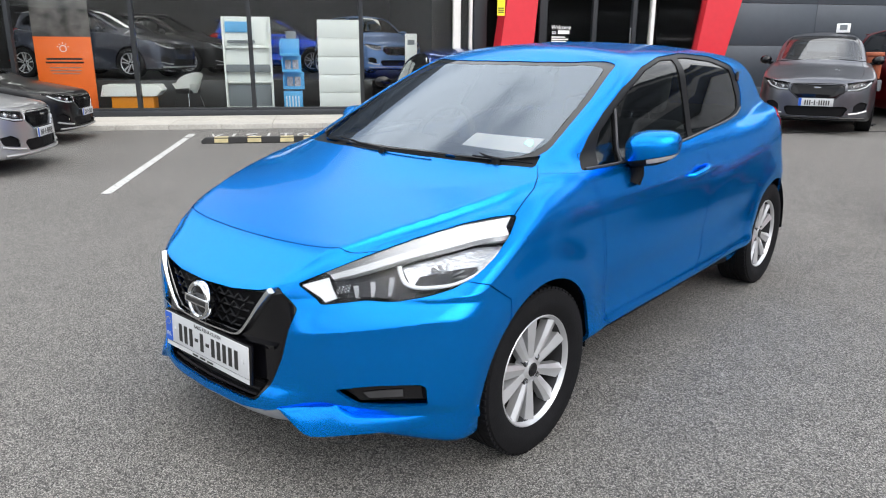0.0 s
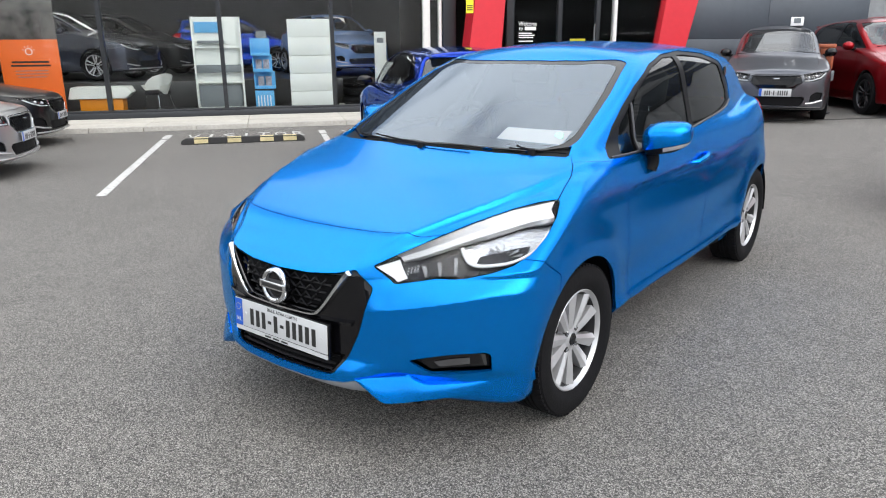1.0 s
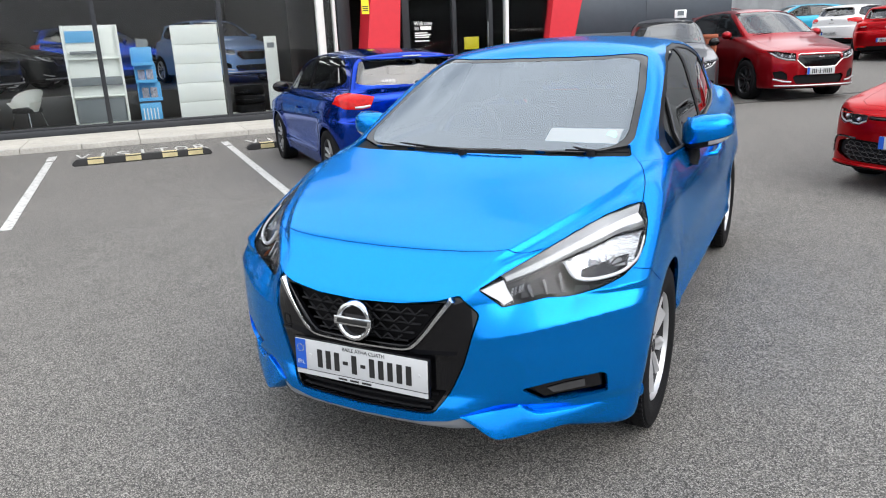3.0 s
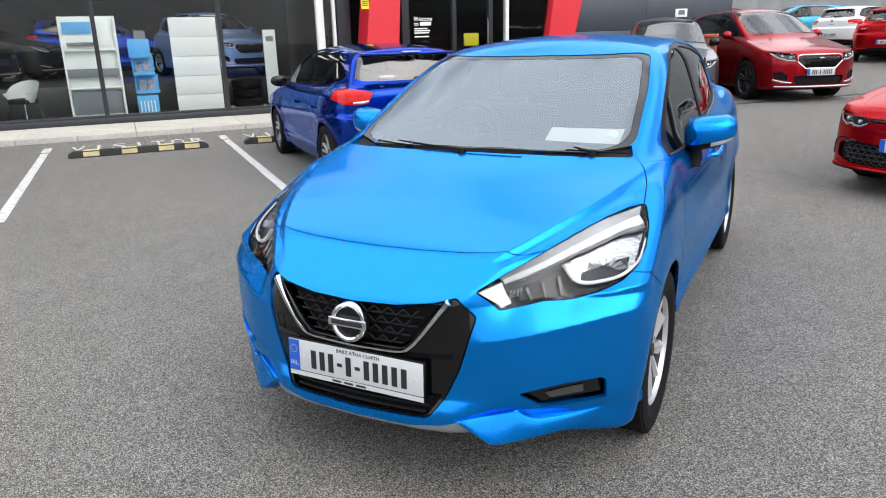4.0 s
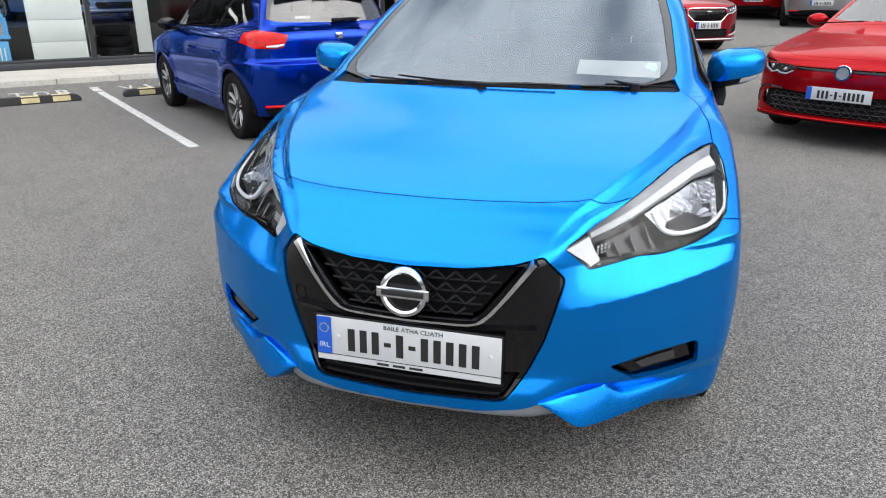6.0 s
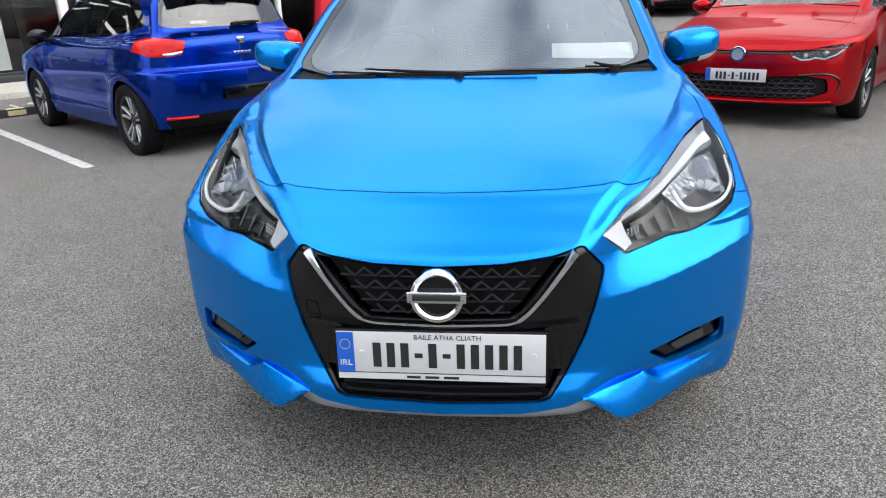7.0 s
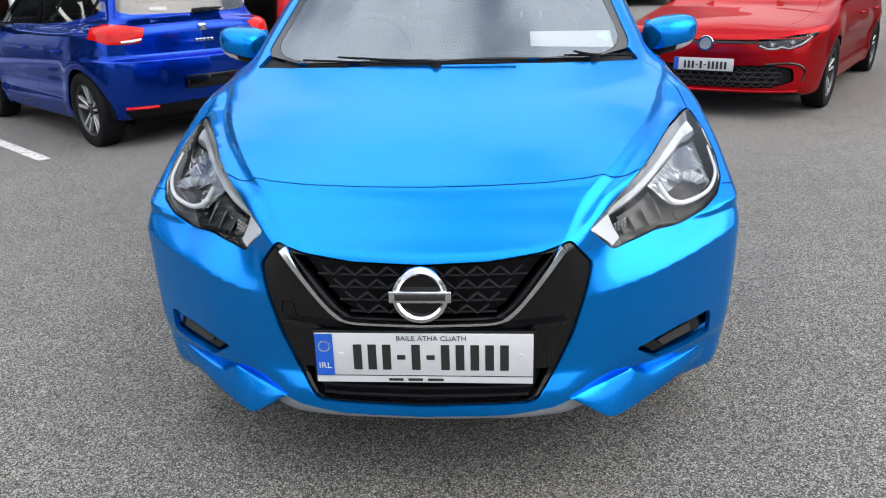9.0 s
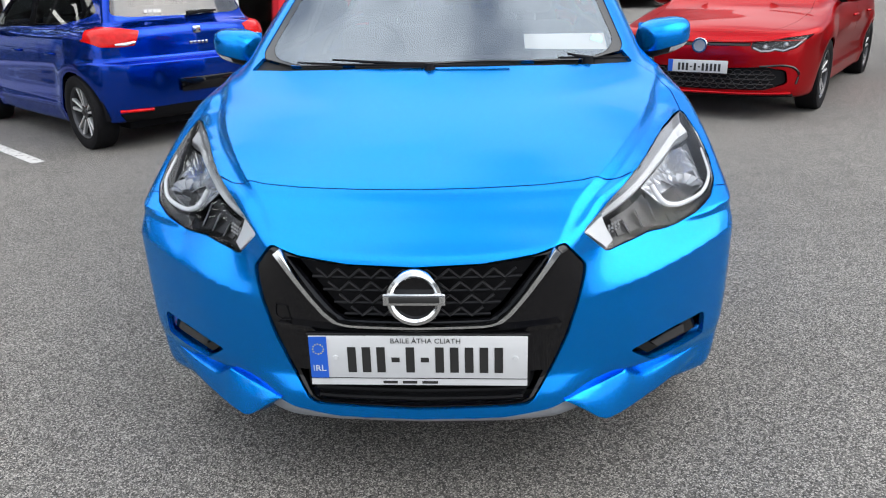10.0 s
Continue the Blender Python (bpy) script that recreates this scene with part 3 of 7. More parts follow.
# ---- the blue hatchback ----
HERO = dict(
    length=4.0, core=(0.86, 3.2, 0.60), lean=0.37, dense=2.0, k_front=0.014, k_corner=0.02, k_top=0.06,
    bonnet=[(-0.1, 0.60), (0.0, 0.676), (0.022, 0.695), (0.078, 0.730), (0.14, 0.771), (0.213, 0.8155), (0.30, 0.844), (0.45, 0.889), (0.7, 0.955), (1.0, 1.018), (1.3, 1.06), (2.5, 1.06), (2.9, 1.065), (3.4, 1.095), (3.8, 1.105), (4.0, 1.08)],
    drop=[(-0.1, 0.0), (0.1, 0.0), (0.16, 0.003), (0.26, -0.004), (0.4, -0.003), (0.55, 0.005), (0.7, 0.014), (0.85, 0.022), (1.0, 0.026), (1.4, 0.055), (3.0, 0.05), (3.6, 0.035), (4.0, 0.03)],
    crease=[(-0.1, 0.27), (0.0, 0.30), (0.06, 0.325), (0.16, 0.372), (0.26, 0.445), (0.4, 0.524), (0.55, 0.594), (0.7, 0.646), (0.85, 0.689), (1.0, 0.731), (1.3, 0.80), (4.0, 0.80)],
    fall=[(-0.1, 0.1), (0.12, 0.14), (0.19, 0.20), (0.256, 0.36), (0.33, 0.38), (0.42, 0.42), (0.52, 0.46), (0.63, 0.48), (0.74, 0.50), (0.87, 0.30), (1.0, 0.30), (1.3, 0.3), (4.0, 0.3)],
    plan=[(0.0, 0.826), (0.3, 0.834), (0.55, 0.838), (0.85, 0.836), (1.25, 0.820), (2.0, 0.830), (2.7, 0.834), (3.2, 0.830), (3.6, 0.803), (4.0, 0.74)],
    tuck=[(0.15, -0.045), (0.28, -0.02), (0.45, 0.0), (0.62, 0.008), (0.8, -0.002), (0.95, -0.035), (1.1, -0.085)],
    nose_plan=[(0.0, 0.010), (0.2, 0.020), (0.3, 0.037), (0.36, 0.054), (0.45, 0.086), (0.55, 0.135), (0.66, 0.215), (0.75, 0.296), (0.82, 0.372), (0.88, 0.47)],
    lean_in=[(0.16, 0.03), (0.22, 0.006), (0.26, -0.010), (0.30, -0.021), (0.335, -0.022), (0.36, -0.014), (0.40, 0.004), (0.50, 0.007), (0.60, 0.008), (0.69, 0.011), (0.73, 0.020), (0.80, 0.05), (0.95, 0.14)],
    lean_out=[(0.16, 0.06), (0.25, 0.046), (0.30, 0.040), (0.335, 0.036), (0.352, 0.022), (0.37, 0.015), (0.41, 0.011), (0.50, 0.011), (0.58, 0.014), (0.95, 0.016)],
    lamp_lean=[(0.3, 0.25), (0.45, 0.40), (0.5, 0.54), (0.6, 0.97), (0.7, 1.62), (0.76, 2.0), (0.9, 2.1)],
    tail=[(0.2, -0.12), (0.45, 0.0), (0.65, -0.01), (0.8, -0.05), (1.0, -0.09), (1.1, -0.12)],
    tail_plan=[(0.0, 0.0), (0.4, 0.05), (0.65, 0.16), (0.8, 0.36)],
    floor=[(0.0, 0.262), (0.15, 0.25), (0.5, 0.20), (1.2, 0.175), (3.0, 0.185), (3.6, 0.24), (4.0, 0.30)],
    roof=[(1.5, 1.40), (1.85, 1.44), (2.3, 1.458), (2.8, 1.449), (3.3, 1.415), (3.7, 1.365)],
    glass_plan=[(0.9, 0.67), (1.2, 0.725), (1.7, 0.755), (2.4, 0.755), (3.0, 0.725), (3.5, 0.66)],
    screen=(0.885, 2.30, 0.36, 0.42), back=(3.64, 0.72),
    flares=[(0.83, 0.31, 0.40, 0.012), (3.355, 0.31, 0.41, 0.010)],
    sill=(1.12, 3.10, 0.328, 1.2),
    lines=[(1.05, 3.2, 0.345, 0.36, 0.028, 0.016), (1.1, 3.4, 0.46, 0.62, 0.09, -0.012), (0.75, 2.5, 0.87, 0.84, 0.07, 0.006), (2.3, 3.75, 0.80, 0.98, 0.09, 0.012)],
)


PILLAR = material("pillar_trim", (0.009, 0.009, 0.010), 0.35, spec=0.09, noise_scale=40, noise_amount=0.1)
WAIST = material("satin_strip", (0.06, 0.06, 0.062), 0.28, 0.4)
FRIT = material("screen_border", (0.010, 0.011, 0.012), 0.04, spec=0.4)
GRILLE = material("grille_plastic", (0.004, 0.004, 0.005), 0.3, spec=0.2)
HOUSING = material("lamp_housing", (0.036, 0.036, 0.038), 0.22, 0.3)
BULB = material("lamp_chrome", (0.80, 0.81, 0.83), 0.2, 0.72)
FLUTED = material("fluted_chrome", (0.74, 0.75, 0.77), 0.14, 0.9, bump=0.6, bump_scale=60)


def on_front(skin, x, z, inset=0.0, side=1):
    """A point on the car's front, sunk by inset along the skin's normal."""
    p = surface_point(skin, x, z)
    n = skin.normal(np.array([p[:]]))[0]
    q = p - Vector(n) * inset
    return Vector((q.x * side, q.y, q.z))


def ribbon(skin, upper, lower, in_u, in_l, side, thick=0.006, steps=5):
    """A curved strip between two lines drawn on the car's front."""
    def resample(pts):
        n = (len(pts) - 1) * steps
        fx, fz = spline([(i, p[0]) for i, p in enumerate(pts)]), spline([(i, p[1]) for i, p in enumerate(pts)])
        return [(float(fx(i / steps)), float(fz(i / steps))) for i in range(n + 1)]
    bm = bmesh.new()
    U, L = resample(upper), resample(lower)
    rows = []
    for (a, b), (c, d) in zip(U, L):
        p, q = on_front(skin, a, b, in_u, side), on_front(skin, c, d, in_l, side)
        p2, q2 = on_front(skin, a, b, in_u + thick, side), on_front(skin, c, d, in_l + thick, side)
        rows.append([bm.verts.new(v) for v in (p, q, q2, p2)])
    for A, B in zip(rows, rows[1:]):
        for k in range(4):
            bm.faces.new((A[k], A[(k + 1) % 4], B[(k + 1) % 4], B[k]))
    bm.faces.new(rows[0])
    bm.faces.new(rows[-1][::-1])
    return bm


def number_plate(parent, m, width=0.52, height=0.11, holder=True, chars=(1, 1, 1, 0, 1, 0, 1, 1, 1, 1, 1), legible=False):
    """A white plate with a blue band; the number is left as plain bars. It faces -y in its own frame."""
    pl = new("number_plate")
    pl.parent = parent
    pl.matrix_basis = m
    if holder:
        part("plate_holder", box(-width / 2 - 0.006, width / 2 + 0.006, -0.004, 0.012, -height / 2 - 0.022, height / 2 + 0.006, 0.003), GLOSS, pl)
        part("holder_strip", box(-width / 2, width / 2, -0.0065, 0.0, -height / 2 - 0.019, -height / 2 - 0.003), PLATE_W, pl)
        b = bmesh.new()
        x = -0.085
        for w in (0.035, 0.035, 0.038):
            add_box(b, x, x + w, -0.0072, -0.005, -height / 2 - 0.015, -height / 2 - 0.008)
            x += w + 0.012
        part("dealer_lettering", b, INK, pl)
    part("plate", box(-width / 2, width / 2, -0.008, 0.0, -height / 2, height / 2, 0.002), PLATE_W, pl)
    part("blue_band", box(-width / 2 + 0.001, -width / 2 + 0.044, -0.0095, -0.004, -height / 2 + 0.001, height / 2 - 0.001), PLATE_B, pl)
    x0, x1 = -width / 2 + 0.085, width / 2 - 0.05
    step = (x1 - x0) / len(chars)
    for k, c in enumerate(chars):
        h = height * 0.30 if c else 0.006
        w = step * (0.29 if c else 0.28)
        cx = x0 + step * (k + 0.5)
        part("plate_bar", box(cx - w, cx + w, -0.0092, -0.005, -h - 0.006, h - 0.006), INK, pl)
    if legible:
        text("county_name", "BAILE ÁTHA CLIATH", 0.018, INK, pose(0.02, -0.0085, height / 2 - 0.012, 90), pl, 0.0005, 0.165)
        text("country_letters", "IRL", 0.022, PLATE_W, pose(-width / 2 + 0.0225, -0.0097, -height / 2 + 0.026, 90), pl, 0.0005, 0.03)
        for k in range(12):
            a = math.tau * k / 12
            s = bmesh.new()
            add_cyl(s, (-width / 2 + 0.0225 + 0.013 * math.cos(a), -0.0100, 0.022 + 0.013 * math.sin(a)), (-width / 2 + 0.0225 + 0.013 * math.cos(a), -0.009, 0.022 + 0.013 * math.sin(a)), 0.0016, n=6)
            part("star", s, YELLOW_INK, pl)
        for x in (-0.197, 0.232):
            s = bmesh.new()
            add_cyl(s, (x, -0.008, 0.0), (x, -0.011, 0.0), 0.0065, 0.0055, 12)
            part("screw_cap", s, PLATE_W, pl)
    return pl


YELLOW_INK = material("star_yellow", (0.75, 0.6, 0.05), 0.5)


def hero_front(car, skin):
    # chrome V of the grille
    line = [(0.327, 0.716), (0.285, 0.658), (0.245, 0.604), (0.212, 0.566), (0.186, 0.548), (0.15, 0.542), (0.0, 0.540)]
    pts = line + [(-x, z) for x, z in line[-2::-1]]
    fx = spline([(i, p[0]) for i, p in enumerate(pts)])
    fz = spline([(i, p[1]) for i, p in enumerate(pts)])
    n = 72
    bm = bmesh.new()
    rows = []
    for i in range(n + 1):
        s = i * (len(pts) - 1) / n
        x, z = float(fx(s)), float(fz(s))
        e = 0.02
        t = Vector((float(fx(min(s + e, len(pts) - 1)) - fx(max(s - e, 0))), 0, float(fz(min(s + e, len(pts) - 1)) - fz(max(s - e, 0))))).normalized()
        side = Vector((-t.z, 0, t.x))
        w = 0.0085 if abs(z - 0.54) > 0.01 else 0.0055
        w = w + 0.003 * max(0, (z - 0.60) / 0.1)
        c = on_front(skin, abs(x), min(z, 0.66), -0.008, 1 if x >= 0 else -1)
        c.z, c.y = z, c.y + max(0, z - 0.66) * 0.12
        rows.append([bm.verts.new(c + side * w * a + Vector((0, b, 0))) for a, b in ((-1, 0.004), (-0.55, -0.006), (0.55, -0.006), (1, 0.004), (0.6, 0.03), (-0.6, 0.03))])
    for A, B in zip(rows, rows[1:]):
        for k in range(6):
            bm.faces.new((A[k], A[(k + 1) % 6], B[(k + 1) % 6], B[k]))
    bm.faces.new(rows[0])
    bm.faces.new(rows[-1][::-1])
    part("grille_chrome", bm, CHROME, car, "chrome V-shaped grille bar", smooth=50)
    # mesh of the grille: three rows of wing-shaped bars
    for r, z in enumerate((0.672, 0.640, 0.608, 0.576)):
        half = 0.012 + (z - 0.545) * 0.78 + 0.15
        for k in range(-6, 7):
            x0, x1 = k * 0.052 - 0.026 + (0.026 if r % 2 else 0), k * 0.052 + 0.026 + (0.026 if r % 2 else 0)
            if abs(x0) > half or abs(x1) > half or (abs(x0 + x1) / 2 < 0.045 and 0.58 < z < 0.66):
                continue
            b = bmesh.new()
            ps = []
            for j in range(5):
                x = x0 + (x1 - x0) * j / 4
                zz = z + 0.011 * math.cos((j / 4) * math.tau) - 0.004
                ps.append(on_front(skin, abs(x), zz, 0.010, 1 if x >= 0 else -1))
            add_tube(b, ps, 0.0035, 6)
            part("grille_bar", b, GRILLE, car)
    for z in (0.656, 0.624, 0.592, 0.562):
        half = 0.012 + (z - 0.545) * 0.78 + 0.15
        b = bmesh.new()
        add_tube(b, [on_front(skin, abs(x), z, 0.016, 1 if x >= 0 else -1) for x in np.linspace(-half, half, 15)], 0.004, 6)
        part("grille_bar", b, GRILLE, car)
    # badge: ring and bar
    c = Vector((0, 0.002, 0.622))
    bg = new("badge")
    bg.parent = car
    bg.matrix_basis = Matrix.Translation(c) @ pose(0, 0, 0, -6)
    b = bmesh.new()
    lathe(b, [(0.0005, 0.0), (0.058, 0.0), (0.060, 0.03), (0.0005, 0.03)], 40, pose(0, 0, 0, 0, 0, 90))
    part("badge_plate", b, GLOSS, bg)
    b = bmesh.new()
    ringp = [(0.068, -0.002), (0.064, -0.012), (0.056, -0.014), (0.050, -0.009), (0.049, 0.004), (0.066, 0.012)]
    lathe(b, ringp, 56, pose(0, 0, 0, 0, 0, 90))
    part("badge_ring", b, CHROME, bg)
    part("badge_bar", box(-0.072, 0.072, -0.018, 0.004, -0.0145, 0.0145, 0.003), CHROME, bg)
    part("badge_inlay", box(-0.058, 0.058, -0.0195, -0.017, -0.0075, 0.0075, 0.0006), INK, bg)
    # number plate
    number_plate(car, Matrix.Translation((0, 0.008, 0.465)) @ pose(0, 0, 0, -3), legible=True)
    # shelf above and behind the plate
    bm = ribbon(skin, [(0.0, 0.532), (0.15, 0.532), (0.34, 0.536)], [(0.0, 0.518), (0.15, 0.518), (0.335, 0.520)], -0.010, -0.004, 1, 0.02)
    part("plate_ledge", bm, GLOSS, car)
    bm = ribbon(skin, [(0.0, 0.532), (0.15, 0.532), (0.34, 0.536)], [(0.0, 0.518), (0.15, 0.518), (0.335, 0.520)], -0.010, -0.004, -1, 0.02)
    part("plate_ledge", bm, GLOSS, car)
    # slats in the lower opening
    for z in (0.352, 0.372, 0.392):
        b = bmesh.new()
        h = 0.255 + (z - 0.352) * 0.4
        add_tube(b, [on_front(skin, abs(x), z, 0.022, 1 if x >= 0 else -1) for x in np.linspace(-h, h, 13)], 0.006, 6)
        part("lower_slat", b, PLASTIC, car)
    # towing eye cover on the right of the bumper
    tow = [(0.318, 0.575), (0.348, 0.578), (0.352, 0.548), (0.335, 0.535), (0.312, 0.54)]
    b = bmesh.new()
    add_tube(b, [on_front(skin, x, z, 0.0045, -1) for x, z in tow], 0.0012, 5, closed=True)
    part("towing_cover", b, PLASTIC, car)
    for s in (1, -1):
        # lamp inside
        top = [(0.446, 0.768), (0.533, 0.819), (0.608, 0.858), (0.667, 0.882), (0.750, 0.896)]
        mid = [(0.456, 0.761), (0.552, 0.802), (0.628, 0.834), (0.69, 0.859), (0.755, 0.878)]
        guide = [(0.465, 0.747), (0.554, 0.782), (0.637, 0.816), (0.709, 0.843), (0.777, 0.863)]
        low = [(0.468, 0.742), (0.555, 0.775), (0.64, 0.810), (0.715, 0.838), (0.785, 0.858)]
        hl = new("headlight_insert")
        hl.parent = car
        part("lamp_trim", ribbon(skin, top, mid, 0.004, 0.014, s, 0.012), TRIM_LIGHT, hl, "grey upper lamp trim")
        part("light_guide", ribbon(skin, mid, guide, 0.014, 0.024, s, 0.012), DRL, hl, "white daytime light strip")
        part("lamp_trim", ribbon(skin, guide, low, 0.026, 0.034, s, 0.010), TRIM_LIGHT, hl, "grey lower lamp trim")
        part("light_guide", ribbon(skin, [(0.402, 0.733), (0.43, 0.708), (0.461, 0.682)], [(0.455, 0.753), (0.468, 0.721), (0.484, 0.692)], 0.008, 0.014, s, 0.014), DRL, hl, "white daytime light strip end")
        part("lamp_shelf", ribbon(skin, [(0.50, 0.738), (0.56, 0.757), (0.605, 0.775)], [(0.505, 0.698), (0.57, 0.708), (0.63, 0.706)], 0.046, 0.028, s, 0.004), HOUSING, hl)
        # reflector bowl with its bulb lens
        c = on_front(skin, 0.715, 0.783, 0.064, s)
        aim = Matrix.Translation(c) @ pose(0, 0, 0, 0, 0, -90 + 24 * s) @ Matrix.Diagonal((1, 1.30, 0.80, 1))
        b = bmesh.new()
        bmesh.ops.create_uvsphere(b, u_segments=20, v_segments=12, radius=0.019, matrix=aim @ Matrix.Translation((0.030, 0, -0.006)))
        part("bulb_lens", b, BULB, hl)
        part("reflector_panel", ribbon(skin, [(0.610, 0.788), (0.70, 0.828), (0.784, 0.852)], [(0.648, 0.742), (0.70, 0.738), (0.786, 0.764)], 0.050, 0.036, s, 0.004, 8), FLUTED, hl, "fluted chrome lamp reflector")
        part("bowl_hood", ribbon(skin, [(0.655, 0.764), (0.70, 0.776), (0.765, 0.792)], [(0.655, 0.744), (0.70, 0.741), (0.768, 0.759)], 0.034, 0.028, s, 0.004, 6), HOUSING, hl)
        for k in range(7):
            b = bmesh.new()
            add_box(b, 0.022, 0.05, -0.0010, 0.0010, 0.020, 0.052, 0, aim @ pose(0, 0, 0, -75 + 25 * k))
            part("reflector_fin", b, BULB, hl)
        u = [(0.604, 0.784), (0.622, 0.756), (0.644, 0.737), (0.677, 0.731), (0.742, 0.738), (0.780, 0.756), (0.798, 0.780), (0.796, 0.820)]
        fx, fz = spline([(i, q[0]) for i, q in enumerate(u)]), spline([(i, q[1]) for i, q in enumerate(u)])
        b = bmesh.new()
        add_tube(b, [on_front(skin, float(fx(i / 3)), float(fz(i / 3)), 0.012, s) for i in range(22)], [0.0078] * 8 + [0.0070 - 0.0003 * k for k in range(14)], 8)
        part("light_tube", b, DRL, hl, "white curved light guide")
        part("lamp_floor", ribbon(skin, [(0.645, 0.722), (0.70, 0.722), (0.765, 0.740)], [(0.645, 0.700), (0.70, 0.712), (0.762, 0.734)], 0.02, 0.010, s, 0.005), HOUSING, hl)
        for x, z0, z1 in ((0.515, 0.700, 0.732), (0.555, 0.706, 0.745), (0.595, 0.710, 0.757)):
            part("indicator_fin", ribbon(skin, [(x, z1), (x + 0.018, z0)], [(x + 0.010, z1 + 0.004), (x + 0.028, z0 + 0.002)], 0.020, 0.034, s, 0.004, 3), BULB, hl)
        for k in range(4):
            for j in range(3):
                q = on_front(skin, 0.482 + 0.008 * k, 0.708 + 0.008 * j + 0.003 * k, 0.024, s)
                b = bmesh.new()
                add_cyl(b, q, q + Vector((0, -0.004, 0)), 0.0035, n=6)
                part("side_light", b, BULB, hl)
        # fog lamp in its recess
        b = ribbon(skin, [(0.556, 0.405), (0.62, 0.421), (0.70, 0.427), (0.742, 0.422)], [(0.590, 0.372), (0.64, 0.378), (0.70, 0.382), (0.745, 0.384)], 0.026, 0.016, s, 0.006)
        part("fog_lamp_bezel", b, GLOSS, car)
        b = ribbon(skin, [(0.60, 0.402), (0.65, 0.412), (0.70, 0.416)], [(0.615, 0.386), (0.66, 0.390), (0.70, 0.394)], 0.016, 0.010, s, 0.004)
        part("fog_lamp", b, HOUSING, car, "dark fog lamp blank")


TRIM_LIGHT = material("lamp_trim_grey", (0.42, 0.425, 0.435), 0.3, 0.5)


def bumper_blade(car, skin, s):
    """The corner blade under the fog lamp: a flat inner face that turns into an upright band under a ledge."""
    ty = spline([(0.355, 0.031), (0.40, 0.058), (0.462, 0.096), (0.521, 0.133), (0.56, 0.156), (0.62, 0.203), (0.70, 0.276), (0.765, 0.340), (0.80, 0.382), (0.825, 0.425), (0.838, 0.465)])
    tz = spline([(0.355, 0.330), (0.40, 0.336), (0.462, 0.343), (0.518, 0.349), (0.548, 0.330), (0.58, 0.318), (0.66, 0.319), (0.765, 0.329), (0.80, 0.334), (0.838, 0.334)])
    ly = spline([(0.355, 0.032), (0.40, 0.040), (0.462, 0.062), (0.521, 0.104), (0.56, 0.138), (0.62, 0.192), (0.70, 0.272), (0.765, 0.347), (0.80, 0.394), (0.825, 0.440), (0.838, 0.472)])
    lz = spline([(0.355, 0.327), (0.40, 0.300), (0.460, 0.257), (0.470, 0.254), (0.521, 0.257), (0.56, 0.261), (0.62, 0.267), (0.70, 0.276), (0.765, 0.284), (0.80, 0.288), (0.838, 0.290)])
    shelf = spline([(0.355, 0.002), (0.50, 0.004), (0.56, 0.022), (0.64, 0.032), (0.76, 0.026), (0.838, 0.006)])
    us = [0.355, 0.37, 0.385, 0.40, 0.42, 0.44, 0.452, 0.462, 0.472, 0.49, 0.505, 0.515, 0.521, 0.53, 0.54, 0.55, 0.565, 0.58, 0.61, 0.64, 0.67, 0.70, 0.73, 0.765, 0.785, 0.80, 0.815, 0.825, 0.838]
    rows = []
    bm = bmesh.new()
    for u in us:
        y0, z0, y1, z1, d = float(ty(u)), float(tz(u)), float(ly(u)), float(lz(u)), float(shelf(u))
        n = Vector((float(ty(u + 0.01) - ty(u - 0.01)) / 0.02, -1, 0)).normalized()
        h = z0 - z1
        T, L = Vector((u, y0, z0)), Vector((u, y1, z1))
        up = Vector((0, 0, 1))
        prof = [T - n * (d + 0.05) + up * (0.45 * d), T - n * d + up * (0.40 * d), T - n * 0.006 + up * 0.001, T - n * 0.0015 - up * 0.0015, T + (L - T) * 0.12, T + (L - T) * 0.5 + n * 0.002, T + (L - T) * 0.9, L - n * 0.0015 + up * 0.0005, L - n * 0.012 - up * 0.004 * min(1, h / 0.05), L - n * 0.05 - up * 0.012 * min(1, h / 0.05), L - n * 0.07 + up * 0.02]
        rows.append([bm.verts.new((v.x * s, v.y, v.z)) for v in prof])
    n = len(rows[0])
    for A, B in zip(rows, rows[1:]):
        for k in range(n):
            bm.faces.new((A[k], A[(k + 1) % n], B[(k + 1) % n], B[k]))
    bm.faces.new(rows[0])
    bm.faces.new(rows[-1][::-1])
    part("bumper_blade", bm, BLUE, car, smooth=28)


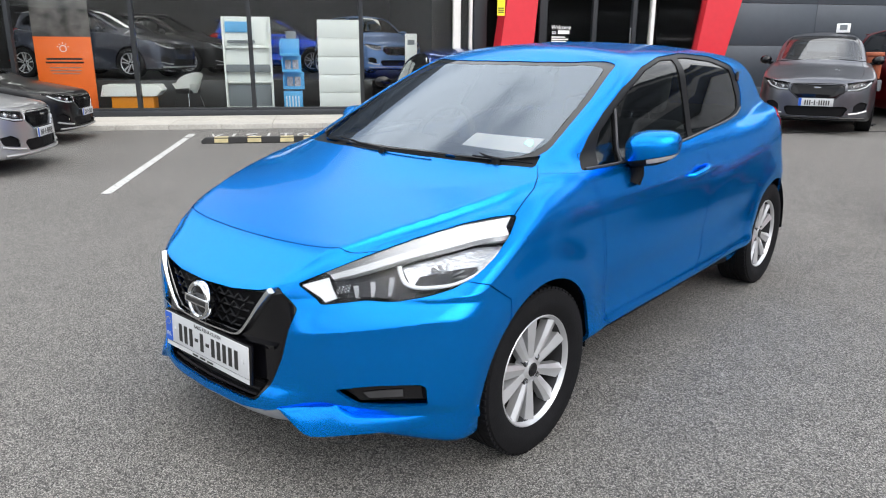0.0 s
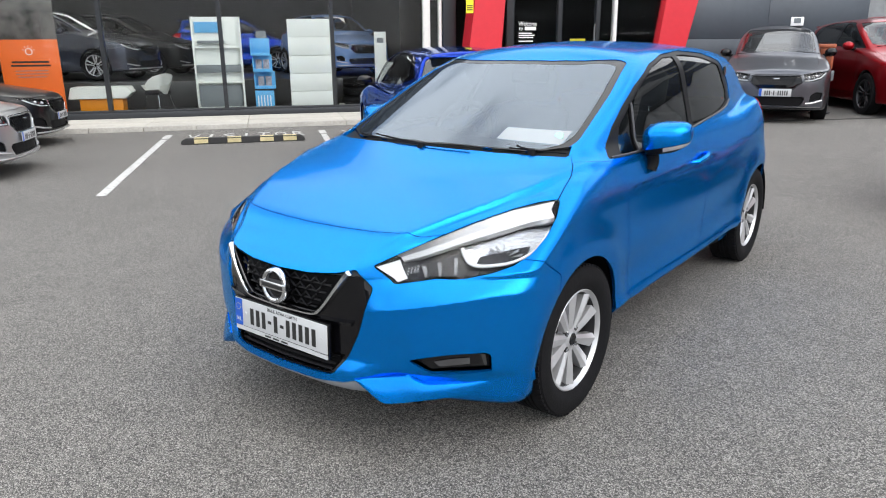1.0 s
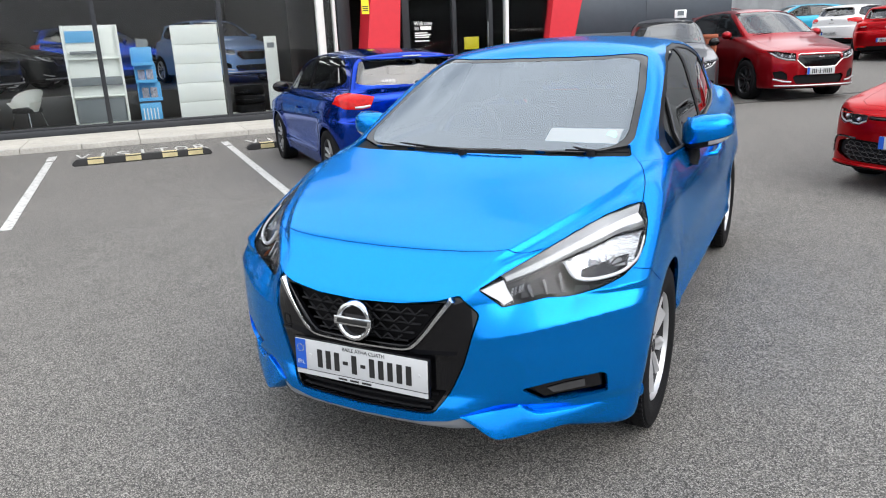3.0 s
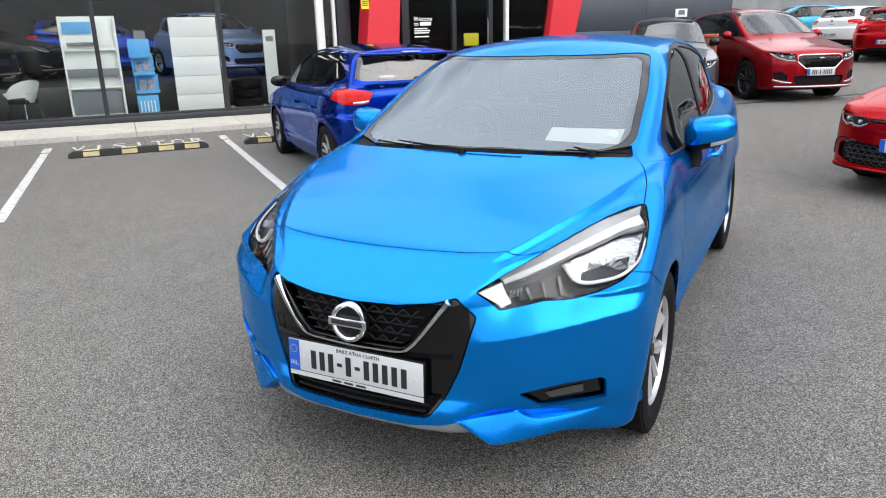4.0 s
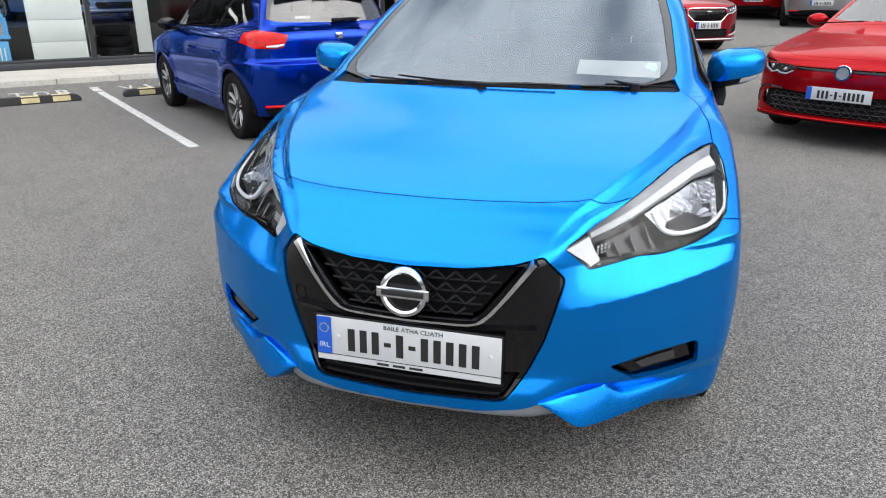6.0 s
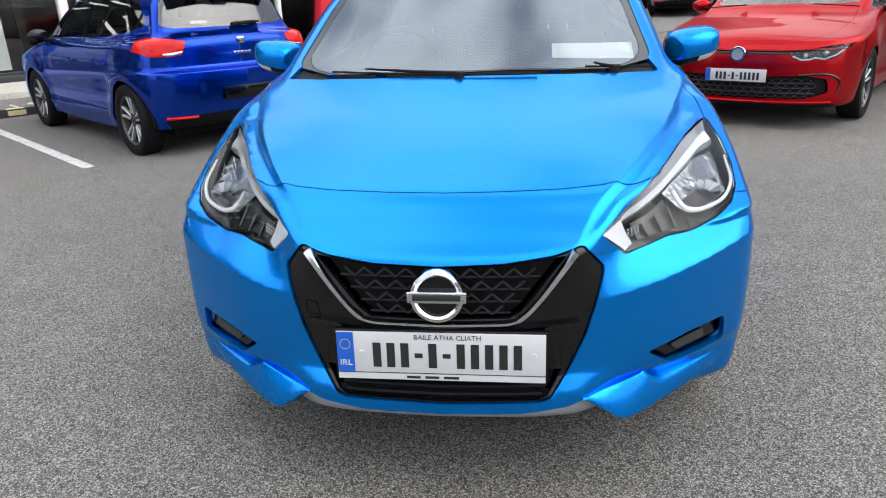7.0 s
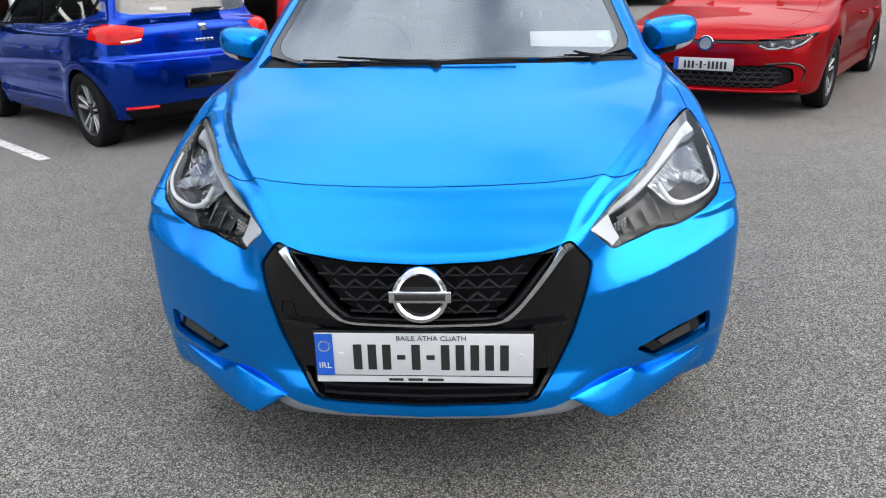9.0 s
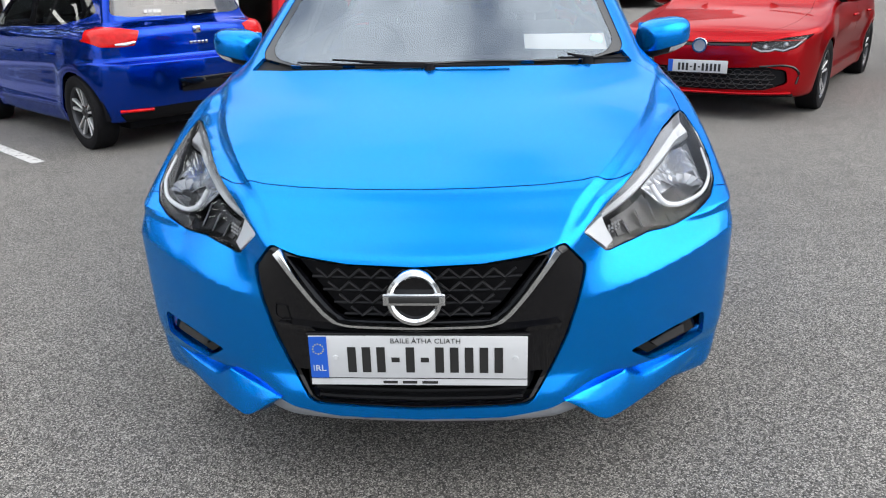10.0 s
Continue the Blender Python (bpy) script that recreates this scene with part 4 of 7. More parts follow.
def hero_sides(car, skin):
    bumper_blade(car, skin, 1)
    bumper_blade(car, skin, -1)
    for s in (1, -1):
        # door mirror
        mir = new("door_mirror")
        mir.parent = car
        mir.matrix_basis = Matrix.Translation((0.862 * s, 1.555, 1.052)) @ pose(0, 0, 0, 0, 0, 16 * s)

        def pod(r):
            b = bmesh.new()
            bmesh.ops.create_uvsphere(b, u_segments=48, v_segments=32, radius=1)
            sq = lambda q, p: math.copysign(abs(q) ** p, q)
            for v in b.verts:
                x, y, z = v.co
                e = x * s           # grows towards the outer end
                h = 0.066 + 0.004 * e if z > 0 else 0.076 - 0.026 * e
                v.co = Vector((sq(x, 0.72) * 0.108 * r, sq(y, 0.74) * (0.108 - 0.020 * e) * r if y < 0 else y * 0.035 * r, sq(z, 0.68) * h * r + 0.010 * e))
            return b

        def cut(b, z, keep_up, slope=0.20):
            bmesh.ops.bisect_plane(b, geom=[*b.verts, *b.edges, *b.faces], plane_co=(0, 0, z), plane_no=(slope * s * (1 if keep_up else -1), 0, -1 if keep_up else 1), clear_outer=True)
            return b
        part("mirror_shell", cut(pod(1.0), -0.036, True), BLUE, mir, smooth=60)
        part("mirror_underside", cut(pod(0.975), -0.034, False), PLASTIC, mir, smooth=60)
        b = cut(cut(pod(1.004), -0.058, True, 0.24), -0.038, False)
        bmesh.ops.bisect_plane(b, geom=[*b.verts, *b.edges, *b.faces], plane_co=(-0.01 * s, 0, 0), plane_no=(-s, 0, 0), clear_outer=True)
        part("indicator", b, LAMP_WHITE, mir, "clear turn indicator strip", smooth=60)
        part("mirror_glass", box(-0.084, 0.084, 0.030, 0.034, -0.044, 0.048, 0.0), CHROME, mir)
        b = bmesh.new()
        add_tube(b, [(-0.055 * s, 0.0, -0.03), (-0.062 * s, 0.0, -0.07), (-0.058 * s, -0.012, -0.115), (-0.068 * s, -0.02, -0.15)], [0.036, 0.030, 0.032, 0.036], 12, flat=0.8)
        part("mirror_foot", b, PLASTIC, mir)
        # door handles
        for y, z in ((2.14, 0.872), (2.80, 0.90)):
            p = surface_point(skin, 0, z=z, y=y, view="side")
            if y > 2.5:
                continue
            b = bmesh.new()
            x0 = p.x
            add_tube(b, [((x0 + d) * s, y + o, z + o * 0.12) for o, d in ((-0.105, -0.004), (-0.085, 0.022), (-0.03, 0.030), (0.03, 0.030), (0.085, 0.022), (0.105, -0.004))], [0.010, 0.013, 0.014, 0.014, 0.013, 0.010], 10)
            part("door_handle", b, BLUE, car)
            b = bmesh.new()
            bmesh.ops.create_uvsphere(b, u_segments=20, v_segments=10, radius=1)
            for v in b.verts:
                v.co = Vector(((x0 - 0.0025 + v.co.x * 0.004) * s, y + 0.01 + v.co.y * 0.065, z - 0.002 + v.co.z * 0.03))
            part("handle_recess", b, BLUE, car)
        # rear door handle hidden in the window pillar
        b = bmesh.new()
        q = surface_point(skin, 0, z=1.25, y=3.13, view="side")
        add_box(b, q.x - 0.004, q.x + 0.004, 3.105, 3.15, 1.19, 1.29, 0.003)
        if s < 0:
            for v in b.verts:
                v.co.x *= -1
        part("door_handle", b, GLOSS, car)
        # inner arch liners
        for yc in (0.83, 3.355):
            b = bmesh.new()
            prof = []
            n = 26
            for k in range(n + 1):
                a = math.radians(-5 + 190 * k / n)
                prof.append((yc + 0.372 * math.cos(a), 0.31 + 0.372 * math.sin(a)))
            A = [b.verts.new((0.80 * s, y, z)) for y, z in prof]
            C = [b.verts.new((0.50 * s, y, z)) for y, z in prof]
            for k in range(n):
                b.faces.new((A[k], A[k + 1], C[k + 1], C[k]))
            b.faces.new(C)
            part("arch_liner", b, PLASTIC, car)
        # black sill edge
        b = bmesh.new()
        add_tube(b, [((surface_point(skin, 0, z=0.225, y=y, view="side").x - 0.012) * s, y, 0.215) for y in np.linspace(1.22, 2.98, 12)], 0.022, 8)
        part("sill_trim", b, PLASTIC, car)
        # bar between the small front pane and the door window, and the strip along the waist
        for nm, pts, r in (("window_bar", [(1.470, 0.992), (1.510, 1.085), (1.556, 1.190)], 0.006), ("waist_strip", [(1.20, 0.996), (1.45, 0.989), (1.80, 1.002), (2.15, 1.016), (2.44, 1.036), (2.72, 1.052), (2.90, 1.068), (3.03, 1.10)], 0.0055)):
            fy, fz = spline([(i, q[0]) for i, q in enumerate(pts)]), spline([(i, q[1]) for i, q in enumerate(pts)])
            n = (len(pts) - 1) * 5
            b = bmesh.new()
            line = []
            for i in range(n + 1):
                y, z = float(fy(i / 5)), float(fz(i / 5))
                line.append(((surface_point(skin, 0, z=z, y=y, view="side").x + 0.001) * s, y, z))
            add_tube(b, line, r, 8)
            part(nm, b, WAIST, car)
    b = box(-0.62, 0.62, 0.62, 3.7, 0.165, 0.26, 0.02)
    part("underbody", b, PLASTIC, car)
    # unseen tray under the nose and wheel flaps, added to darken the ground
    b = add_prism(bmesh.new(), [(0.16, 0.225), (0.26, 0.165), (0.66, 0.160), (0.66, 0.24), (0.16, 0.25)], -0.46, 0.46, Matrix(((0, 1, 0, 0), (1, 0, 0, 0), (0, 0, 1, 0), (0, 0, 0, 1))))
    part("undertray", b, PLASTIC, car)
    for s in (1, -1):
        part("wheel_flap", box(min(0.50 * s, 0.70 * s), max(0.50 * s, 0.70 * s), 0.440, 0.455, 0.215, 0.30, 0.004), PLASTIC, car)


def seat(parent, name, x, y, z, w=0.5, mat=None):
    st = new(name)
    st.parent = parent
    st.matrix_basis = pose(x, y, z)
    mat = mat or SEAT
    part("cushion", box(-w / 2, w / 2, -0.26, 0.26, -0.08, 0.07, 0.05, seg=3), mat, st)
    part("backrest", box(-w / 2, w / 2, -0.06, 0.06, 0.0, 0.60, 0.05, pose(0, 0.25, 0.05, -18), 3), mat, st)
    part("headrest", box(-0.14, 0.14, -0.045, 0.045, 0.63, 0.83, 0.045, pose(0, 0.25, 0.05, -16), 3), mat, st)
    for s in (-1, 1):
        b = bmesh.new()
        add_cyl(b, (0.05 * s, 0.42, 0.58), (0.05 * s, 0.45, 0.72), 0.006, n=8)
        part("headrest_post", b, CHROME, st)


def hero_cabin(car, skin):
    # dashboard: a long rolled shape under the screen
    b = bmesh.new()
    prof = [(0.96, 0.985), (1.15, 1.015), (1.36, 1.01), (1.50, 0.97), (1.53, 0.90), (1.50, 0.70), (1.0, 0.65)]
    rows = []
    for x in np.linspace(-0.68, 0.68, 24):
        k = abs(x) / 0.68
        hood = 0.035 * math.exp(-((x + 0.36) / 0.16) ** 2)
        rows.append([b.verts.new((x, y + 0.13 * k * k, z + (hood if 1.3 < y < 1.52 else 0) - 0.03 * k ** 4)) for y, z in prof])
    for A, B in zip(rows, rows[1:]):
        for i in range(len(prof)):
            j = (i + 1) % len(prof)
            b.faces.new((A[i], A[j], B[j], B[i]))
    b.faces.new(rows[0])
    b.faces.new(rows[-1][::-1])
    part("dashboard", b, CABIN, car, smooth=50)
    st = new("steering_wheel")
    st.parent = car
    st.matrix_basis = pose(-0.36, 1.66, 0.97, 62)
    b = bmesh.new()
    add_tube(b, [(0.185 * math.cos(a), 0.185 * math.sin(a), 0) for a in np.linspace(0, math.tau, 40, endpoint=False)], 0.016, 10, closed=True)
    part("rim", b, CABIN, st)
    part("boss", box(-0.075, 0.075, -0.06, 0.06, -0.05, 0.0, 0.02), CABIN, st)
    for a in (0, 180, 270):
        part("spoke", box(0.05, 0.18, -0.02, 0.02, -0.02, -0.002, 0.006, pose(0, 0, 0, 0, 0, a)), CABIN, st)
    seat(car, "front_seat", 0.36, 2.02, 0.44)
    seat(car, "front_seat", -0.36, 2.02, 0.44)
    seat(car, "rear_seat", 0.0, 2.85, 0.46, 1.2)
    # rear-view mirror and the sensor block behind the glass
    b = box(-0.11, 0.11, -0.02, 0.02, -0.035, 0.035, 0.018, pose(0, 1.80, 1.285, -12), 3)
    part("rear_view_mirror", b, CABIN, car)
    b = box(-0.05, 0.05, -0.05, 0.05, -0.02, 0.02, 0.01, pose(0, 1.75, 1.345, 20))
    part("sensor_block", b, CABIN, car)
    # paper sign behind the screen
    sg = new("windscreen_sign")
    sg.parent = car
    def glass_y(x, z):
        return surface_point(skin, x, z).y
    b = bmesh.new()
    rows = []
    for x in np.linspace(0.293, 0.578, 7):
        zt, zb = 1.104 - (x - 0.293) * 0.03, 1.064 - (x - 0.293) * 0.05
        rows.append([b.verts.new((x, glass_y(x, z) + 0.012, z)) for z in (zb, zt)])
    for A, B in zip(rows, rows[1:]):
        b.faces.new((A[0], B[0], B[1], A[1]))
    r = bmesh.ops.solidify(b, geom=list(b.faces), thickness=0.0015)
    part("sign_sheet", b, PAPER, sg, "white paper sheet")
    x, z = 0.545, 1.078
    b = bmesh.new()
    add_cyl(b, (x, glass_y(x, z) + 0.008, z), (x, glass_y(x, z) + 0.0105, z + 0.001), 0.022, n=24)
    bmesh.ops.transform(b, matrix=Matrix.Translation((x, glass_y(x, z) + 0.004, z)) @ pose(0, 0, 0, -62) @ Matrix.Translation((-x, -glass_y(x, z) - 0.009, -z)), verts=b.verts)
    part("sign_seal", b, MINT, sg, "pale green round print")
    # wipers
    for x0 in (-0.02, 0.50):
        w = new("wiper")
        w.parent = car
        z0 = 1.028
        def on_glass(x, z, d):
            y = glass_y(abs(x), z)
            n = skin.normal(np.array([[abs(x), y, z]]))[0]
            return Vector((x + math.copysign(n[0], x) * d, y + n[1] * d, z + n[2] * d))
        pv = Vector((x0, glass_y(abs(x0), 1.03) - 0.012, 1.022))
        b = bmesh.new()
        add_cyl(b, pv - Vector((0, 0, 0.012)), pv + Vector((0, 0, 0.018)), 0.022, 0.016, 14)
        part("pivot", b, PLASTIC, w)
        ends = (x0 + 0.26, x0 - 0.46) if x0 < 0.2 else (x0 + 0.14, x0 - 0.10)
        far = on_glass(ends[1] * 0.72 + x0 * 0.28, 1.034, 0.018)
        b = bmesh.new()
        add_tube(b, [pv + Vector((0, 0, 0.012)), (pv + far) / 2 + Vector((0, -0.010, 0.006)), far], [0.007, 0.005, 0.003], 8)
        part("arm", b, PLASTIC, w)
        b = bmesh.new()
        xs = np.linspace(ends[0], ends[1], 12)
        add_tube(b, [on_glass(x, 1.020 + 0.012 * i / 11, 0.008) for i, x in enumerate(xs)], 0.0036, 6)
        part("blade", b, TYRE, w)


MINT = material("mint_print", (0.42, 0.62, 0.52), 0.6)


def hero_car():
    car = thing("hatchback_car", "bright metallic blue five-door hatchback parked on the asphalt", "car")
    skin = Skin(HERO)
    bm = skin.grid(90, 120, 140)
    layer = bm.faces.layers.int.new("panel")
    bm.normal_update()
    A = (0.83, 0.31)
    Bk = (3.355, 0.31)
    # outlines, seen from the side
    cut_region(bm, layer, 1, ring(*A, 0.352, 44), "side", limit=lambda c: c.x > 0.45)
    cut_region(bm, layer, 1, ring(*Bk, 0.352, 44), "side", limit=lambda c: c.x > 0.45)
    # windows
    win_f = round_corners([(1.486, 0.998), (2.175, 1.024), (2.315, 1.376), (2.18, 1.374), (1.96, 1.335), (1.75, 1.266), (1.572, 1.192)], 0.015)
    win_q = round_corners([(1.310, 1.000), (1.462, 0.996), (1.540, 1.178), (1.400, 1.106)], 0.008, 3)
    win_r = round_corners([(2.235, 1.034), (2.60, 1.052), (2.82, 1.072), (2.965, 1.100), (3.02, 1.150), (3.045, 1.305), (2.80, 1.356), (2.50, 1.381), (2.385, 1.380)], 0.015)
    frame_o = round_corners([(1.165, 0.992), (1.45, 0.985), (2.15, 1.012), (2.44, 1.032), (2.90, 1.062), (3.05, 1.095), (3.14, 1.19), (3.12, 1.325), (2.86, 1.380), (2.50, 1.402), (2.18, 1.388), (1.93, 1.347), (1.66, 1.264), (1.48, 1.185), (1.32, 1.102)], 0.03)
    cut_region(bm, layer, 10, frame_o, "side", limit=lambda c: c.x > 0.3)
    for k, w in ((11, win_f), (12, win_q), (13, win_r)):
        cut_region(bm, layer, k, w, "side", over=(10,), limit=lambda c: c.x > 0.3)
    # doors
    door_f = round_corners([(1.335, 0.335), (2.20, 0.345), (2.262, 0.44), (2.270, 0.75), (2.28, 1.05), (1.20, 1.05), (1.235, 0.92), (1.265, 0.77), (1.298, 0.53)], 0.04)
    door_r = round_corners([(2.21, 0.345), (2.64, 0.365), (2.72, 0.43), (2.94, 0.58), (3.08, 0.76), (3.10, 0.98), (2.94, 1.07), (2.292, 1.05), (2.282, 0.75), (2.274, 0.44)], 0.05)
    cut_region(bm, layer, 20, door_f, "side", limit=lambda c: c.x > 0.4)
    cut_region(bm, layer, 21, door_r, "side", limit=lambda c: c.x > 0.4)
    # bonnet, windscreen, roof, seen from above
    bonnet = [(-0.02, 0.213), (0.15, 0.217), (0.30, 0.226), (0.40, 0.240), (0.455, 0.259), (0.50, 0.284), (0.545, 0.325), (0.615, 0.425), (0.68, 0.56), (0.73, 0.68), (0.757, 0.742), (0.752, 0.78), (0.742, 0.85), (0.726, 0.91), (0.70, 0.97), (0.655, 1.035),
              (0.645, 1.012), (0.52, 0.965), (0.35, 0.925), (0.15, 0.90), (-0.02, 0.895)]
    cut_region(bm, layer, 30, bonnet, "top")
    # edges along the crease, so that it stays sharp
    for number, y0, y1 in ((30, 0.262, 1.02), (0, 0.06, 0.255)):
        ys = np.linspace(y0, y1, 14)
        xs = [float(skin.c["crease"](y)) for y in ys]
        for lo, hi in ((-0.0035, 0.0035), (0.011, 0.019), (0.028, 0.034)):
            strip = [(x + lo, y) for x, y in zip(xs, ys)] + [(x + hi, y) for x, y in zip(xs[::-1], ys[::-1])]
            cut_region(bm, layer, number, strip, "top", over=(number,), limit=lambda c: c.z > 0.7)
    cowl = [(-0.02, 0.895), (0.15, 0.90), (0.35, 0.925), (0.52, 0.965), (0.655, 1.012), (0.63, 1.09), (0.5, 0.992), (0.3, 0.948), (-0.02, 0.920)]
    cut_region(bm, layer, 31, cowl, "top")
    screen = [(-0.02, 0.920), (0.3, 0.948), (0.5, 0.992), (0.615, 1.062), (0.638, 1.13), (0.60, 1.50), (0.545, 1.80), (0.50, 1.805), (0.35, 1.735), (0.18, 1.70), (-0.02, 1.69)]
    cut_region(bm, layer, 32, round_corners(screen, 0.03, 3), "top")
    clear = [(-0.02, 0.930), (0.3, 0.957), (0.49, 1.000), (0.575, 1.068), (0.606, 1.15), (0.572, 1.45), (0.522, 1.735), (0.46, 1.742), (0.33, 1.69), (0.17, 1.662), (-0.02, 1.655)]
    cut_region(bm, layer, 33, round_corners(clear, 0.04, 4), "top", over=(32,))
    # lamps and front openings, seen from ahead
    lamp = [(0.393, 0.738), (0.455, 0.674), (0.517, 0.684), (0.571, 0.694), (0.636, 0.690), (0.715, 0.708), (0.768, 0.727), (0.797, 0.757), (0.803, 0.800), (0.790, 0.850), (0.763, 0.896), (0.752, 0.899), (0.716, 0.897), (0.668, 0.884), (0.61, 0.860), (0.537, 0.822), (0.475, 0.786)]
    cut_region(bm, layer, 40, round_corners(lamp, 0.008, 3), "front", over=(0, 30))
    black = [(-0.02, 0.686), (0.15, 0.692), (0.28, 0.708), (0.347, 0.726), (0.402, 0.661), (0.379, 0.569), (0.359, 0.498), (0.319, 0.406), (0.274, 0.343), (0.255, 0.333), (-0.02, 0.328)]
    cut_region(bm, layer, 41, round_corners(black, 0.012, 3), "front")
    grille = [(-0.02, 0.682), (0.15, 0.688), (0.305, 0.706), (0.20, 0.572), (0.172, 0.552), (-0.02, 0.548)]
    cut_region(bm, layer, 42, grille, "front", over=(41,))
    lower = [(-0.02, 0.405), (0.30, 0.405), (0.266, 0.350), (0.245, 0.340), (-0.02, 0.335)]
    cut_region(bm, layer, 43, lower, "front", over=(41,))
    fog = [(0.527, 0.411), (0.592, 0.362), (0.655, 0.360), (0.755, 0.368), (0.753, 0.428), (0.740, 0.438), (0.65, 0.434), (0.58, 0.424)]
    cut_region(bm, layer, 44, round_corners(fog, 0.008, 3), "front")
    chin = [(-0.02, 0.296), (0.20, 0.298), (0.31, 0.310), (0.358, 0.322), (0.40, 0.29), (0.475, 0.235), (0.475, 0.1), (-0.02, 0.1)]
    cut_region(bm, layer, 45, chin, "front", limit=lambda c: c.y < 0.4)
    # bumper: all that is left ahead of the arch and under the lamp
    bump = [(-0.1, 0.1), (0.62, 0.1), (0.605, 0.662), (0.505, 0.735), (0.45, 0.748), (0.40, 0.76), (0.34, 0.80), (0.2, 0.84), (-0.1, 0.85)]
    cut_region(bm, layer, 50, bump, "side")
    for f in bm.faces:
        c = f.calc_center_median()
        if f[layer] == 0 and c.z < 0.87 and (c.y < 0.30 or (c.y < 0.5 and c.x < 0.63)):
            f[layer] = 50
    fender = [(0.3, 0.2), (1.335, 0.2), (1.318, 0.335), (1.282, 0.53), (1.249, 0.77), (1.219, 0.92), (1.19, 0.985), (1.02, 1.0), (0.3, 0.95)]
    cut_region(bm, layer, 51, fender, "side", limit=lambda c: c.x > 0.6)
    # tail lamps wrap round the corner under the rear window
    cut_region(bm, layer, 60, round_corners([(3.47, 1.03), (3.56, 0.97), (3.7, 0.90), (4.1, 0.84), (4.1, 1.05), (3.62, 1.06)], 0.02, 3), "side", over=(0, 21), limit=lambda c: c.x > 0.4)
    # stray slivers go to the panel around them
    for _ in range(3):
        for f in bm.faces:
            near = [g[layer] for e in f.edges for g in e.link_faces if g is not f]
            if near and f[layer] not in near:
                f[layer] = max(set(near), key=near.count)
    P = lambda *a, **k: panel(a[0], skin, bm, layer, a[1], a[2], car, **k)
    P("body", (0,), BLUE, gap=0.0)
    P("front_bumper", (50,), BLUE)
    P("bonnet", (30,), BLUE)
    P("windscreen_cowl", (31,), PLASTIC, inset=0.012)
    P("windscreen_border", (32,), FRIT, inset=0.003, rim=0.004, label="dark printed border of the windscreen")
    P("windscreen", (33,), SCREEN, inset=0.003, rim=0.0, gap=0.0).visible_shadow = False
    P("chin_trim", (45,), TRIM_GREY, inset=0.006, label="satin grey lower trim")
    P("front_panel", (41,), GLOSS, inset=0.006, label="gloss black panel")
    P("lower_grille", (43,), PLASTIC, inset=0.045)
    P("grille_backing", (42,), PLASTIC, inset=0.04)
    for mir in (False, True):
        P("tail_lamp", (60,), LAMP_RED, both=False, mirror=mir, inset=-0.004, rim=0.01, label="red wrap-round tail lamp")
        P("front_wing", (51,), BLUE, both=False, mirror=mir)
        P("front_door", (20,), BLUE, both=False, mirror=mir, gap=0.003)
        P("rear_door", (21,), BLUE, both=False, mirror=mir, gap=0.003)
        P("window_frame", (10,), PILLAR, both=False, mirror=mir, inset=0.004)
        P("front_window", (11,), GLASS, both=False, mirror=mir, inset=0.008, rim=0.003)
        P("quarter_window", (12,), GLASS, both=False, mirror=mir, inset=0.008, rim=0.003)
        P("rear_window", (13,), GLASS, both=False, mirror=mir, inset=0.008, rim=0.003)
        P("headlight_lens", (40,), CLEAR, both=False, mirror=mir, rim=0.003, gap=0.0035)
        P("headlight_housing", (40,), HOUSING, both=False, mirror=mir, inset=0.085, rim=-0.08, gap=0.001)
        P("fog_lamp_recess", (44,), PLASTIC, both=False, mirror=mir, inset=0.03, rim=0)
    bm.free()
    for x, y, s in ((0.738, 0.83, 1), (-0.738, 0.83, -1), (0.718, 3.345, 1), (-0.718, 3.345, -1)):
        wheel(car, x, y, 0.313, 0.313, 0.195, 0.212, s, "hero")
    hero_front(car, skin)
    hero_sides(car, skin)
    hero_cabin(car, skin)
    # it stands on the gentle slope
    car.matrix_basis = Matrix.Translation((0, 0.83, 0.0)) @ Matrix.Rotation(math.atan(0.0115), 4, 'X') @ Matrix.Translation((0, -0.83, 0.003))
    return car


hero_car()


# ---- ground ----
TH = radians(50.97)


def lot(u, v, z=0.0, turn=0.0):
    """A pose in the lot: x along the shop front, y towards the building, z up; v counts away from the kerb line."""
    c, s = math.cos(TH), math.sin(TH)
    x, y = -9.251 + u * c + v * s, 5.248 + u * s - v * c
    return Matrix.Translation((x, y, z)) @ Matrix.Rotation(TH + radians(turn), 4, 'Z')


def rise(x, y):
    """The yard climbs gently towards its far end."""
    t = min(max((x + 4) / 3, 0), 1)
    t = t * t * (3 - 2 * t)
    soft = lambda q, k: (q + math.sqrt(q * q + k)) / 2
    return t * (0.012 * soft(min(y, 60) - 0.6, 0.36) + 0.03 * soft(min(y, 60) - 14, 4))


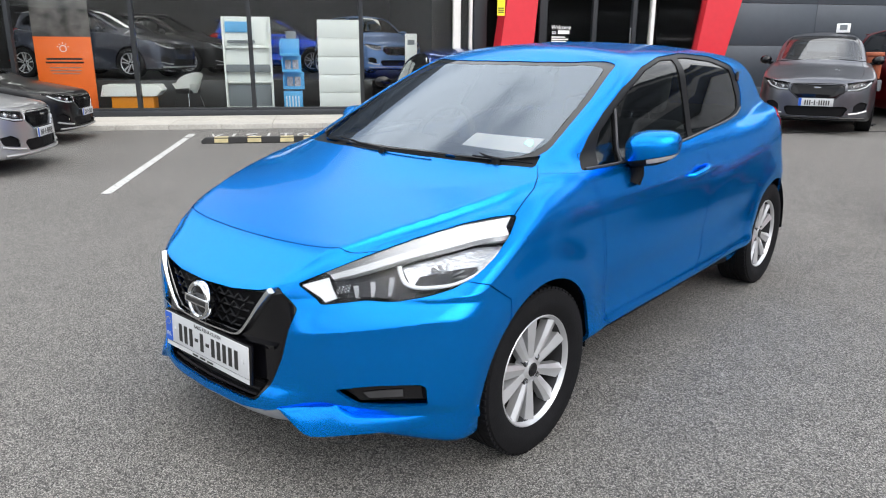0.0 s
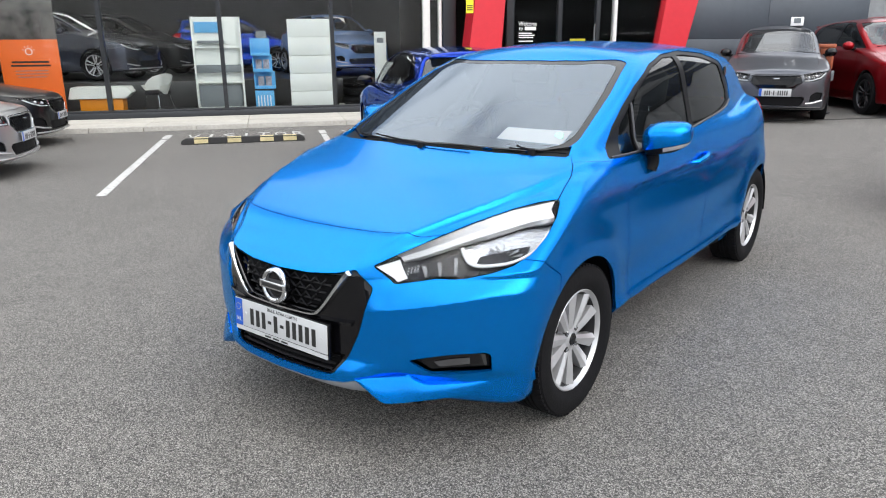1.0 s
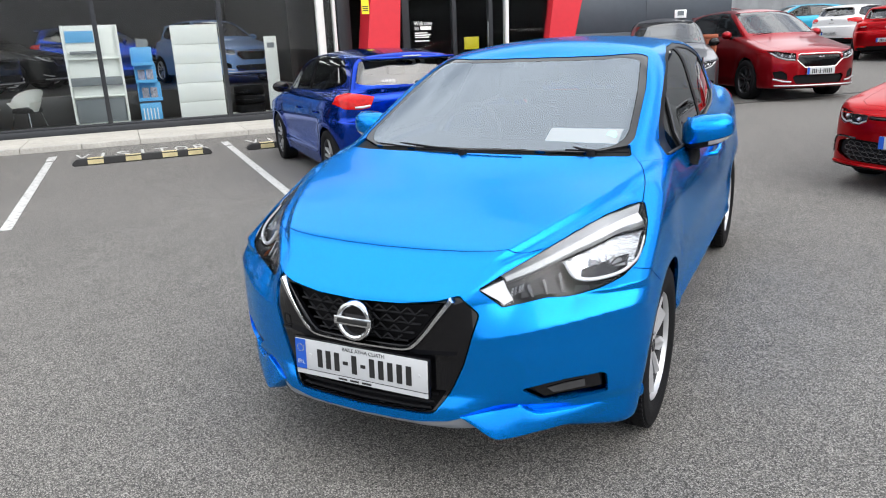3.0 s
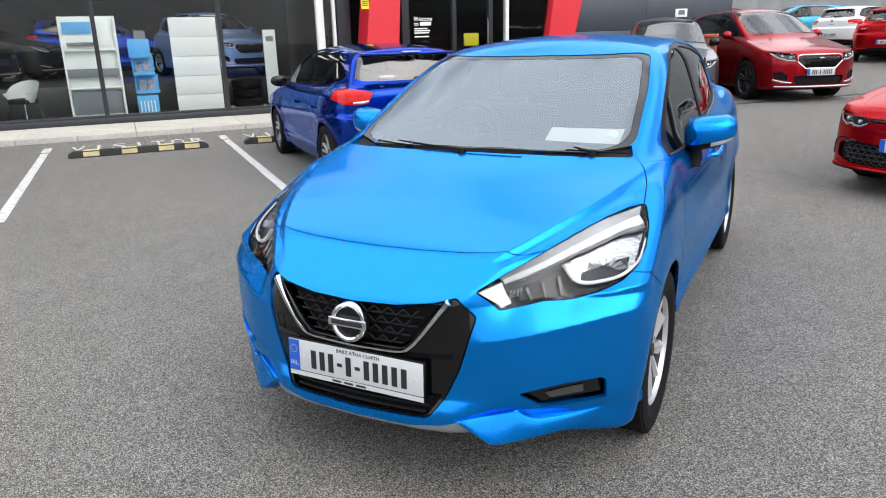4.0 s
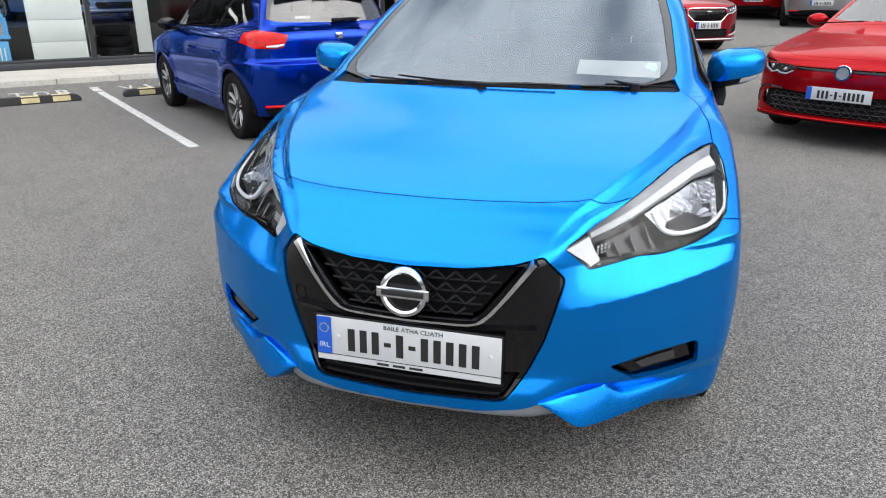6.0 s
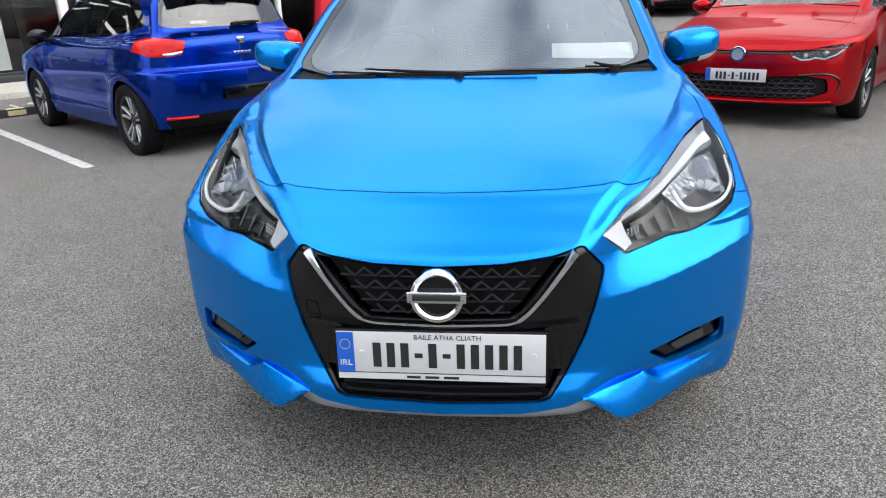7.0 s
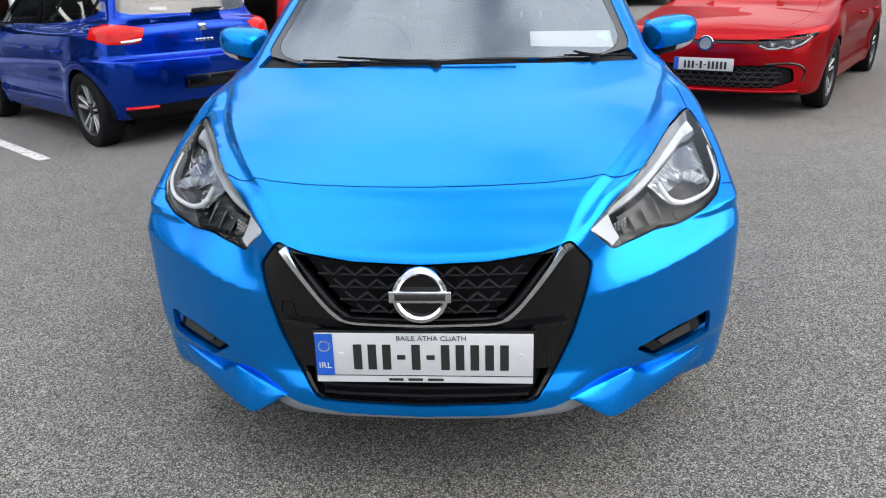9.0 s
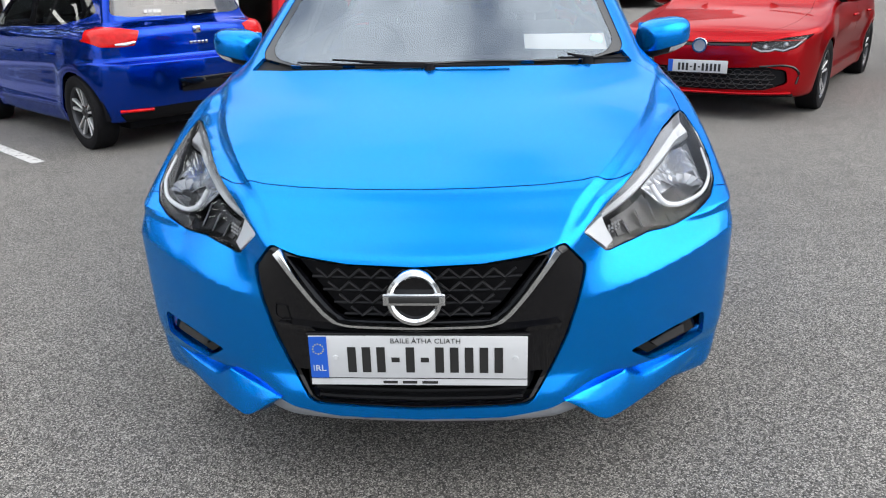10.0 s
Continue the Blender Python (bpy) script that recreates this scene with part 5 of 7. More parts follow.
def asphalt():
    m = bpy.data.materials.new("asphalt")
    m.use_nodes = True
    nt = m.node_tree
    b = nt.nodes["Principled BSDF"]
    b.inputs["Roughness"].default_value = 0.88
    co = nt.nodes.new("ShaderNodeTexCoord")

    def noise_node(scale, detail, rough=0.5):
        n = nt.nodes.new("ShaderNodeTexNoise")
        n.inputs["Scale"].default_value = scale
        n.inputs["Detail"].default_value = detail
        n.inputs["Roughness"].default_value = rough
        nt.links.new(co.outputs["Object"], n.inputs["Vector"])
        return n
    chips = nt.nodes.new("ShaderNodeTexVoronoi")
    chips.inputs["Scale"].default_value = 235
    nt.links.new(co.outputs["Object"], chips.inputs["Vector"])
    ramp = nt.nodes.new("ShaderNodeValToRGB")
    e = ramp.color_ramp.elements
    e[0].position, e[0].color = 0.05, (0.050, 0.048, 0.044, 1)
    e[1].position, e[1].color = 0.95, (0.43, 0.41, 0.375, 1)
    e2 = ramp.color_ramp.elements.new(0.55)
    e2.color = (0.190, 0.182, 0.167, 1)
    sep = nt.nodes.new("ShaderNodeSeparateColor")
    nt.links.new(chips.outputs["Color"], sep.inputs["Color"])
    nt.links.new(sep.outputs[0], ramp.inputs["Fac"])
    gap = nt.nodes.new("ShaderNodeMapRange")
    gap.inputs["From Min"].default_value, gap.inputs["From Max"].default_value = 0.3, 0.75
    gap.inputs["To Min"].default_value, gap.inputs["To Max"].default_value = 1.0, 0.42
    nt.links.new(chips.outputs["Distance"], gap.inputs["Value"])
    big, mid, fine = noise_node(0.55, 5, 0.6), noise_node(5, 4), noise_node(320, 2)
    add = nt.nodes.new("ShaderNodeMath")
    add.operation = 'ADD'
    nt.links.new(big.outputs["Fac"], add.inputs[0])
    nt.links.new(mid.outputs["Fac"], add.inputs[1])
    wear = nt.nodes.new("ShaderNodeMapRange")
    wear.inputs["From Min"].default_value, wear.inputs["From Max"].default_value = 0.65, 1.35
    wear.inputs["To Min"].default_value, wear.inputs["To Max"].default_value = 0.88, 1.13
    nt.links.new(add.outputs[0], wear.inputs["Value"])
    mul = nt.nodes.new("ShaderNodeMath")
    mul.operation = 'MULTIPLY'
    nt.links.new(gap.outputs[0], mul.inputs[0])
    nt.links.new(wear.outputs[0], mul.inputs[1])
    sc = nt.nodes.new("ShaderNodeVectorMath")
    sc.operation = 'SCALE'
    nt.links.new(ramp.outputs["Color"], sc.inputs[0])
    nt.links.new(mul.outputs[0], sc.inputs["Scale"])
    nt.links.new(sc.outputs["Vector"], b.inputs["Base Color"])
    bp = nt.nodes.new("ShaderNodeBump")
    bp.inputs["Strength"].default_value = 0.7
    bp.inputs["Distance"].default_value = 0.004
    inv = nt.nodes.new("ShaderNodeMath")
    inv.operation = 'SUBTRACT'
    nt.links.new(fine.outputs["Fac"], inv.inputs[0])
    nt.links.new(chips.outputs["Distance"], inv.inputs[1])
    nt.links.new(inv.outputs[0], bp.inputs["Height"])
    nt.links.new(bp.outputs["Normal"], b.inputs["Normal"])
    return m


ASPHALT = asphalt()
STONE = material("kerb_stone", (0.40, 0.385, 0.35), 0.85, noise_scale=25, noise_amount=0.25, bump=0.3, bump_scale=90)
PAVING = material("paving", (0.44, 0.42, 0.375), 0.85, noise_scale=12, noise_amount=0.18, bump=0.3, bump_scale=90)
def worn_paint():
    m = material("road_paint", (0.52, 0.52, 0.50), 0.75, bump=0.3, bump_scale=120)
    nt = m.node_tree
    co = nt.nodes.new("ShaderNodeTexCoord")
    nz = nt.nodes.new("ShaderNodeTexNoise")
    nz.inputs["Scale"].default_value, nz.inputs["Detail"].default_value, nz.inputs["Roughness"].default_value = 14, 8, 0.72
    rp = nt.nodes.new("ShaderNodeValToRGB")
    e = rp.color_ramp.elements
    e[0].position, e[0].color = 0.37, (0.20, 0.195, 0.185, 1)
    e[1].position, e[1].color = 0.50, (0.54, 0.54, 0.52, 1)
    nt.links.new(co.outputs["Object"], nz.inputs["Vector"])
    nt.links.new(nz.outputs["Fac"], rp.inputs["Fac"])
    nt.links.new(rp.outputs["Color"], nt.nodes["Principled BSDF"].inputs["Base Color"])
    return m


LINE = worn_paint()
RUBBER = material("black_rubber", (0.03, 0.03, 0.03), 0.8, noise_scale=40, noise_amount=0.3, bump=0.3, bump_scale=150)
YELLOW = material("yellow_reflector", (0.56, 0.48, 0.26), 0.6, noise_scale=60, noise_amount=0.25)


def ground():
    bm = bmesh.new()
    xs = [-900, -300, -100, -50, -30, -20, -14, -10, -7, -5, -4, -3.25, -2.5, -1.75, -1, 0, 3, 6, 10, 14, 20, 30, 50, 100, 300, 900]
    ys = [-900, -300, -100, -40, -20, -10, -6, -3, -1, 0, 0.5, 1, 2, 4, 6, 8, 10, 12, 13, 14, 15, 16, 18, 20, 24, 28]
    ys += [34, 40, 50, 60, 100, 300, 900]
    V = [[bm.verts.new((x, y, rise(x, y))) for y in ys] for x in xs]
    for i in range(len(xs) - 1):
        for j in range(len(ys) - 1):
            bm.faces.new((V[i][j], V[i + 1][j], V[i + 1][j + 1], V[i][j + 1]))
    tagged(part("ground", bm, ASPHALT, smooth=60), "worn grey asphalt of the dealer's yard", "ground", kind="structure")


ground()


def painted_lines():
    for u in (0.0, 2.606, 5.212):
        bm = box(-0.05, 0.05, -5.306, -0.62, 0.0, 0.004)
        tagged(part("parking_line", bm, LINE), "white painted parking bay line on the asphalt", "parking line", "parking bay lines", "structure").matrix_basis = lot(u, 0, 0.002)
        bm = box(-0.06, 0.06, -0.5, 0.0, 0.0, 0.004)
        tagged(part("parking_line", bm, LINE), "short white painted line end beside the kerb", "parking line", "parking bay lines", "structure").matrix_basis = lot(u, 0, 0.002)
    for u in (1.30, 3.91):
        for k, ch in enumerate("VISITOR"):
            m = lot(u - 0.87 + 0.29 * k, 0.36, 0.004)
            ob = text("painted_letter", ch, 0.78, LINE, pose(0, 0, 0), None, 0.001, 0.045 if ch == "I" else 0.20)
            ob.matrix_basis = m
            tagged(ob, "white painted letter of the word visitor on asphalt", "road marking", "visitor lettering", "structure")


painted_lines()


def wheel_stop(u):
    stop = thing("wheel_stop", "black rubber wheel stop with worn yellow bands", "wheel stop", "wheel stops", lot(u, 1.32))
    prof = [(-0.95, 0.0), (-0.95, 0.05), (-0.88, 0.095), (0.88, 0.095), (0.95, 0.05), (0.95, 0.0)]
    bm = add_prism(bmesh.new(), prof, -0.075, 0.075)
    bmesh.ops.bevel(bm, geom=list(bm.edges), offset=0.012, segments=2, affect='EDGES')
    part("block", bm, RUBBER, stop)
    for x in (-0.62, -0.12, 0.38, 0.74):
        w = 0.13
        part("yellow_band", box(x - w, x + w * 0.6, -0.070, -0.0785, 0.018, 0.080), YELLOW, stop)
        part("yellow_band", box(x - w, x + w * 0.6, -0.062, 0.062, 0.094, 0.0965), YELLOW, stop)


wheel_stop(1.30)
wheel_stop(3.73)


def kerb():
    k = thing("kerb", "pale worn concrete kerb stones along the shop front", "kerb", at=lot(0, -0.75))
    tagged(k, kind="structure")
    random.seed(4)
    for i in range(54):
        u = -17 + i * 0.915
        part("kerb_stone", box(u + 0.004, u + 0.911, 0, 0.15, -0.15, 0.088 + random.uniform(-0.003, 0.003), 0.012), STONE, k)
    p = thing("pavement", "pale concrete paving slabs under the shop front", "pavement", at=lot(0, -0.75))
    tagged(p, kind="structure")
    for i in range(27):
        for j in range(3):
            u, w = -17 + i * 1.83, 0.157 + j * 0.6
            part("paving_slab", box(u + 0.003, u + 1.826, w + 0.003, w + 0.597, -0.12, 0.086 + random.uniform(-0.002, 0.002), 0.006), PAVING, p)


kerb()


# ---- the other cars ----
HATCH = dict(
    length=4.05, core=(0.9, 3.3, 0.62), lean=0.36, dense=1.6, k_top=0.05, k_front=0.05,
    bonnet=[(0.0, 0.70), (0.06, 0.74), (0.14, 0.79), (0.3, 0.835), (0.6, 0.89), (0.9, 0.945), (1.15, 0.985), (1.4, 1.02), (2.5, 1.02), (3.0, 1.03), (3.4, 1.055), (4.05, 1.07)],
    drop=[(0.0, 0.05), (0.3, 0.05), (0.8, 0.04), (1.2, 0.03), (4.05, 0.05)],
    plan=[(0.0, 0.84), (0.4, 0.875), (0.85, 0.89), (1.3, 0.872), (2.0, 0.872), (2.8, 0.88), (3.3, 0.89), (3.7, 0.865), (4.05, 0.80)],
    tuck=[(0.15, -0.05), (0.3, -0.02), (0.5, 0.0), (0.65, 0.004), (0.8, -0.004), (0.92, -0.03), (1.05, -0.08)],
    nose_plan=[(0.0, -0.005), (0.3, 0.012), (0.5, 0.05), (0.65, 0.11), (0.77, 0.20), (0.86, 0.36)],
    nose=[(0.16, 0.03), (0.26, -0.004), (0.40, 0.0), (0.55, 0.004), (0.66, 0.015), (0.74, 0.04), (0.82, 0.09), (0.95, 0.25)],
    tail=[(0.2, -0.08), (0.42, 0.0), (0.62, 0.010), (0.728, 0.004), (0.752, -0.045), (0.78, -0.066), (0.90, -0.070), (1.0, -0.078), (1.03, -0.105), (1.12, -0.15)],
    tail_plan=[(0.0, 0.0), (0.4, 0.025), (0.65, 0.09), (0.8, 0.20), (0.88, 0.36)],
    floor=[(0.0, 0.21), (0.5, 0.19), (1.2, 0.18), (3.0, 0.19), (3.6, 0.23), (4.05, 0.27)],
    roof=[(1.6, 1.38), (1.95, 1.43), (2.4, 1.455), (2.9, 1.45), (3.4, 1.425), (3.85, 1.38)],
    glass_plan=[(1.0, 0.70), (1.3, 0.745), (1.8, 0.77), (2.6, 0.765), (3.2, 0.74), (3.7, 0.68)],
    screen=(1.04, 1.95, 0.32, 0.46), back=(3.72, 0.52),
    flares=[(0.86, 0.31, 0.40, 0.010), (3.43, 0.31, 0.41, 0.012)],
    lines=[(1.0, 3.3, 0.47, 0.54, 0.13, -0.022), (0.9, 3.4, 0.335, 0.34, 0.03, 0.010)],
)


PROTO = {}


def plain_car(name, label, colour, at, scale=(1, 1, 1), front="low", group="", plate=True):
    """A parked car by its paint, its size against the common body and the shape of its face."""
    S = Matrix.Diagonal((*scale, 1))
    if front in PROTO:
        car = copy_thing(PROTO[front], at)
    else:
        car = PROTO[front] = common_car(front)
    car.name = name
    car.matrix_basis = at @ S
    tagged(car, label, "car", group)
    r = max(1.0, scale[2] * 0.985)
    for o in list(car.children_recursive):
        kind = o.name.split(".")[0]
        if kind == "wheel":
            x, y = o.matrix_basis.translation[:2]
            o.matrix_basis = Matrix.Translation((x, y, 0.318 * r / scale[2])) @ Matrix.Diagonal((r / scale[0], r / scale[1], r / scale[2], 1))
        elif kind in PAINTED:
            o.material_slots[0].link = 'OBJECT'
            o.material_slots[0].material = colour
    if not plate:
        for o in [o for o in car.children if o.name.split(".")[0] == "number_plate"]:
            for c in list(o.children):
                bpy.data.objects.remove(c)
            bpy.data.objects.remove(o)
    return car


PAINTED = {"body", "front_bumper", "rear_bumper", "bonnet", "front_door", "rear_door", "bumper_lip", "roof_spoiler", "door_mirror", "door_handle"}


def common_car(front, detail=(48, 84, 100), dark_glass=True, plate=True, wheels="plain"):
    """The common five-door body, built once for each shape of face."""
    colour, scale = GREY, (1, 1, 1)
    car = thing("parked_car", "parked car", "car")
    sp = dict(HATCH)
    sp["scale"] = scale
    skin = Skin(sp)
    bm = skin.grid(*detail)
    layer = bm.faces.layers.int.new("panel")
    bm.normal_update()
    for yc in (0.86, 3.43):
        cut_region(bm, layer, 1, ring(yc, 0.31, 0.36, 28), "side", limit=lambda c: c.x > 0.45)
    frame_o = round_corners([(1.22, 0.985), (3.0, 1.03), (3.25, 1.06), (3.50, 1.10), (3.57, 1.14), (3.35, 1.33), (2.9, 1.385), (2.3, 1.40), (2.05, 1.385), (1.7, 1.24)], 0.04)
    cut_region(bm, layer, 10, frame_o, "side", limit=lambda c: c.x > 0.3)
    for k, w in ((11, [(1.42, 1.005), (2.30, 1.025), (2.26, 1.37), (2.08, 1.355), (1.75, 1.215)]), (12, [(2.40, 1.03), (3.0, 1.05), (3.20, 1.08), (3.36, 1.14), (3.2, 1.32), (2.9, 1.36), (2.36, 1.375)])):
        cut_region(bm, layer, k, round_corners(w, 0.03, 3), "side", over=(10,), limit=lambda c: c.x > 0.3)
    cut_region(bm, layer, 20, round_corners([(1.33, 0.30), (2.26, 0.31), (2.33, 0.75), (2.34, 1.0), (1.30, 0.98), (1.29, 0.7)], 0.05, 3), "side", limit=lambda c: c.x > 0.4)
    cut_region(bm, layer, 21, round_corners([(2.28, 0.31), (2.92, 0.33), (3.10, 0.62), (3.22, 0.85), (3.24, 1.02), (2.36, 1.0), (2.35, 0.75)], 0.05, 3), "side", limit=lambda c: c.x > 0.4)
    cut_region(bm, layer, 30, [(-0.02, 0.09), (0.3, 0.105), (0.50, 0.15), (0.60, 0.26), (0.665, 0.5), (0.69, 0.85), (0.66, 1.14), (0.5, 1.07), (0.2, 1.03), (-0.02, 1.02)], "top")
    cut_region(bm, layer, 32, round_corners([(-0.02, 1.06), (0.3, 1.09), (0.55, 1.155), (0.655, 1.22), (0.60, 1.70), (0.545, 1.90), (0.3, 1.80), (-0.02, 1.77)], 0.03, 3), "top")
    over = (0, 30)
    down = lambda pts: [(x, z - 0.035) for x, z in pts]
    if front == "low":      # slim lamps joined by a dark strip, a wide low grille
        cut_region(bm, layer, 40, round_corners(down([(0.42, 0.665), (0.50, 0.630), (0.57, 0.634), (0.60, 0.646), (0.66, 0.632), (0.75, 0.668), (0.84, 0.775), (0.70, 0.758), (0.55, 0.728), (0.42, 0.718)]), 0.01, 2), "front", over=over)
        cut_region(bm, layer, 41, down([(-0.02, 0.685), (0.41, 0.685), (0.41, 0.715), (-0.02, 0.715)]), "front", over=over)
        cut_region(bm, layer, 42, round_corners([(-0.02, 0.27), (0.56, 0.275), (0.72, 0.33), (0.70, 0.44), (0.55, 0.47), (-0.02, 0.45)], 0.03, 3), "front")
    else:                   # sharp lamps with a six-sided grille between them
        cut_region(bm, layer, 40, round_corners([(0.45, 0.612), (0.60, 0.620), (0.74, 0.668), (0.83, 0.765), (0.72, 0.765), (0.58, 0.742), (0.43, 0.725)], 0.008, 2), "front", over=over)
        cut_region(bm, layer, 41, round_corners([(-0.03, 0.52), (0.28, 0.52), (0.41, 0.62), (0.39, 0.69), (0.34, 0.70), (-0.03, 0.70)], 0.02, 3), "front", over=over)
        cut_region(bm, layer, 42, round_corners([(-0.03, 0.27), (0.42, 0.27), (0.48, 0.37), (0.44, 0.40), (-0.03, 0.40)], 0.02, 3), "front")
        cut_region(bm, layer, 44, round_corners([(0.56, 0.33), (0.74, 0.36), (0.77, 0.45), (0.66, 0.47), (0.57, 0.42)], 0.02, 3), "front")
    # tail
    cut_region(bm, layer, 60, round_corners([(0.48, 0.985), (0.535, 0.874), (0.62, 0.862), (0.77, 0.868), (0.86, 0.93), (0.94, 1.035), (0.80, 1.035), (0.64, 1.015)], 0.008, 2), "rear", limit=lambda c: c.y > 3.63)
    cut_region(bm, layer, 61, round_corners([(-0.03, 1.082), (0.48, 1.088), (0.61, 1.11), (0.53, 1.33), (-0.03, 1.345)], 0.04, 3), "rear", limit=lambda c: c.y > 3.5)
    for z in (0.700, 0.725, 0.748, 0.775):
        cut_region(bm, layer, 0, [(-0.03, z), (1.0, z), (1.0, z + 0.006), (-0.03, z + 0.006)], "rear", limit=lambda c: c.y > 3.45)
    cut_region(bm, layer, 62, [(-0.03, 0.15), (0.62, 0.15), (0.74, 0.33), (0.5, 0.37), (-0.03, 0.38)], "rear", limit=lambda c: c.y > 3.6)
    cut_region(bm, layer, 63, [(-0.03, 0.46), (0.29, 0.46), (0.33, 0.60), (-0.03, 0.60)], "rear", limit=lambda c: c.y > 3.6)
    for f in bm.faces:
        c = f.calc_center_median()
        if f[layer] == 0 and c.y < 0.52 and c.z < 0.73:
            f[layer] = 50
        elif f[layer] == 0 and c.y > 3.55 and c.z < 0.752 and c.x < 2:
            f[layer] = 51
    P = lambda *a, **k: panel(a[0], skin, bm, layer, a[1], a[2], car, **k)
    P("body", (0,), colour, gap=0.0)
    P("front_bumper", (50,), colour)
    P("rear_bumper", (51, 63), colour)
    P("bonnet", (30,), colour, gap=0.003)
    P("windscreen", (32,), CAR_SCREEN, inset=0.003, rim=0.004)
    P("grille", (41,), GLOSS, inset=0.015)
    P("lower_grille", (42,), PLASTIC, inset=0.03)
    P("rear_screen", (61,), CAR_SCREEN, inset=0.004, rim=0.004)
    P("rear_diffuser", (62,), PLASTIC, inset=0.004)
    for mir in (False, True):
        k = dict(both=False, mirror=mir)
        P("front_door", (20,), colour, **k)
        P("rear_door", (21,), colour, **k)
        P("window_frame", (10,), GLOSS, inset=0.004, **k)
        P("front_window", (11,), GLASS, inset=0.008, rim=0.003, **k)
        P("rear_window", (12,), PRIVACY if dark_glass else GLASS, inset=0.008, rim=0.003, **k)
        P("headlight_lens", (40,), CLEAR, rim=0.003, **k)
        P("headlight_housing", (40,), HOUSING, inset=0.035, rim=0, gap=-0.003, **k)
        P("tail_lamp", (60,), LAMP_RED, rim=0.01, inset=-0.003, **k)
        if front != "low":
            P("side_intake", (44,), PLASTIC, inset=0.02, rim=0, **k)
    bm.free()
    sx, sy, sz = scale
    for x, y, s in ((0.79, 0.86, 1), (-0.79, 0.86, -1), (0.79, 3.43, 1), (-0.79, 3.43, -1)):
        wheel(car, x * sx, y * sy, 0.318 * max(1, sz * 0.99), 0.318 * max(1, sz * 0.99), 0.2, 0.222 * max(1, sz * 0.99), s, wheels)
        b = bmesh.new()
        arc = [(y + 0.372 * math.cos(math.radians(-5 + 190 * k / 22)), 0.31 + 0.372 * math.sin(math.radians(-5 + 190 * k / 22))) for k in range(23)]
        A = [b.verts.new((0.83 * s, q, h)) for q, h in arc]
        C = [b.verts.new((0.52 * s, q, h)) for q, h in arc]
        for k in range(22):
            b.faces.new((A[k], A[k + 1], C[k + 1], C[k]))
        b.faces.new(C)
        part("arch_liner", b, PLASTIC, car)
    S = Matrix.Diagonal((sx, sy, sz, 1))

    def put(name, b, mat, label=""):
        bmesh.ops.transform(b, matrix=S, verts=b.verts)
        return part(name, b, mat, car, label)
    put("underbody", box(-0.62, 0.62, 0.3, 3.75, 0.17, 0.26, 0.02), PLASTIC)
    # face
    fr = lambda x, z, i: on_front(skin, abs(x), z, i, 1 if x >= 0 else -1)
    b = bmesh.new()
    if front == "low":
        for s in (1, -1):
            u = down([(0.435, 0.672), (0.50, 0.642), (0.565, 0.645), (0.60, 0.660), (0.66, 0.645), (0.74, 0.678), (0.80, 0.74)])
            b = bmesh.new()
            add_tube(b, [fr(x * s, z, 0.012) for x, z in u], 0.008, 6)
            put("light_guide", b, DRL)
            for x, z in ((0.53, 0.645), (0.68, 0.665)):
                b = bmesh.new()
                bmesh.ops.create_uvsphere(b, u_segments=14, v_segments=8, radius=0.024, matrix=Matrix.Translation(fr(x * s, z, 0.035)))
                put("projector", b, BULB)
            b = bmesh.new()
            q = ((0.50, 0.475), (0.66, 0.485), (0.745, 0.465), (0.785, 0.40), (0.775, 0.32))
            gx, gz = spline([(i, v[0]) for i, v in enumerate(q)]), spline([(i, v[1]) for i, v in enumerate(q)])
            add_tube(b, [fr(float(gx(i / 4)) * s, float(gz(i / 4)), 0.001) for i in range(17)], 0.011, 6)
            put("intake_trim", b, GLOSS)
        # honeycomb in the low grille
        for r in range(4):
            z = 0.300 + 0.042 * r
            b = bmesh.new()
            for k in range(-8, 9):
                x = k * 0.075 + (0.0375 if r % 2 else 0)
                if abs(x) > 0.60:
                    continue
                add_tube(b, [fr(x + dx, z + dz, 0.016) for dx, dz in ((-0.036, 0.0), (-0.02, 0.018), (0.02, 0.018), (0.036, 0.0), (0.02, -0.018), (-0.02, -0.018))], 0.004, 5, closed=True)
            tagged(put("grille_mesh", b, HEX), kind="stuff")
        b = bmesh.new()
        add_tube(b, [fr(x, 0.245, -0.012) for x in np.linspace(-0.74, 0.74, 17)], 0.014, 8)
        put("bumper_lip", b, colour)
        b = bmesh.new()
        add_tube(b, [fr(x, 0.222, 0.0) for x in np.linspace(-0.76, 0.76, 17)], 0.013, 8)
        put("front_splitter", b, PLASTIC)
        b = bmesh.new()
        add_tube(b, [fr(x, 0.693, -0.001) for x in np.linspace(-0.80, 0.80, 21)], 0.0035, 5)
        put("lamp_strip", b, LAMP_RED)
        badge_z, badge_r = 0.648, 0.068
    else:
        for s in (1, -1):
            u = [(0.455, 0.630), (0.58, 0.635), (0.71, 0.675), (0.79, 0.742)]
            b = bmesh.new()
            add_tube(b, [fr(x * s, z, 0.010) for x, z in u], 0.010, 6)
            put("light_guide", b, DRL)
            for x, z in ((0.53, 0.682), (0.65, 0.705)):
                b = bmesh.new()
                bmesh.ops.create_uvsphere(b, u_segments=14, v_segments=8, radius=0.026, matrix=Matrix.Translation(fr(x * s, z, 0.030)))
                put("projector", b, BULB)
            b = bmesh.new()
            add_tube(b, [fr(x * s, z, -0.003) for x, z in ((0.50, 0.30), (0.62, 0.31), (0.76, 0.345))], 0.014, 6)
            put("bumper_trim", b, TRIM_SILVER)
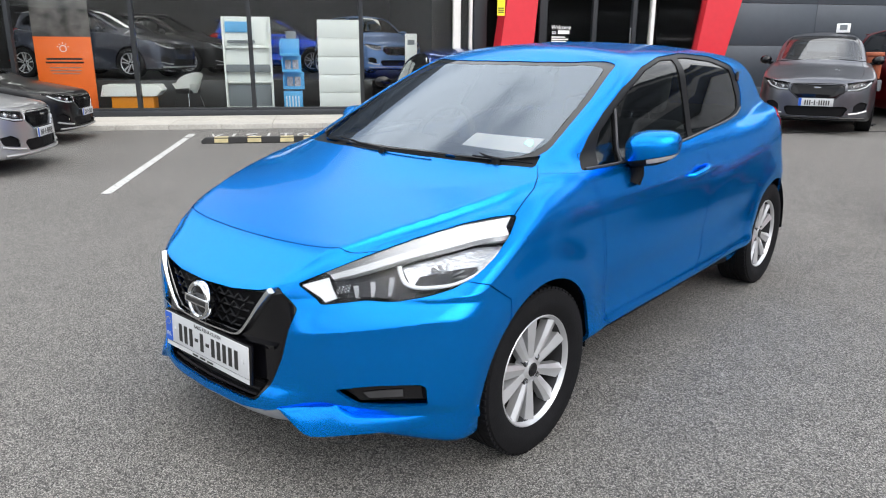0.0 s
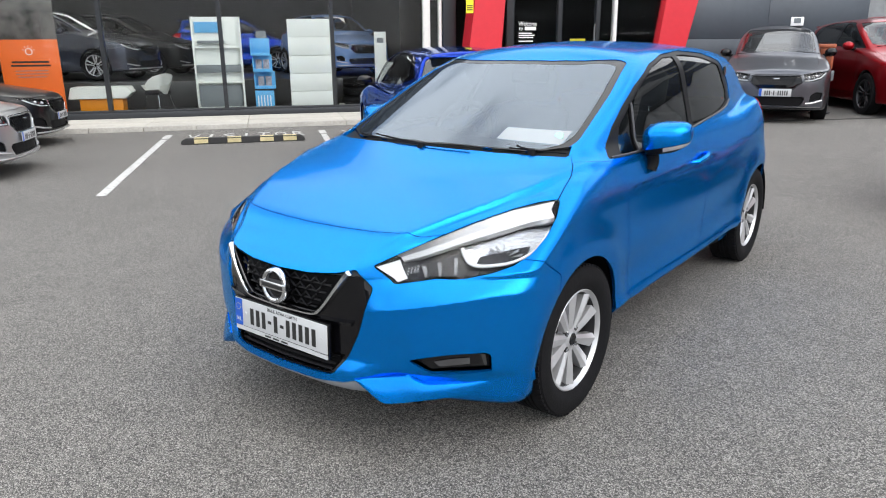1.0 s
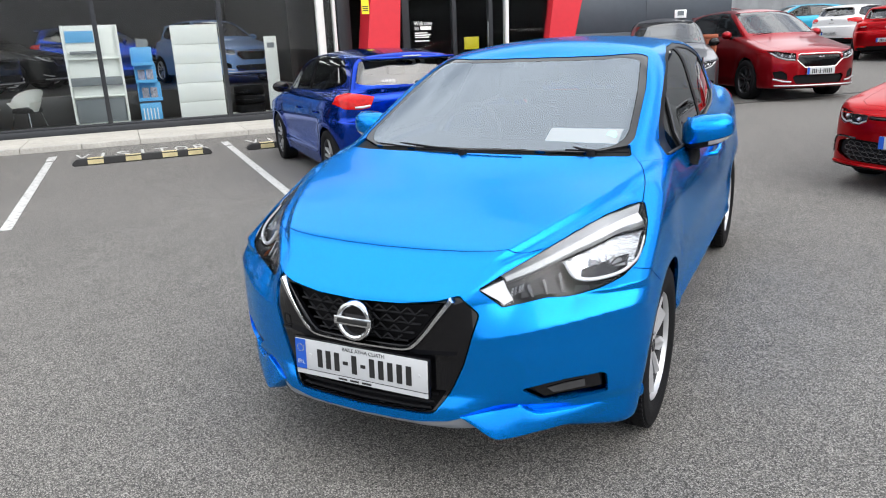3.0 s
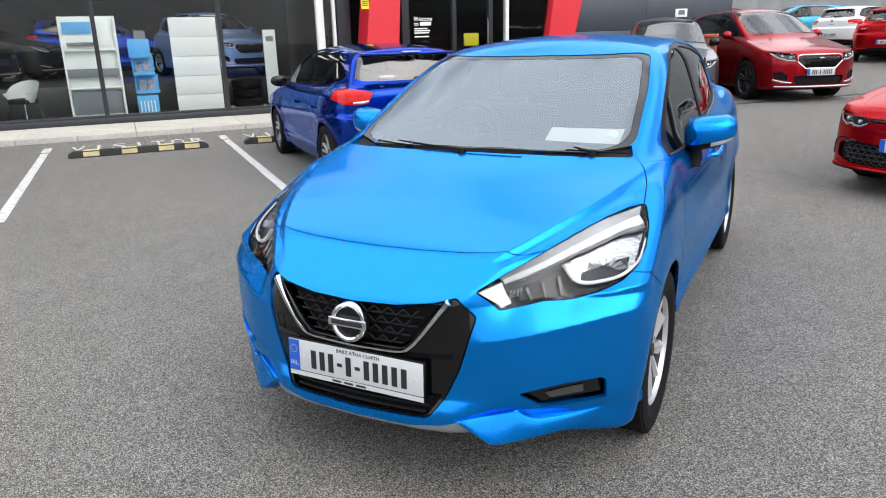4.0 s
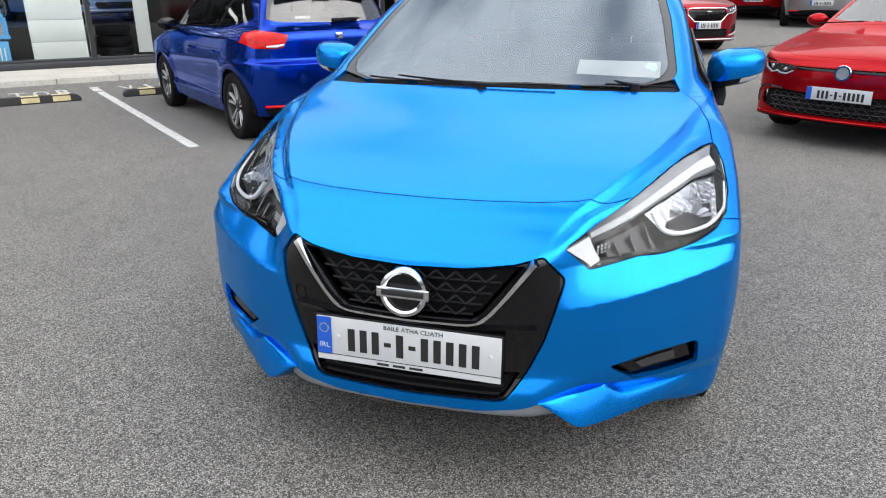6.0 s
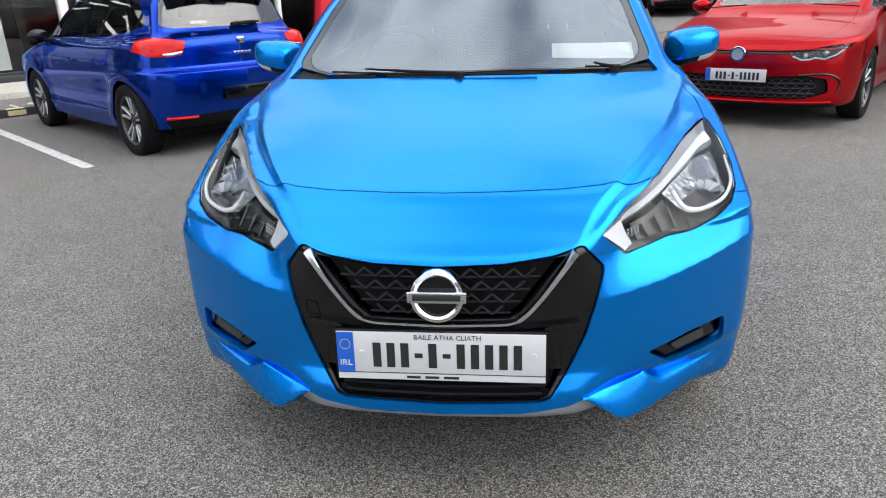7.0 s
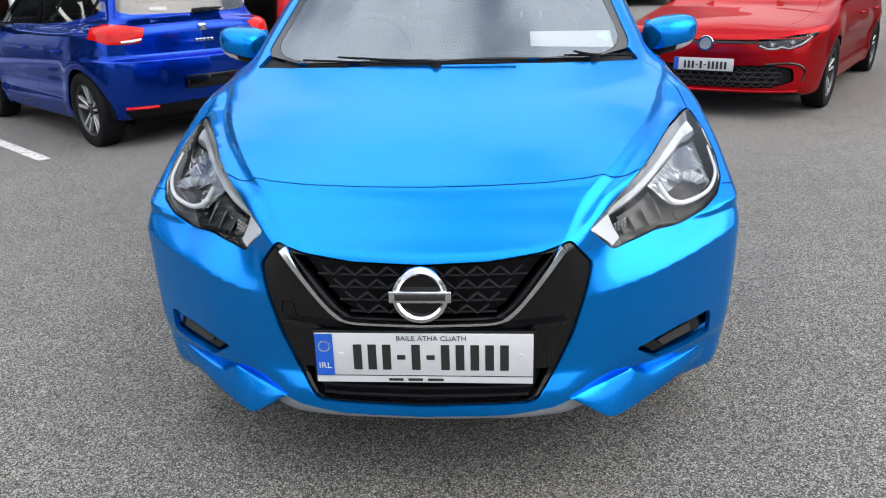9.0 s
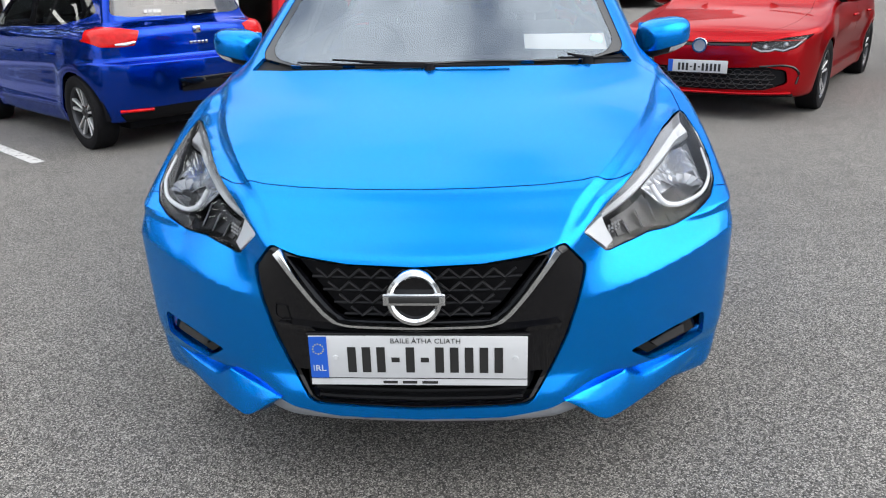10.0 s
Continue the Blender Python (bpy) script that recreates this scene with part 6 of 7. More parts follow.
        for r in range(4):
            b = bmesh.new()
            z = 0.545 + 0.042 * r
            for k in range(-7, 8):
                x = k * 0.056 + (0.028 if r % 2 else 0)
                if abs(x) > 0.24 + (z - 0.53) * 0.8:
                    continue
                add_tube(b, [fr(x + dx, z + dz, 0.008) for dx, dz in ((-0.028, 0), (0, 0.02), (0.028, 0), (0, -0.02))], 0.004, 5, closed=True)
            tagged(put("grille_mesh", b, GRILLE), kind="stuff")
        b = bmesh.new()
        g = [(0.0, 0.512), (0.285, 0.512), (0.425, 0.62), (0.40, 0.70), (0.34, 0.712), (0.0, 0.712)]
        add_tube(b, [fr(x, z, -0.003) for x, z in g + [(-x, z) for x, z in g[-2:0:-1]]], 0.008, 6, closed=True)
        put("grille_surround", b, CHROME)
        b = bmesh.new()
        add_tube(b, [fr(x, 0.245, -0.008) for x in np.linspace(-0.74, 0.74, 17)], 0.013, 8)
        put("front_lip", b, TRIM_SILVER)
        badge_z, badge_r = 0.645, 0.045
    c = fr(0.0, badge_z, -0.012)
    b = bmesh.new()
    if front == "low":
        lathe(b, [(badge_r, 0.0), (badge_r - 0.004, -0.008), (badge_r - 0.017, -0.008), (badge_r - 0.019, 0.0)], 32, Matrix.Translation(c) @ pose(0, 0, 0, 0, 0, 90))
        put("badge_ring", b, CHROME)
        b = bmesh.new()
        lathe(b, [(0.0005, 0.004), (badge_r - 0.010, 0.004), (badge_r - 0.010, 0.02), (0.0005, 0.02)], 32, Matrix.Translation(c) @ pose(0, 0, 0, 0, 0, 90))
        put("badge_plate", b, TRIM_SILVER)
    else:
        add_box(b, c.x - 0.05, c.x + 0.05, c.y - 0.006, c.y + 0.006, c.z + 0.004, c.z + 0.026, 0.003)
        put("badge", b, CHROME)
    if plate:
        q = fr(0.0, 0.468 if front == "low" else 0.46, -0.012)
        number_plate(car, S @ Matrix.Translation(q) @ Matrix.Diagonal((1 / sx, 1 / sy, 1 / sz, 1)), holder=False)
    # tail
    tail = lambda x, z: rear_point(skin, x, z)
    if plate:
        q = tail(0.0, 0.53)
        number_plate(car, S @ Matrix.Translation(q + Vector((0, 0.012, 0))) @ Matrix.Diagonal((1 / sx, 1 / sy, 1 / sz, 1)) @ pose(0, 0, 0, 0, 0, 180), holder=False)
    for s in (1, -1):
        b = bmesh.new()
        ps = [tail(x, z) + Vector((0, 0.006, 0)) for x, z in ((0.53, 0.900), (0.60, 0.886), (0.68, 0.884))]
        add_tube(b, [Vector((p.x * s, p.y, p.z)) for p in ps], [0.010, 0.015, 0.010], 8)
        put("reversing_lamp", b, LAMP_WHITE)
        b = bmesh.new()
        ps = [tail(x, 0.355) + Vector((0, 0.008, 0)) for x in (0.50, 0.62, 0.74)]
        add_tube(b, [Vector((p.x * s, p.y, p.z)) for p in ps], 0.013, 8)
        put("rear_reflector", b, LAMP_RED)
    b = bmesh.new()
    q = tail(0, 1.345)
    add_box(b, -0.50, 0.50, q.y - 0.06, q.y + 0.13, 1.375, 1.40, 0.012)
    for v in b.verts:
        v.co.z -= 0.07 * (v.co.x / 0.5) ** 2 * 0.6
        v.co.y -= 0.06 * (v.co.x / 0.5) ** 2
    put("roof_spoiler", b, colour)
    b = bmesh.new()
    add_box(b, -0.44, 0.44, q.y - 0.02, q.y + 0.10, 1.352, 1.378, 0.008)
    for v in b.verts:
        v.co.z -= 0.035 * (v.co.x / 0.5) ** 2
        v.co.y -= 0.06 * (v.co.x / 0.5) ** 2
    put("spoiler_underside", b, GLOSS)
    put("brake_lamp", box(-0.10, 0.10, q.y + 0.07, q.y + 0.108, 1.362, 1.372), LAMP_WHITE)
    w0, w1 = tail(0.0, 1.095), tail(-0.30, 1.11)
    b = bmesh.new()
    add_tube(b, [w0 + Vector((0, 0.03, 0)), (w0 + w1) / 2 + Vector((0, 0.035, 0.004)), w1 + Vector((0, 0.02, 0))], [0.022, 0.014, 0.008], 8)
    put("rear_wiper", b, PLASTIC)
    q = tail(0, 0.97)
    put("tail_badge", box(-0.035, 0.035, q.y, q.y + 0.012, 0.938, 0.995, 0.006), CHROME)
    q = tail(0, 0.86)
    for k in range(5):
        put("tail_lettering", box(-0.085 + 0.036 * k, -0.06 + 0.036 * k, q.y - 0.002, q.y + 0.008, 0.850, 0.874, 0.003), CHROME)
    q = tail(0.30, 1.13)
    for k in range(4):
        put("window_sticker", box(0.20 + 0.04 * k, 0.23 + 0.04 * k, q.y + 0.004, q.y + 0.007, 1.115, 1.14), PAPER)
    # mirrors and handles
    for s in (1, -1):
        b = bmesh.new()
        bmesh.ops.create_uvsphere(b, u_segments=20, v_segments=12, radius=1)
        for v in b.verts:
            v.co = Vector((0.93 * s + v.co.x * 0.105, 1.50 + v.co.y * (0.085 if v.co.y < 0 else 0.03), 1.02 + v.co.z * 0.068))
        put("door_mirror", b, colour)
        b = bmesh.new()
        add_tube(b, [(0.80 * s, 1.49, 0.965), (0.90 * s, 1.50, 0.985)], 0.026, 8)
        put("mirror_foot", b, PLASTIC)
        for y in (2.17, 3.02):
            x = surface_point(skin, 0, z=0.80, y=y, view="side").x
            b = bmesh.new()
            add_tube(b, [((x + d) * s, y + o, 0.80) for o, d in ((-0.09, 0.0), (-0.06, 0.022), (0.06, 0.022), (0.09, 0.0))], 0.012, 8)
            put("door_handle", b, colour)
        b = bmesh.new()
        add_tube(b, [(0.70 * s, 0.98, 1.01), (0.3 * s, 1.02, 1.035)], 0.006, 5)
        put("wiper", b, PLASTIC)
    put("dashboard", box(-0.68, 0.68, 1.15, 1.6, 0.65, 0.985, 0.05), CABIN)
    for x in (0.37, -0.37):
        put("front_seat", add_box(box(-0.23 + x, 0.23 + x, 2.15, 2.30, 0.5, 1.08, 0.05), -0.12 + x, 0.12 + x, 2.22, 2.32, 1.10, 1.27, 0.04), SEAT)
    put("rear_seat", add_box(box(-0.62, 0.62, 3.0, 3.14, 0.5, 1.03, 0.05), -0.5, 0.5, 3.04, 3.12, 1.05, 1.16, 0.03), SEAT)
    return car


HEX = material("honeycomb_plastic", (0.03, 0.03, 0.032), 0.3, spec=0.5)
TRIM_SILVER = material("satin_trim", (0.5, 0.5, 0.5), 0.35, 0.7)


def rear_point(skin, x, z):
    lo, hi = 4.6, 2.8
    for _ in range(3):
        t = np.linspace(lo, hi, 48)
        o = np.zeros(48)
        f = skin.field(o + x, t, o + z)
        k = int(np.argmax(f <= 0)) if (f <= 0).any() else 47
        lo, hi = t[max(k - 1, 0)], t[k]
    return Vector((x, hi, z))


def facing(x, y, hx, hy, z=None):
    """The pose of a car whose front end is at (x, y) and that looks along (hx, hy)."""
    a = math.atan2(hx, -hy)
    return Matrix.Translation((x, y, rise(x, y) if z is None else z)) @ Matrix.Rotation(a, 4, 'Z')


_l = lot(3.95, 1.72).translation
plain_car("small_hatchback", "deep blue hatchback parked nose-in at the wheel stop", DEEP_BLUE, facing(_l.x, _l.y, -math.sin(TH), math.cos(TH)), (1.0, 1.0, 0.995), "six", "parked cars")
plain_car("sporty_hatchback", "bright red hatchback with a black honeycomb grille", RED, facing(2.02, 5.12, -0.54, -0.84), (1.005, 1.05, 0.97), "low", "parked cars")
plain_car("grey_crossover", "dark metallic grey crossover parked facing the yard", GREY, facing(-0.98, 11.35, 0.25, -0.97), (0.95, 1.09, 1.12), "six", "parked cars")
plain_car("large_suv", "dark red sport utility vehicle with chrome grille", DARK_RED, facing(1.32, 13.15, 0.545, -0.84), (1.015, 1.16, 1.19), "six", "parked cars")
_l = lot(-1.50, 0.55).translation
plain_car("black_hatchback", "glossy black hatchback parked along the shop front", BLACK, facing(_l.x, _l.y, math.cos(TH), math.sin(TH)), (1.0, 1.05, 1.0), "six", "parked cars")
_l = lot(-1.15, 3.45).translation
plain_car("silver_hatchback", "silver hatchback parked beside the black one", SILVER, facing(_l.x, _l.y, math.cos(TH), math.sin(TH)), (1.0, 1.02, 1.0), "six", "parked cars")


# ---- the other parked cars, farther off ----
plain_car("red_hatchback", "red hatchback parked beside the honeycomb-grilled one", RED, facing(6.35, 7.15, -0.54, -0.84), (1.0, 1.03, 1.0), "low", "parked cars")
plain_car("far_red_hatchback", "red hatchback seen from behind, parked far off", RED, Matrix.Translation((3.46, 25.8, rise(3.1, 22.5))) @ Matrix.Rotation(math.radians(-8), 4, 'Z') @ pose(0, 0, 0, 0, 0, 180), (1.0, 1.0, 1.02), "six", "parked cars")
plain_car("far_silver_crossover", "silver crossover seen from behind, parked far off", DULL_SILVER, Matrix.Translation((4.88, 23.6, rise(4.5, 20.2))) @ Matrix.Rotation(math.radians(-8), 4, 'Z') @ pose(0, 0, 0, 0, 0, 180), (1.02, 1.05, 1.1), "six", "parked cars")
plain_car("far_white_hatchback", "white hatchback seen from behind, parked far off", WHITE, Matrix.Translation((3.6, 30.0, rise(2.2, 27.3))) @ Matrix.Rotation(math.radians(-30), 4, 'Z') @ pose(0, 0, 0, 0, 0, 180), (1.0, 1.03, 1.0), "low", "parked cars")
plain_car("far_light_blue_car", "light blue hatchback parked far off", TEAL, Matrix.Translation((-1.6, 30.0, rise(0.4, 31))) @ Matrix.Rotation(math.radians(-65), 4, 'Z'), (1.0, 1.0, 1.02), "low", "parked cars")
plain_car("far_pink_car", "pale red car parked far off by the wall", DARK_RED, Matrix.Translation((-2.6, 36.0, rise(-1, 36))) @ Matrix.Rotation(math.radians(10), 4, 'Z'), (1.0, 1.0, 1.02), "low", "parked cars")


# ---- the showroom ----
FRAME = material("dark_frame", (0.035, 0.038, 0.043), 0.4, 0.4, noise_scale=10, noise_amount=0.1)
CLAD = material("grey_cladding", (0.055, 0.066, 0.082), 0.42, 0.2, noise_scale=6, noise_amount=0.1, bump=0.05, bump_scale=40)
PORTAL = material("red_portal", (0.62, 0.02, 0.035), 0.4, noise_scale=8, noise_amount=0.06)
WHITE_POST = material("white_post", (0.72, 0.72, 0.70), 0.5, noise_scale=10, noise_amount=0.05)
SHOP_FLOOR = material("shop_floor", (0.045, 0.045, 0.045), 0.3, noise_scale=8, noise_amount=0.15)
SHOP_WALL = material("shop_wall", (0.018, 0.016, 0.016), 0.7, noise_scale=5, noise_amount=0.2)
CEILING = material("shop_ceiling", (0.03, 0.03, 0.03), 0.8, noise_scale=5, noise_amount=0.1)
BOARD = material("white_board", (0.82, 0.84, 0.81), 0.45, noise_scale=8, noise_amount=0.04)
GREY_BOARD = material("grey_board", (0.17, 0.19, 0.205), 0.5, noise_scale=8, noise_amount=0.06)
ORANGE = material("orange_print", (0.80, 0.14, 0.012), 0.5, noise_scale=5, noise_amount=0.04)
AMBER_BOARD = material("amber_board", (0.78, 0.27, 0.01), 0.5, noise_scale=8, noise_amount=0.05)
SKY_BOARD = material("light_blue_board", (0.10, 0.40, 0.74), 0.5, noise_scale=8, noise_amount=0.06)
PRINT = material("leaflet_print", (0.45, 0.42, 0.45), 0.5, noise_scale=25, noise_amount=0.9)
PHOTO = material("photo_print", (0.10, 0.09, 0.085), 0.5, noise_scale=3.5, noise_amount=1.6)
YELLOW_SIGN = material("yellow_sign", (0.80, 0.68, 0.02), 0.5)
FRONT = lot(0, -2.6)


def shop():
    def setting(name, label, cat):
        t = thing(name, label, cat, at=FRONT)
        return tagged(t, kind="structure")
    # Panes above 2.5 m are unseen, made tall to let more sky light in.
    g = setting("window_1", "tall showroom glazing in dark metal frames", "shop window")
    part("sill", box(-17, 5.05, -0.06, 0.12, 0.07, 0.20, 0.004), FRAME, g)
    part("lower_rail", box(-17, 5.05, -0.03, 0.09, 0.20, 0.245, 0.003), FRAME, g)
    part("head_rail", box(-17, 5.05, -0.03, 0.09, 5.3, 5.45, 0.004), FRAME, g)
    posts = [-14.9, -12.65, -10.4, -8.15, -5.9, -3.65, -1.40, 0.85, 3.10]
    for u in posts:
        part("mullion", box(u - 0.04, u + 0.04, -0.05, 0.10, 0.245, 5.3, 0.004), FRAME, g)
    ends = posts + [5.05]
    for a, b in zip(ends, ends[1:]):
        p = part("pane", box(a + 0.04, b - 0.04, 0.024, 0.036, 0.245, 5.3), SHOP_GLASS, g)
        p.visible_shadow = False
    # Cladding is out of view; its height is set to darken bonnet reflections.
    w = setting("wall_upper", "unseen dark cladding above the shop windows, raised to darken reflections", "wall")
    for i in range(12):
        for z0, z1 in ((5.456, 6.40), (6.406, 7.20)):
            part("cladding_panel", box(-17 + i * 2.8, -14.206 + i * 2.8, -0.02, 0.20, z0 + (0.15 if i > 7 else 0), z1 + (0.15 if i > 7 else 0), 0.005), CLAD, w)
    w = setting("wall_grey", "dark grey cladding panels beside the entrance", "wall")
    part("backing", box(11.25, 16.38, 0.05, 0.30, 0.0, 5.6), FRAME, w)
    for i in range(2):
        u = 11.30 + (0 if i == 0 else 2.256 + (i - 1) * 3.2)
        e = 11.30 + 2.25 if i == 0 else 16.4
        for z0, z1 in ((0.1, 0.62), (0.626, 1.545), (1.551, 2.465), (2.471, 3.39), (3.396, 4.4), (4.406, 5.6)):
            part("cladding_panel", box(u, e, -0.02, 0.06, z0, z1, 0.006), CLAD, w)
    # entrance: two red portal legs that lean, glass doors between
    d = setting("entrance_portal", "bright red leaning portal of the entrance", "portal")
    for pts, out in (([(5.78, 0.086), (6.56, 0.086), (6.98, 5.8), (6.50, 5.8)], -0.55), ([(10.40, 0.086), (11.0, 0.086), (12.28, 5.6), (11.17, 5.6)], -0.16)):
        part("portal_leg", add_prism(bmesh.new(), pts, out, 0.10), PORTAL, d)
    part("portal_beam", box(6.6, 11.9, -0.55, 0.10, 4.6, 5.6, 0.01), PORTAL, d)
    d = setting("door_1", "glazed entrance doors in dark metal frames", "door")
    part("white_post", box(5.05, 5.20, -0.06, 0.10, 0.086, 5.3, 0.004), WHITE_POST, d)
    part("white_post", box(5.40, 5.46, -0.02, 0.10, 0.086, 5.3, 0.004), WHITE_POST, d)
    part("side_panel", box(5.50, 5.78, 0.0, 0.10, 0.086, 5.3, 0.004), FRAME, d)
    part("side_panel", box(6.95, 7.12, 0.0, 0.10, 0.086, 5.3, 0.004), FRAME, d)
    for u in (8.20, 9.12):
        part("door_post", box(u - 0.05, u + 0.05, -0.02, 0.10, 0.086, 5.3, 0.004), FRAME, d)
    part("white_post", box(9.50, 9.58, -0.04, 0.10, 0.086, 5.3, 0.004), WHITE_POST, d)
    part("door_rail", box(7.12, 10.3, -0.02, 0.10, 5.3, 5.45, 0.004), FRAME, d)
    for a, b in ((5.20, 5.40), (5.46, 5.50), (7.12, 8.15), (8.25, 9.07), (9.17, 9.50), (9.58, 10.9)):
        p = part("pane", box(a, b, 0.03, 0.042, 0.10, 5.3), SHOP_GLASS, d)
        p.visible_shadow = False
    part("door_handle", add_tube(bmesh.new(), [(9.02, -0.05, 1.0), (9.02, -0.05, 1.9)], 0.018, 10), CHROME, d)
    ob = text("door_lettering", "Welcome", 0.13, PAPER, Matrix.Translation((7.45, 0.022, 1.90)) @ pose(0, 0, 0, 90), d, 0.0008, 0.44)
    ob = text("door_lettering", "to", 0.13, PAPER, Matrix.Translation((7.29, 0.022, 1.80)) @ pose(0, 0, 0, 90), d, 0.0008, 0.10)
    part("lettering_bar", box(7.38, 7.64, 0.021, 0.024, 1.765, 1.84), PAPER, d)
    for z in (1.70, 1.655, 1.61, 1.53):
        part("lettering_bar", box(7.24, 7.64 - 0.1 * ((z * 37) % 1), 0.021, 0.024, z - 0.012, z + 0.012), PAPER, d)
    sg = thing("door_notice", "yellow safety notice on the door frame", "sign", at=FRONT)
    part("notice_sheet", box(5.86, 6.02, -0.575, -0.565, 2.10, 2.62), YELLOW_SIGN, sg)
    for z in (2.16, 2.20, 2.24):
        part("notice_lettering", box(5.88, 6.0, -0.578, -0.575, z, z + 0.018), INK, sg)
    sg = thing("low_yellow_sign", "yellow notice board standing behind the doors", "sign", at=FRONT)
    part("notice_sheet", box(8.68, 9.06, 0.5, 0.53, 1.30, 1.58, 0.005), YELLOW_SIGN, sg)
    part("stand", add_tube(bmesh.new(), [(8.87, 0.515, 0.08), (8.87, 0.515, 1.30)], 0.02, 10), FRAME, sg)
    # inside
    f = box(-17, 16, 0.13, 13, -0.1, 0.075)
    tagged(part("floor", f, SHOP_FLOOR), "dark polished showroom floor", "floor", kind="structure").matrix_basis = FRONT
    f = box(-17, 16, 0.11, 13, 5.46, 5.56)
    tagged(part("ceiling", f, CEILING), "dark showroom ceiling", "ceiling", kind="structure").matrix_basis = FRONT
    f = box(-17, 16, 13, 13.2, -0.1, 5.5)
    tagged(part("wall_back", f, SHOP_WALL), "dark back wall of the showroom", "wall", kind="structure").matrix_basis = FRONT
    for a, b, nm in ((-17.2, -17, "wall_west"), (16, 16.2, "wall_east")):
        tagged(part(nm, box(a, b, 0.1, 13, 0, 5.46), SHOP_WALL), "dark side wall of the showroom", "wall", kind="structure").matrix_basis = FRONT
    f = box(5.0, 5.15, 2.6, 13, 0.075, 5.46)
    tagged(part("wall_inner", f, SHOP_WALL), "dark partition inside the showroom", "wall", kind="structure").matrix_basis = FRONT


shop()
# Showroom fill: these glowing panels are unseen and added to brighten the interior.
FILL_TUBE = bpy.data.materials.new("fill_tube")
FILL_TUBE.use_nodes = True
FILL_TUBE.node_tree.nodes["Principled BSDF"].inputs["Emission Color"].default_value = (1, 0.97, 0.92, 1)
FILL_TUBE.node_tree.nodes["Principled BSDF"].inputs["Emission Strength"].default_value = 4.0


def fill_lights():
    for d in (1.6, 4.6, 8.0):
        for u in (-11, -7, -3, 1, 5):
            l = thing("ceiling_light", "unseen added ceiling panel that brightens the showroom", "ceiling light", "showroom lights", FRONT @ Matrix.Translation((u, d, 5.0)))
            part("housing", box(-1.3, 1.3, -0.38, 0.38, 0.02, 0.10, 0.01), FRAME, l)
            part("tube", box(-1.25, 1.25, -0.35, 0.35, -0.01, 0.02, 0.008), FILL_TUBE, l)
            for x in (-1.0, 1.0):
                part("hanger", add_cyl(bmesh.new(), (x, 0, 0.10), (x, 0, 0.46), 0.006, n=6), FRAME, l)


fill_lights()


def shop_things():
    B = FRONT
    at = lambda u, d, z=0.075, turn=0: B @ Matrix.Translation((u, d, z)) @ Matrix.Rotation(radians(turn), 4, 'Z')
    # white shelf unit
    s = thing("display_shelf", "white display shelf with grey panels and brochures", "shelf", at=at(0.72, 0.75))
    part("back_panel", box(-0.50, 0.50, 0.02, 0.05, 0.06, 2.0, 0.004), BOARD, s)
    for x in (-0.50, 0.46):
        part("side_frame", box(x, x + 0.04, -0.10, 0.05, 0.0, 2.0, 0.004), BOARD, s)
    part("base", box(-0.54, 0.54, -0.16, 0.06, 0.0, 0.05, 0.004), BOARD, s)
    part("grey_panel", box(-0.45, 0.45, -0.02, 0.018, 0.14, 0.60, 0.004), GREY_BOARD, s)
    part("grey_shelf", box(-0.46, 0.46, -0.12, 0.018, 0.86, 1.02, 0.004), GREY_BOARD, s)
    for z in (0.64, 1.36):
        part("shelf_board", box(-0.46, 0.46, -0.10, 0.018, z, z + 0.025, 0.003), BOARD, s)
    part("poster", box(-0.44, 0.06, -0.01, 0.018, 1.68, 1.90, 0.002), SKY_BOARD, s, "pale blue framed print")
    part("poster", box(0.14, 0.38, -0.01, 0.018, 1.45, 1.92, 0.002), BOARD, s)
    part("model_tray", box(-0.40, 0.16, -0.09, 0.018, 1.46, 1.52, 0.01), GREY_BOARD, s)
    # blue leaflet stand
    s = thing("leaflet_stand", "light blue cardboard leaflet stand with brochures", "display stand", at=at(1.63, 0.8))
    part("plinth", box(-0.20, 0.20, -0.17, 0.17, 0.0, 0.46, 0.004), SKY_BOARD, s)
    for k in range(5):
        part("plinth_stripe", box(-0.15 + 0.065 * k, -0.13 + 0.065 * k, -0.175, -0.168, 0.08, 0.36), BOARD, s)
    for i, (z, w, dx) in enumerate(((0.50, 0.22, 0.03), (0.86, 0.20, 0.0), (1.20, 0.20, -0.03))):
        part("tray", box(-w + dx, w + dx, -0.16, 0.14, z, z + 0.06, 0.004), SKY_BOARD, s)
        part("back_card", box(-w + dx, w + dx, 0.10, 0.13, z, z + 0.36, 0.004), SKY_BOARD, s)
        part("side_card", box(-w + dx - 0.01, -w + dx + 0.01, -0.14, 0.13, z, z + 0.30, 0.003), SKY_BOARD, s)
        for k in range(2):
            part("brochure", box(-0.15 + dx + 0.16 * k, -0.02 + dx + 0.16 * k, -0.06, -0.05, z + 0.05, z + 0.26, 0, pose(0, 0, 0, -8)), PRINT, s)
    part("header", box(-0.10, 0.12, 0.14, 0.16, 0.62, 1.72, 0.003), GREY_BOARD, s)
    # tall white panel with grooves
    s = thing("white_partition", "tall white slatted display panel", "display panel", at=at(2.66, 0.75))
    for k in range(5):
        part("slat", box(-0.46, 0.46, 0.0, 0.06, 0.04 + k * 0.385, 0.04 + k * 0.385 + 0.378, 0.004), BOARD, s)
    part("backing", box(-0.45, 0.45, 0.055, 0.09, 0.04, 1.96), BOARD, s)
    part("foot", box(-0.48, 0.48, -0.05, 0.14, 0.0, 0.035, 0.003), FRAME, s)
    # second small panel behind the blue car
    s = thing("price_board", "narrow white price board on a flat base", "sign stand", at=at(4.35, 1.6))
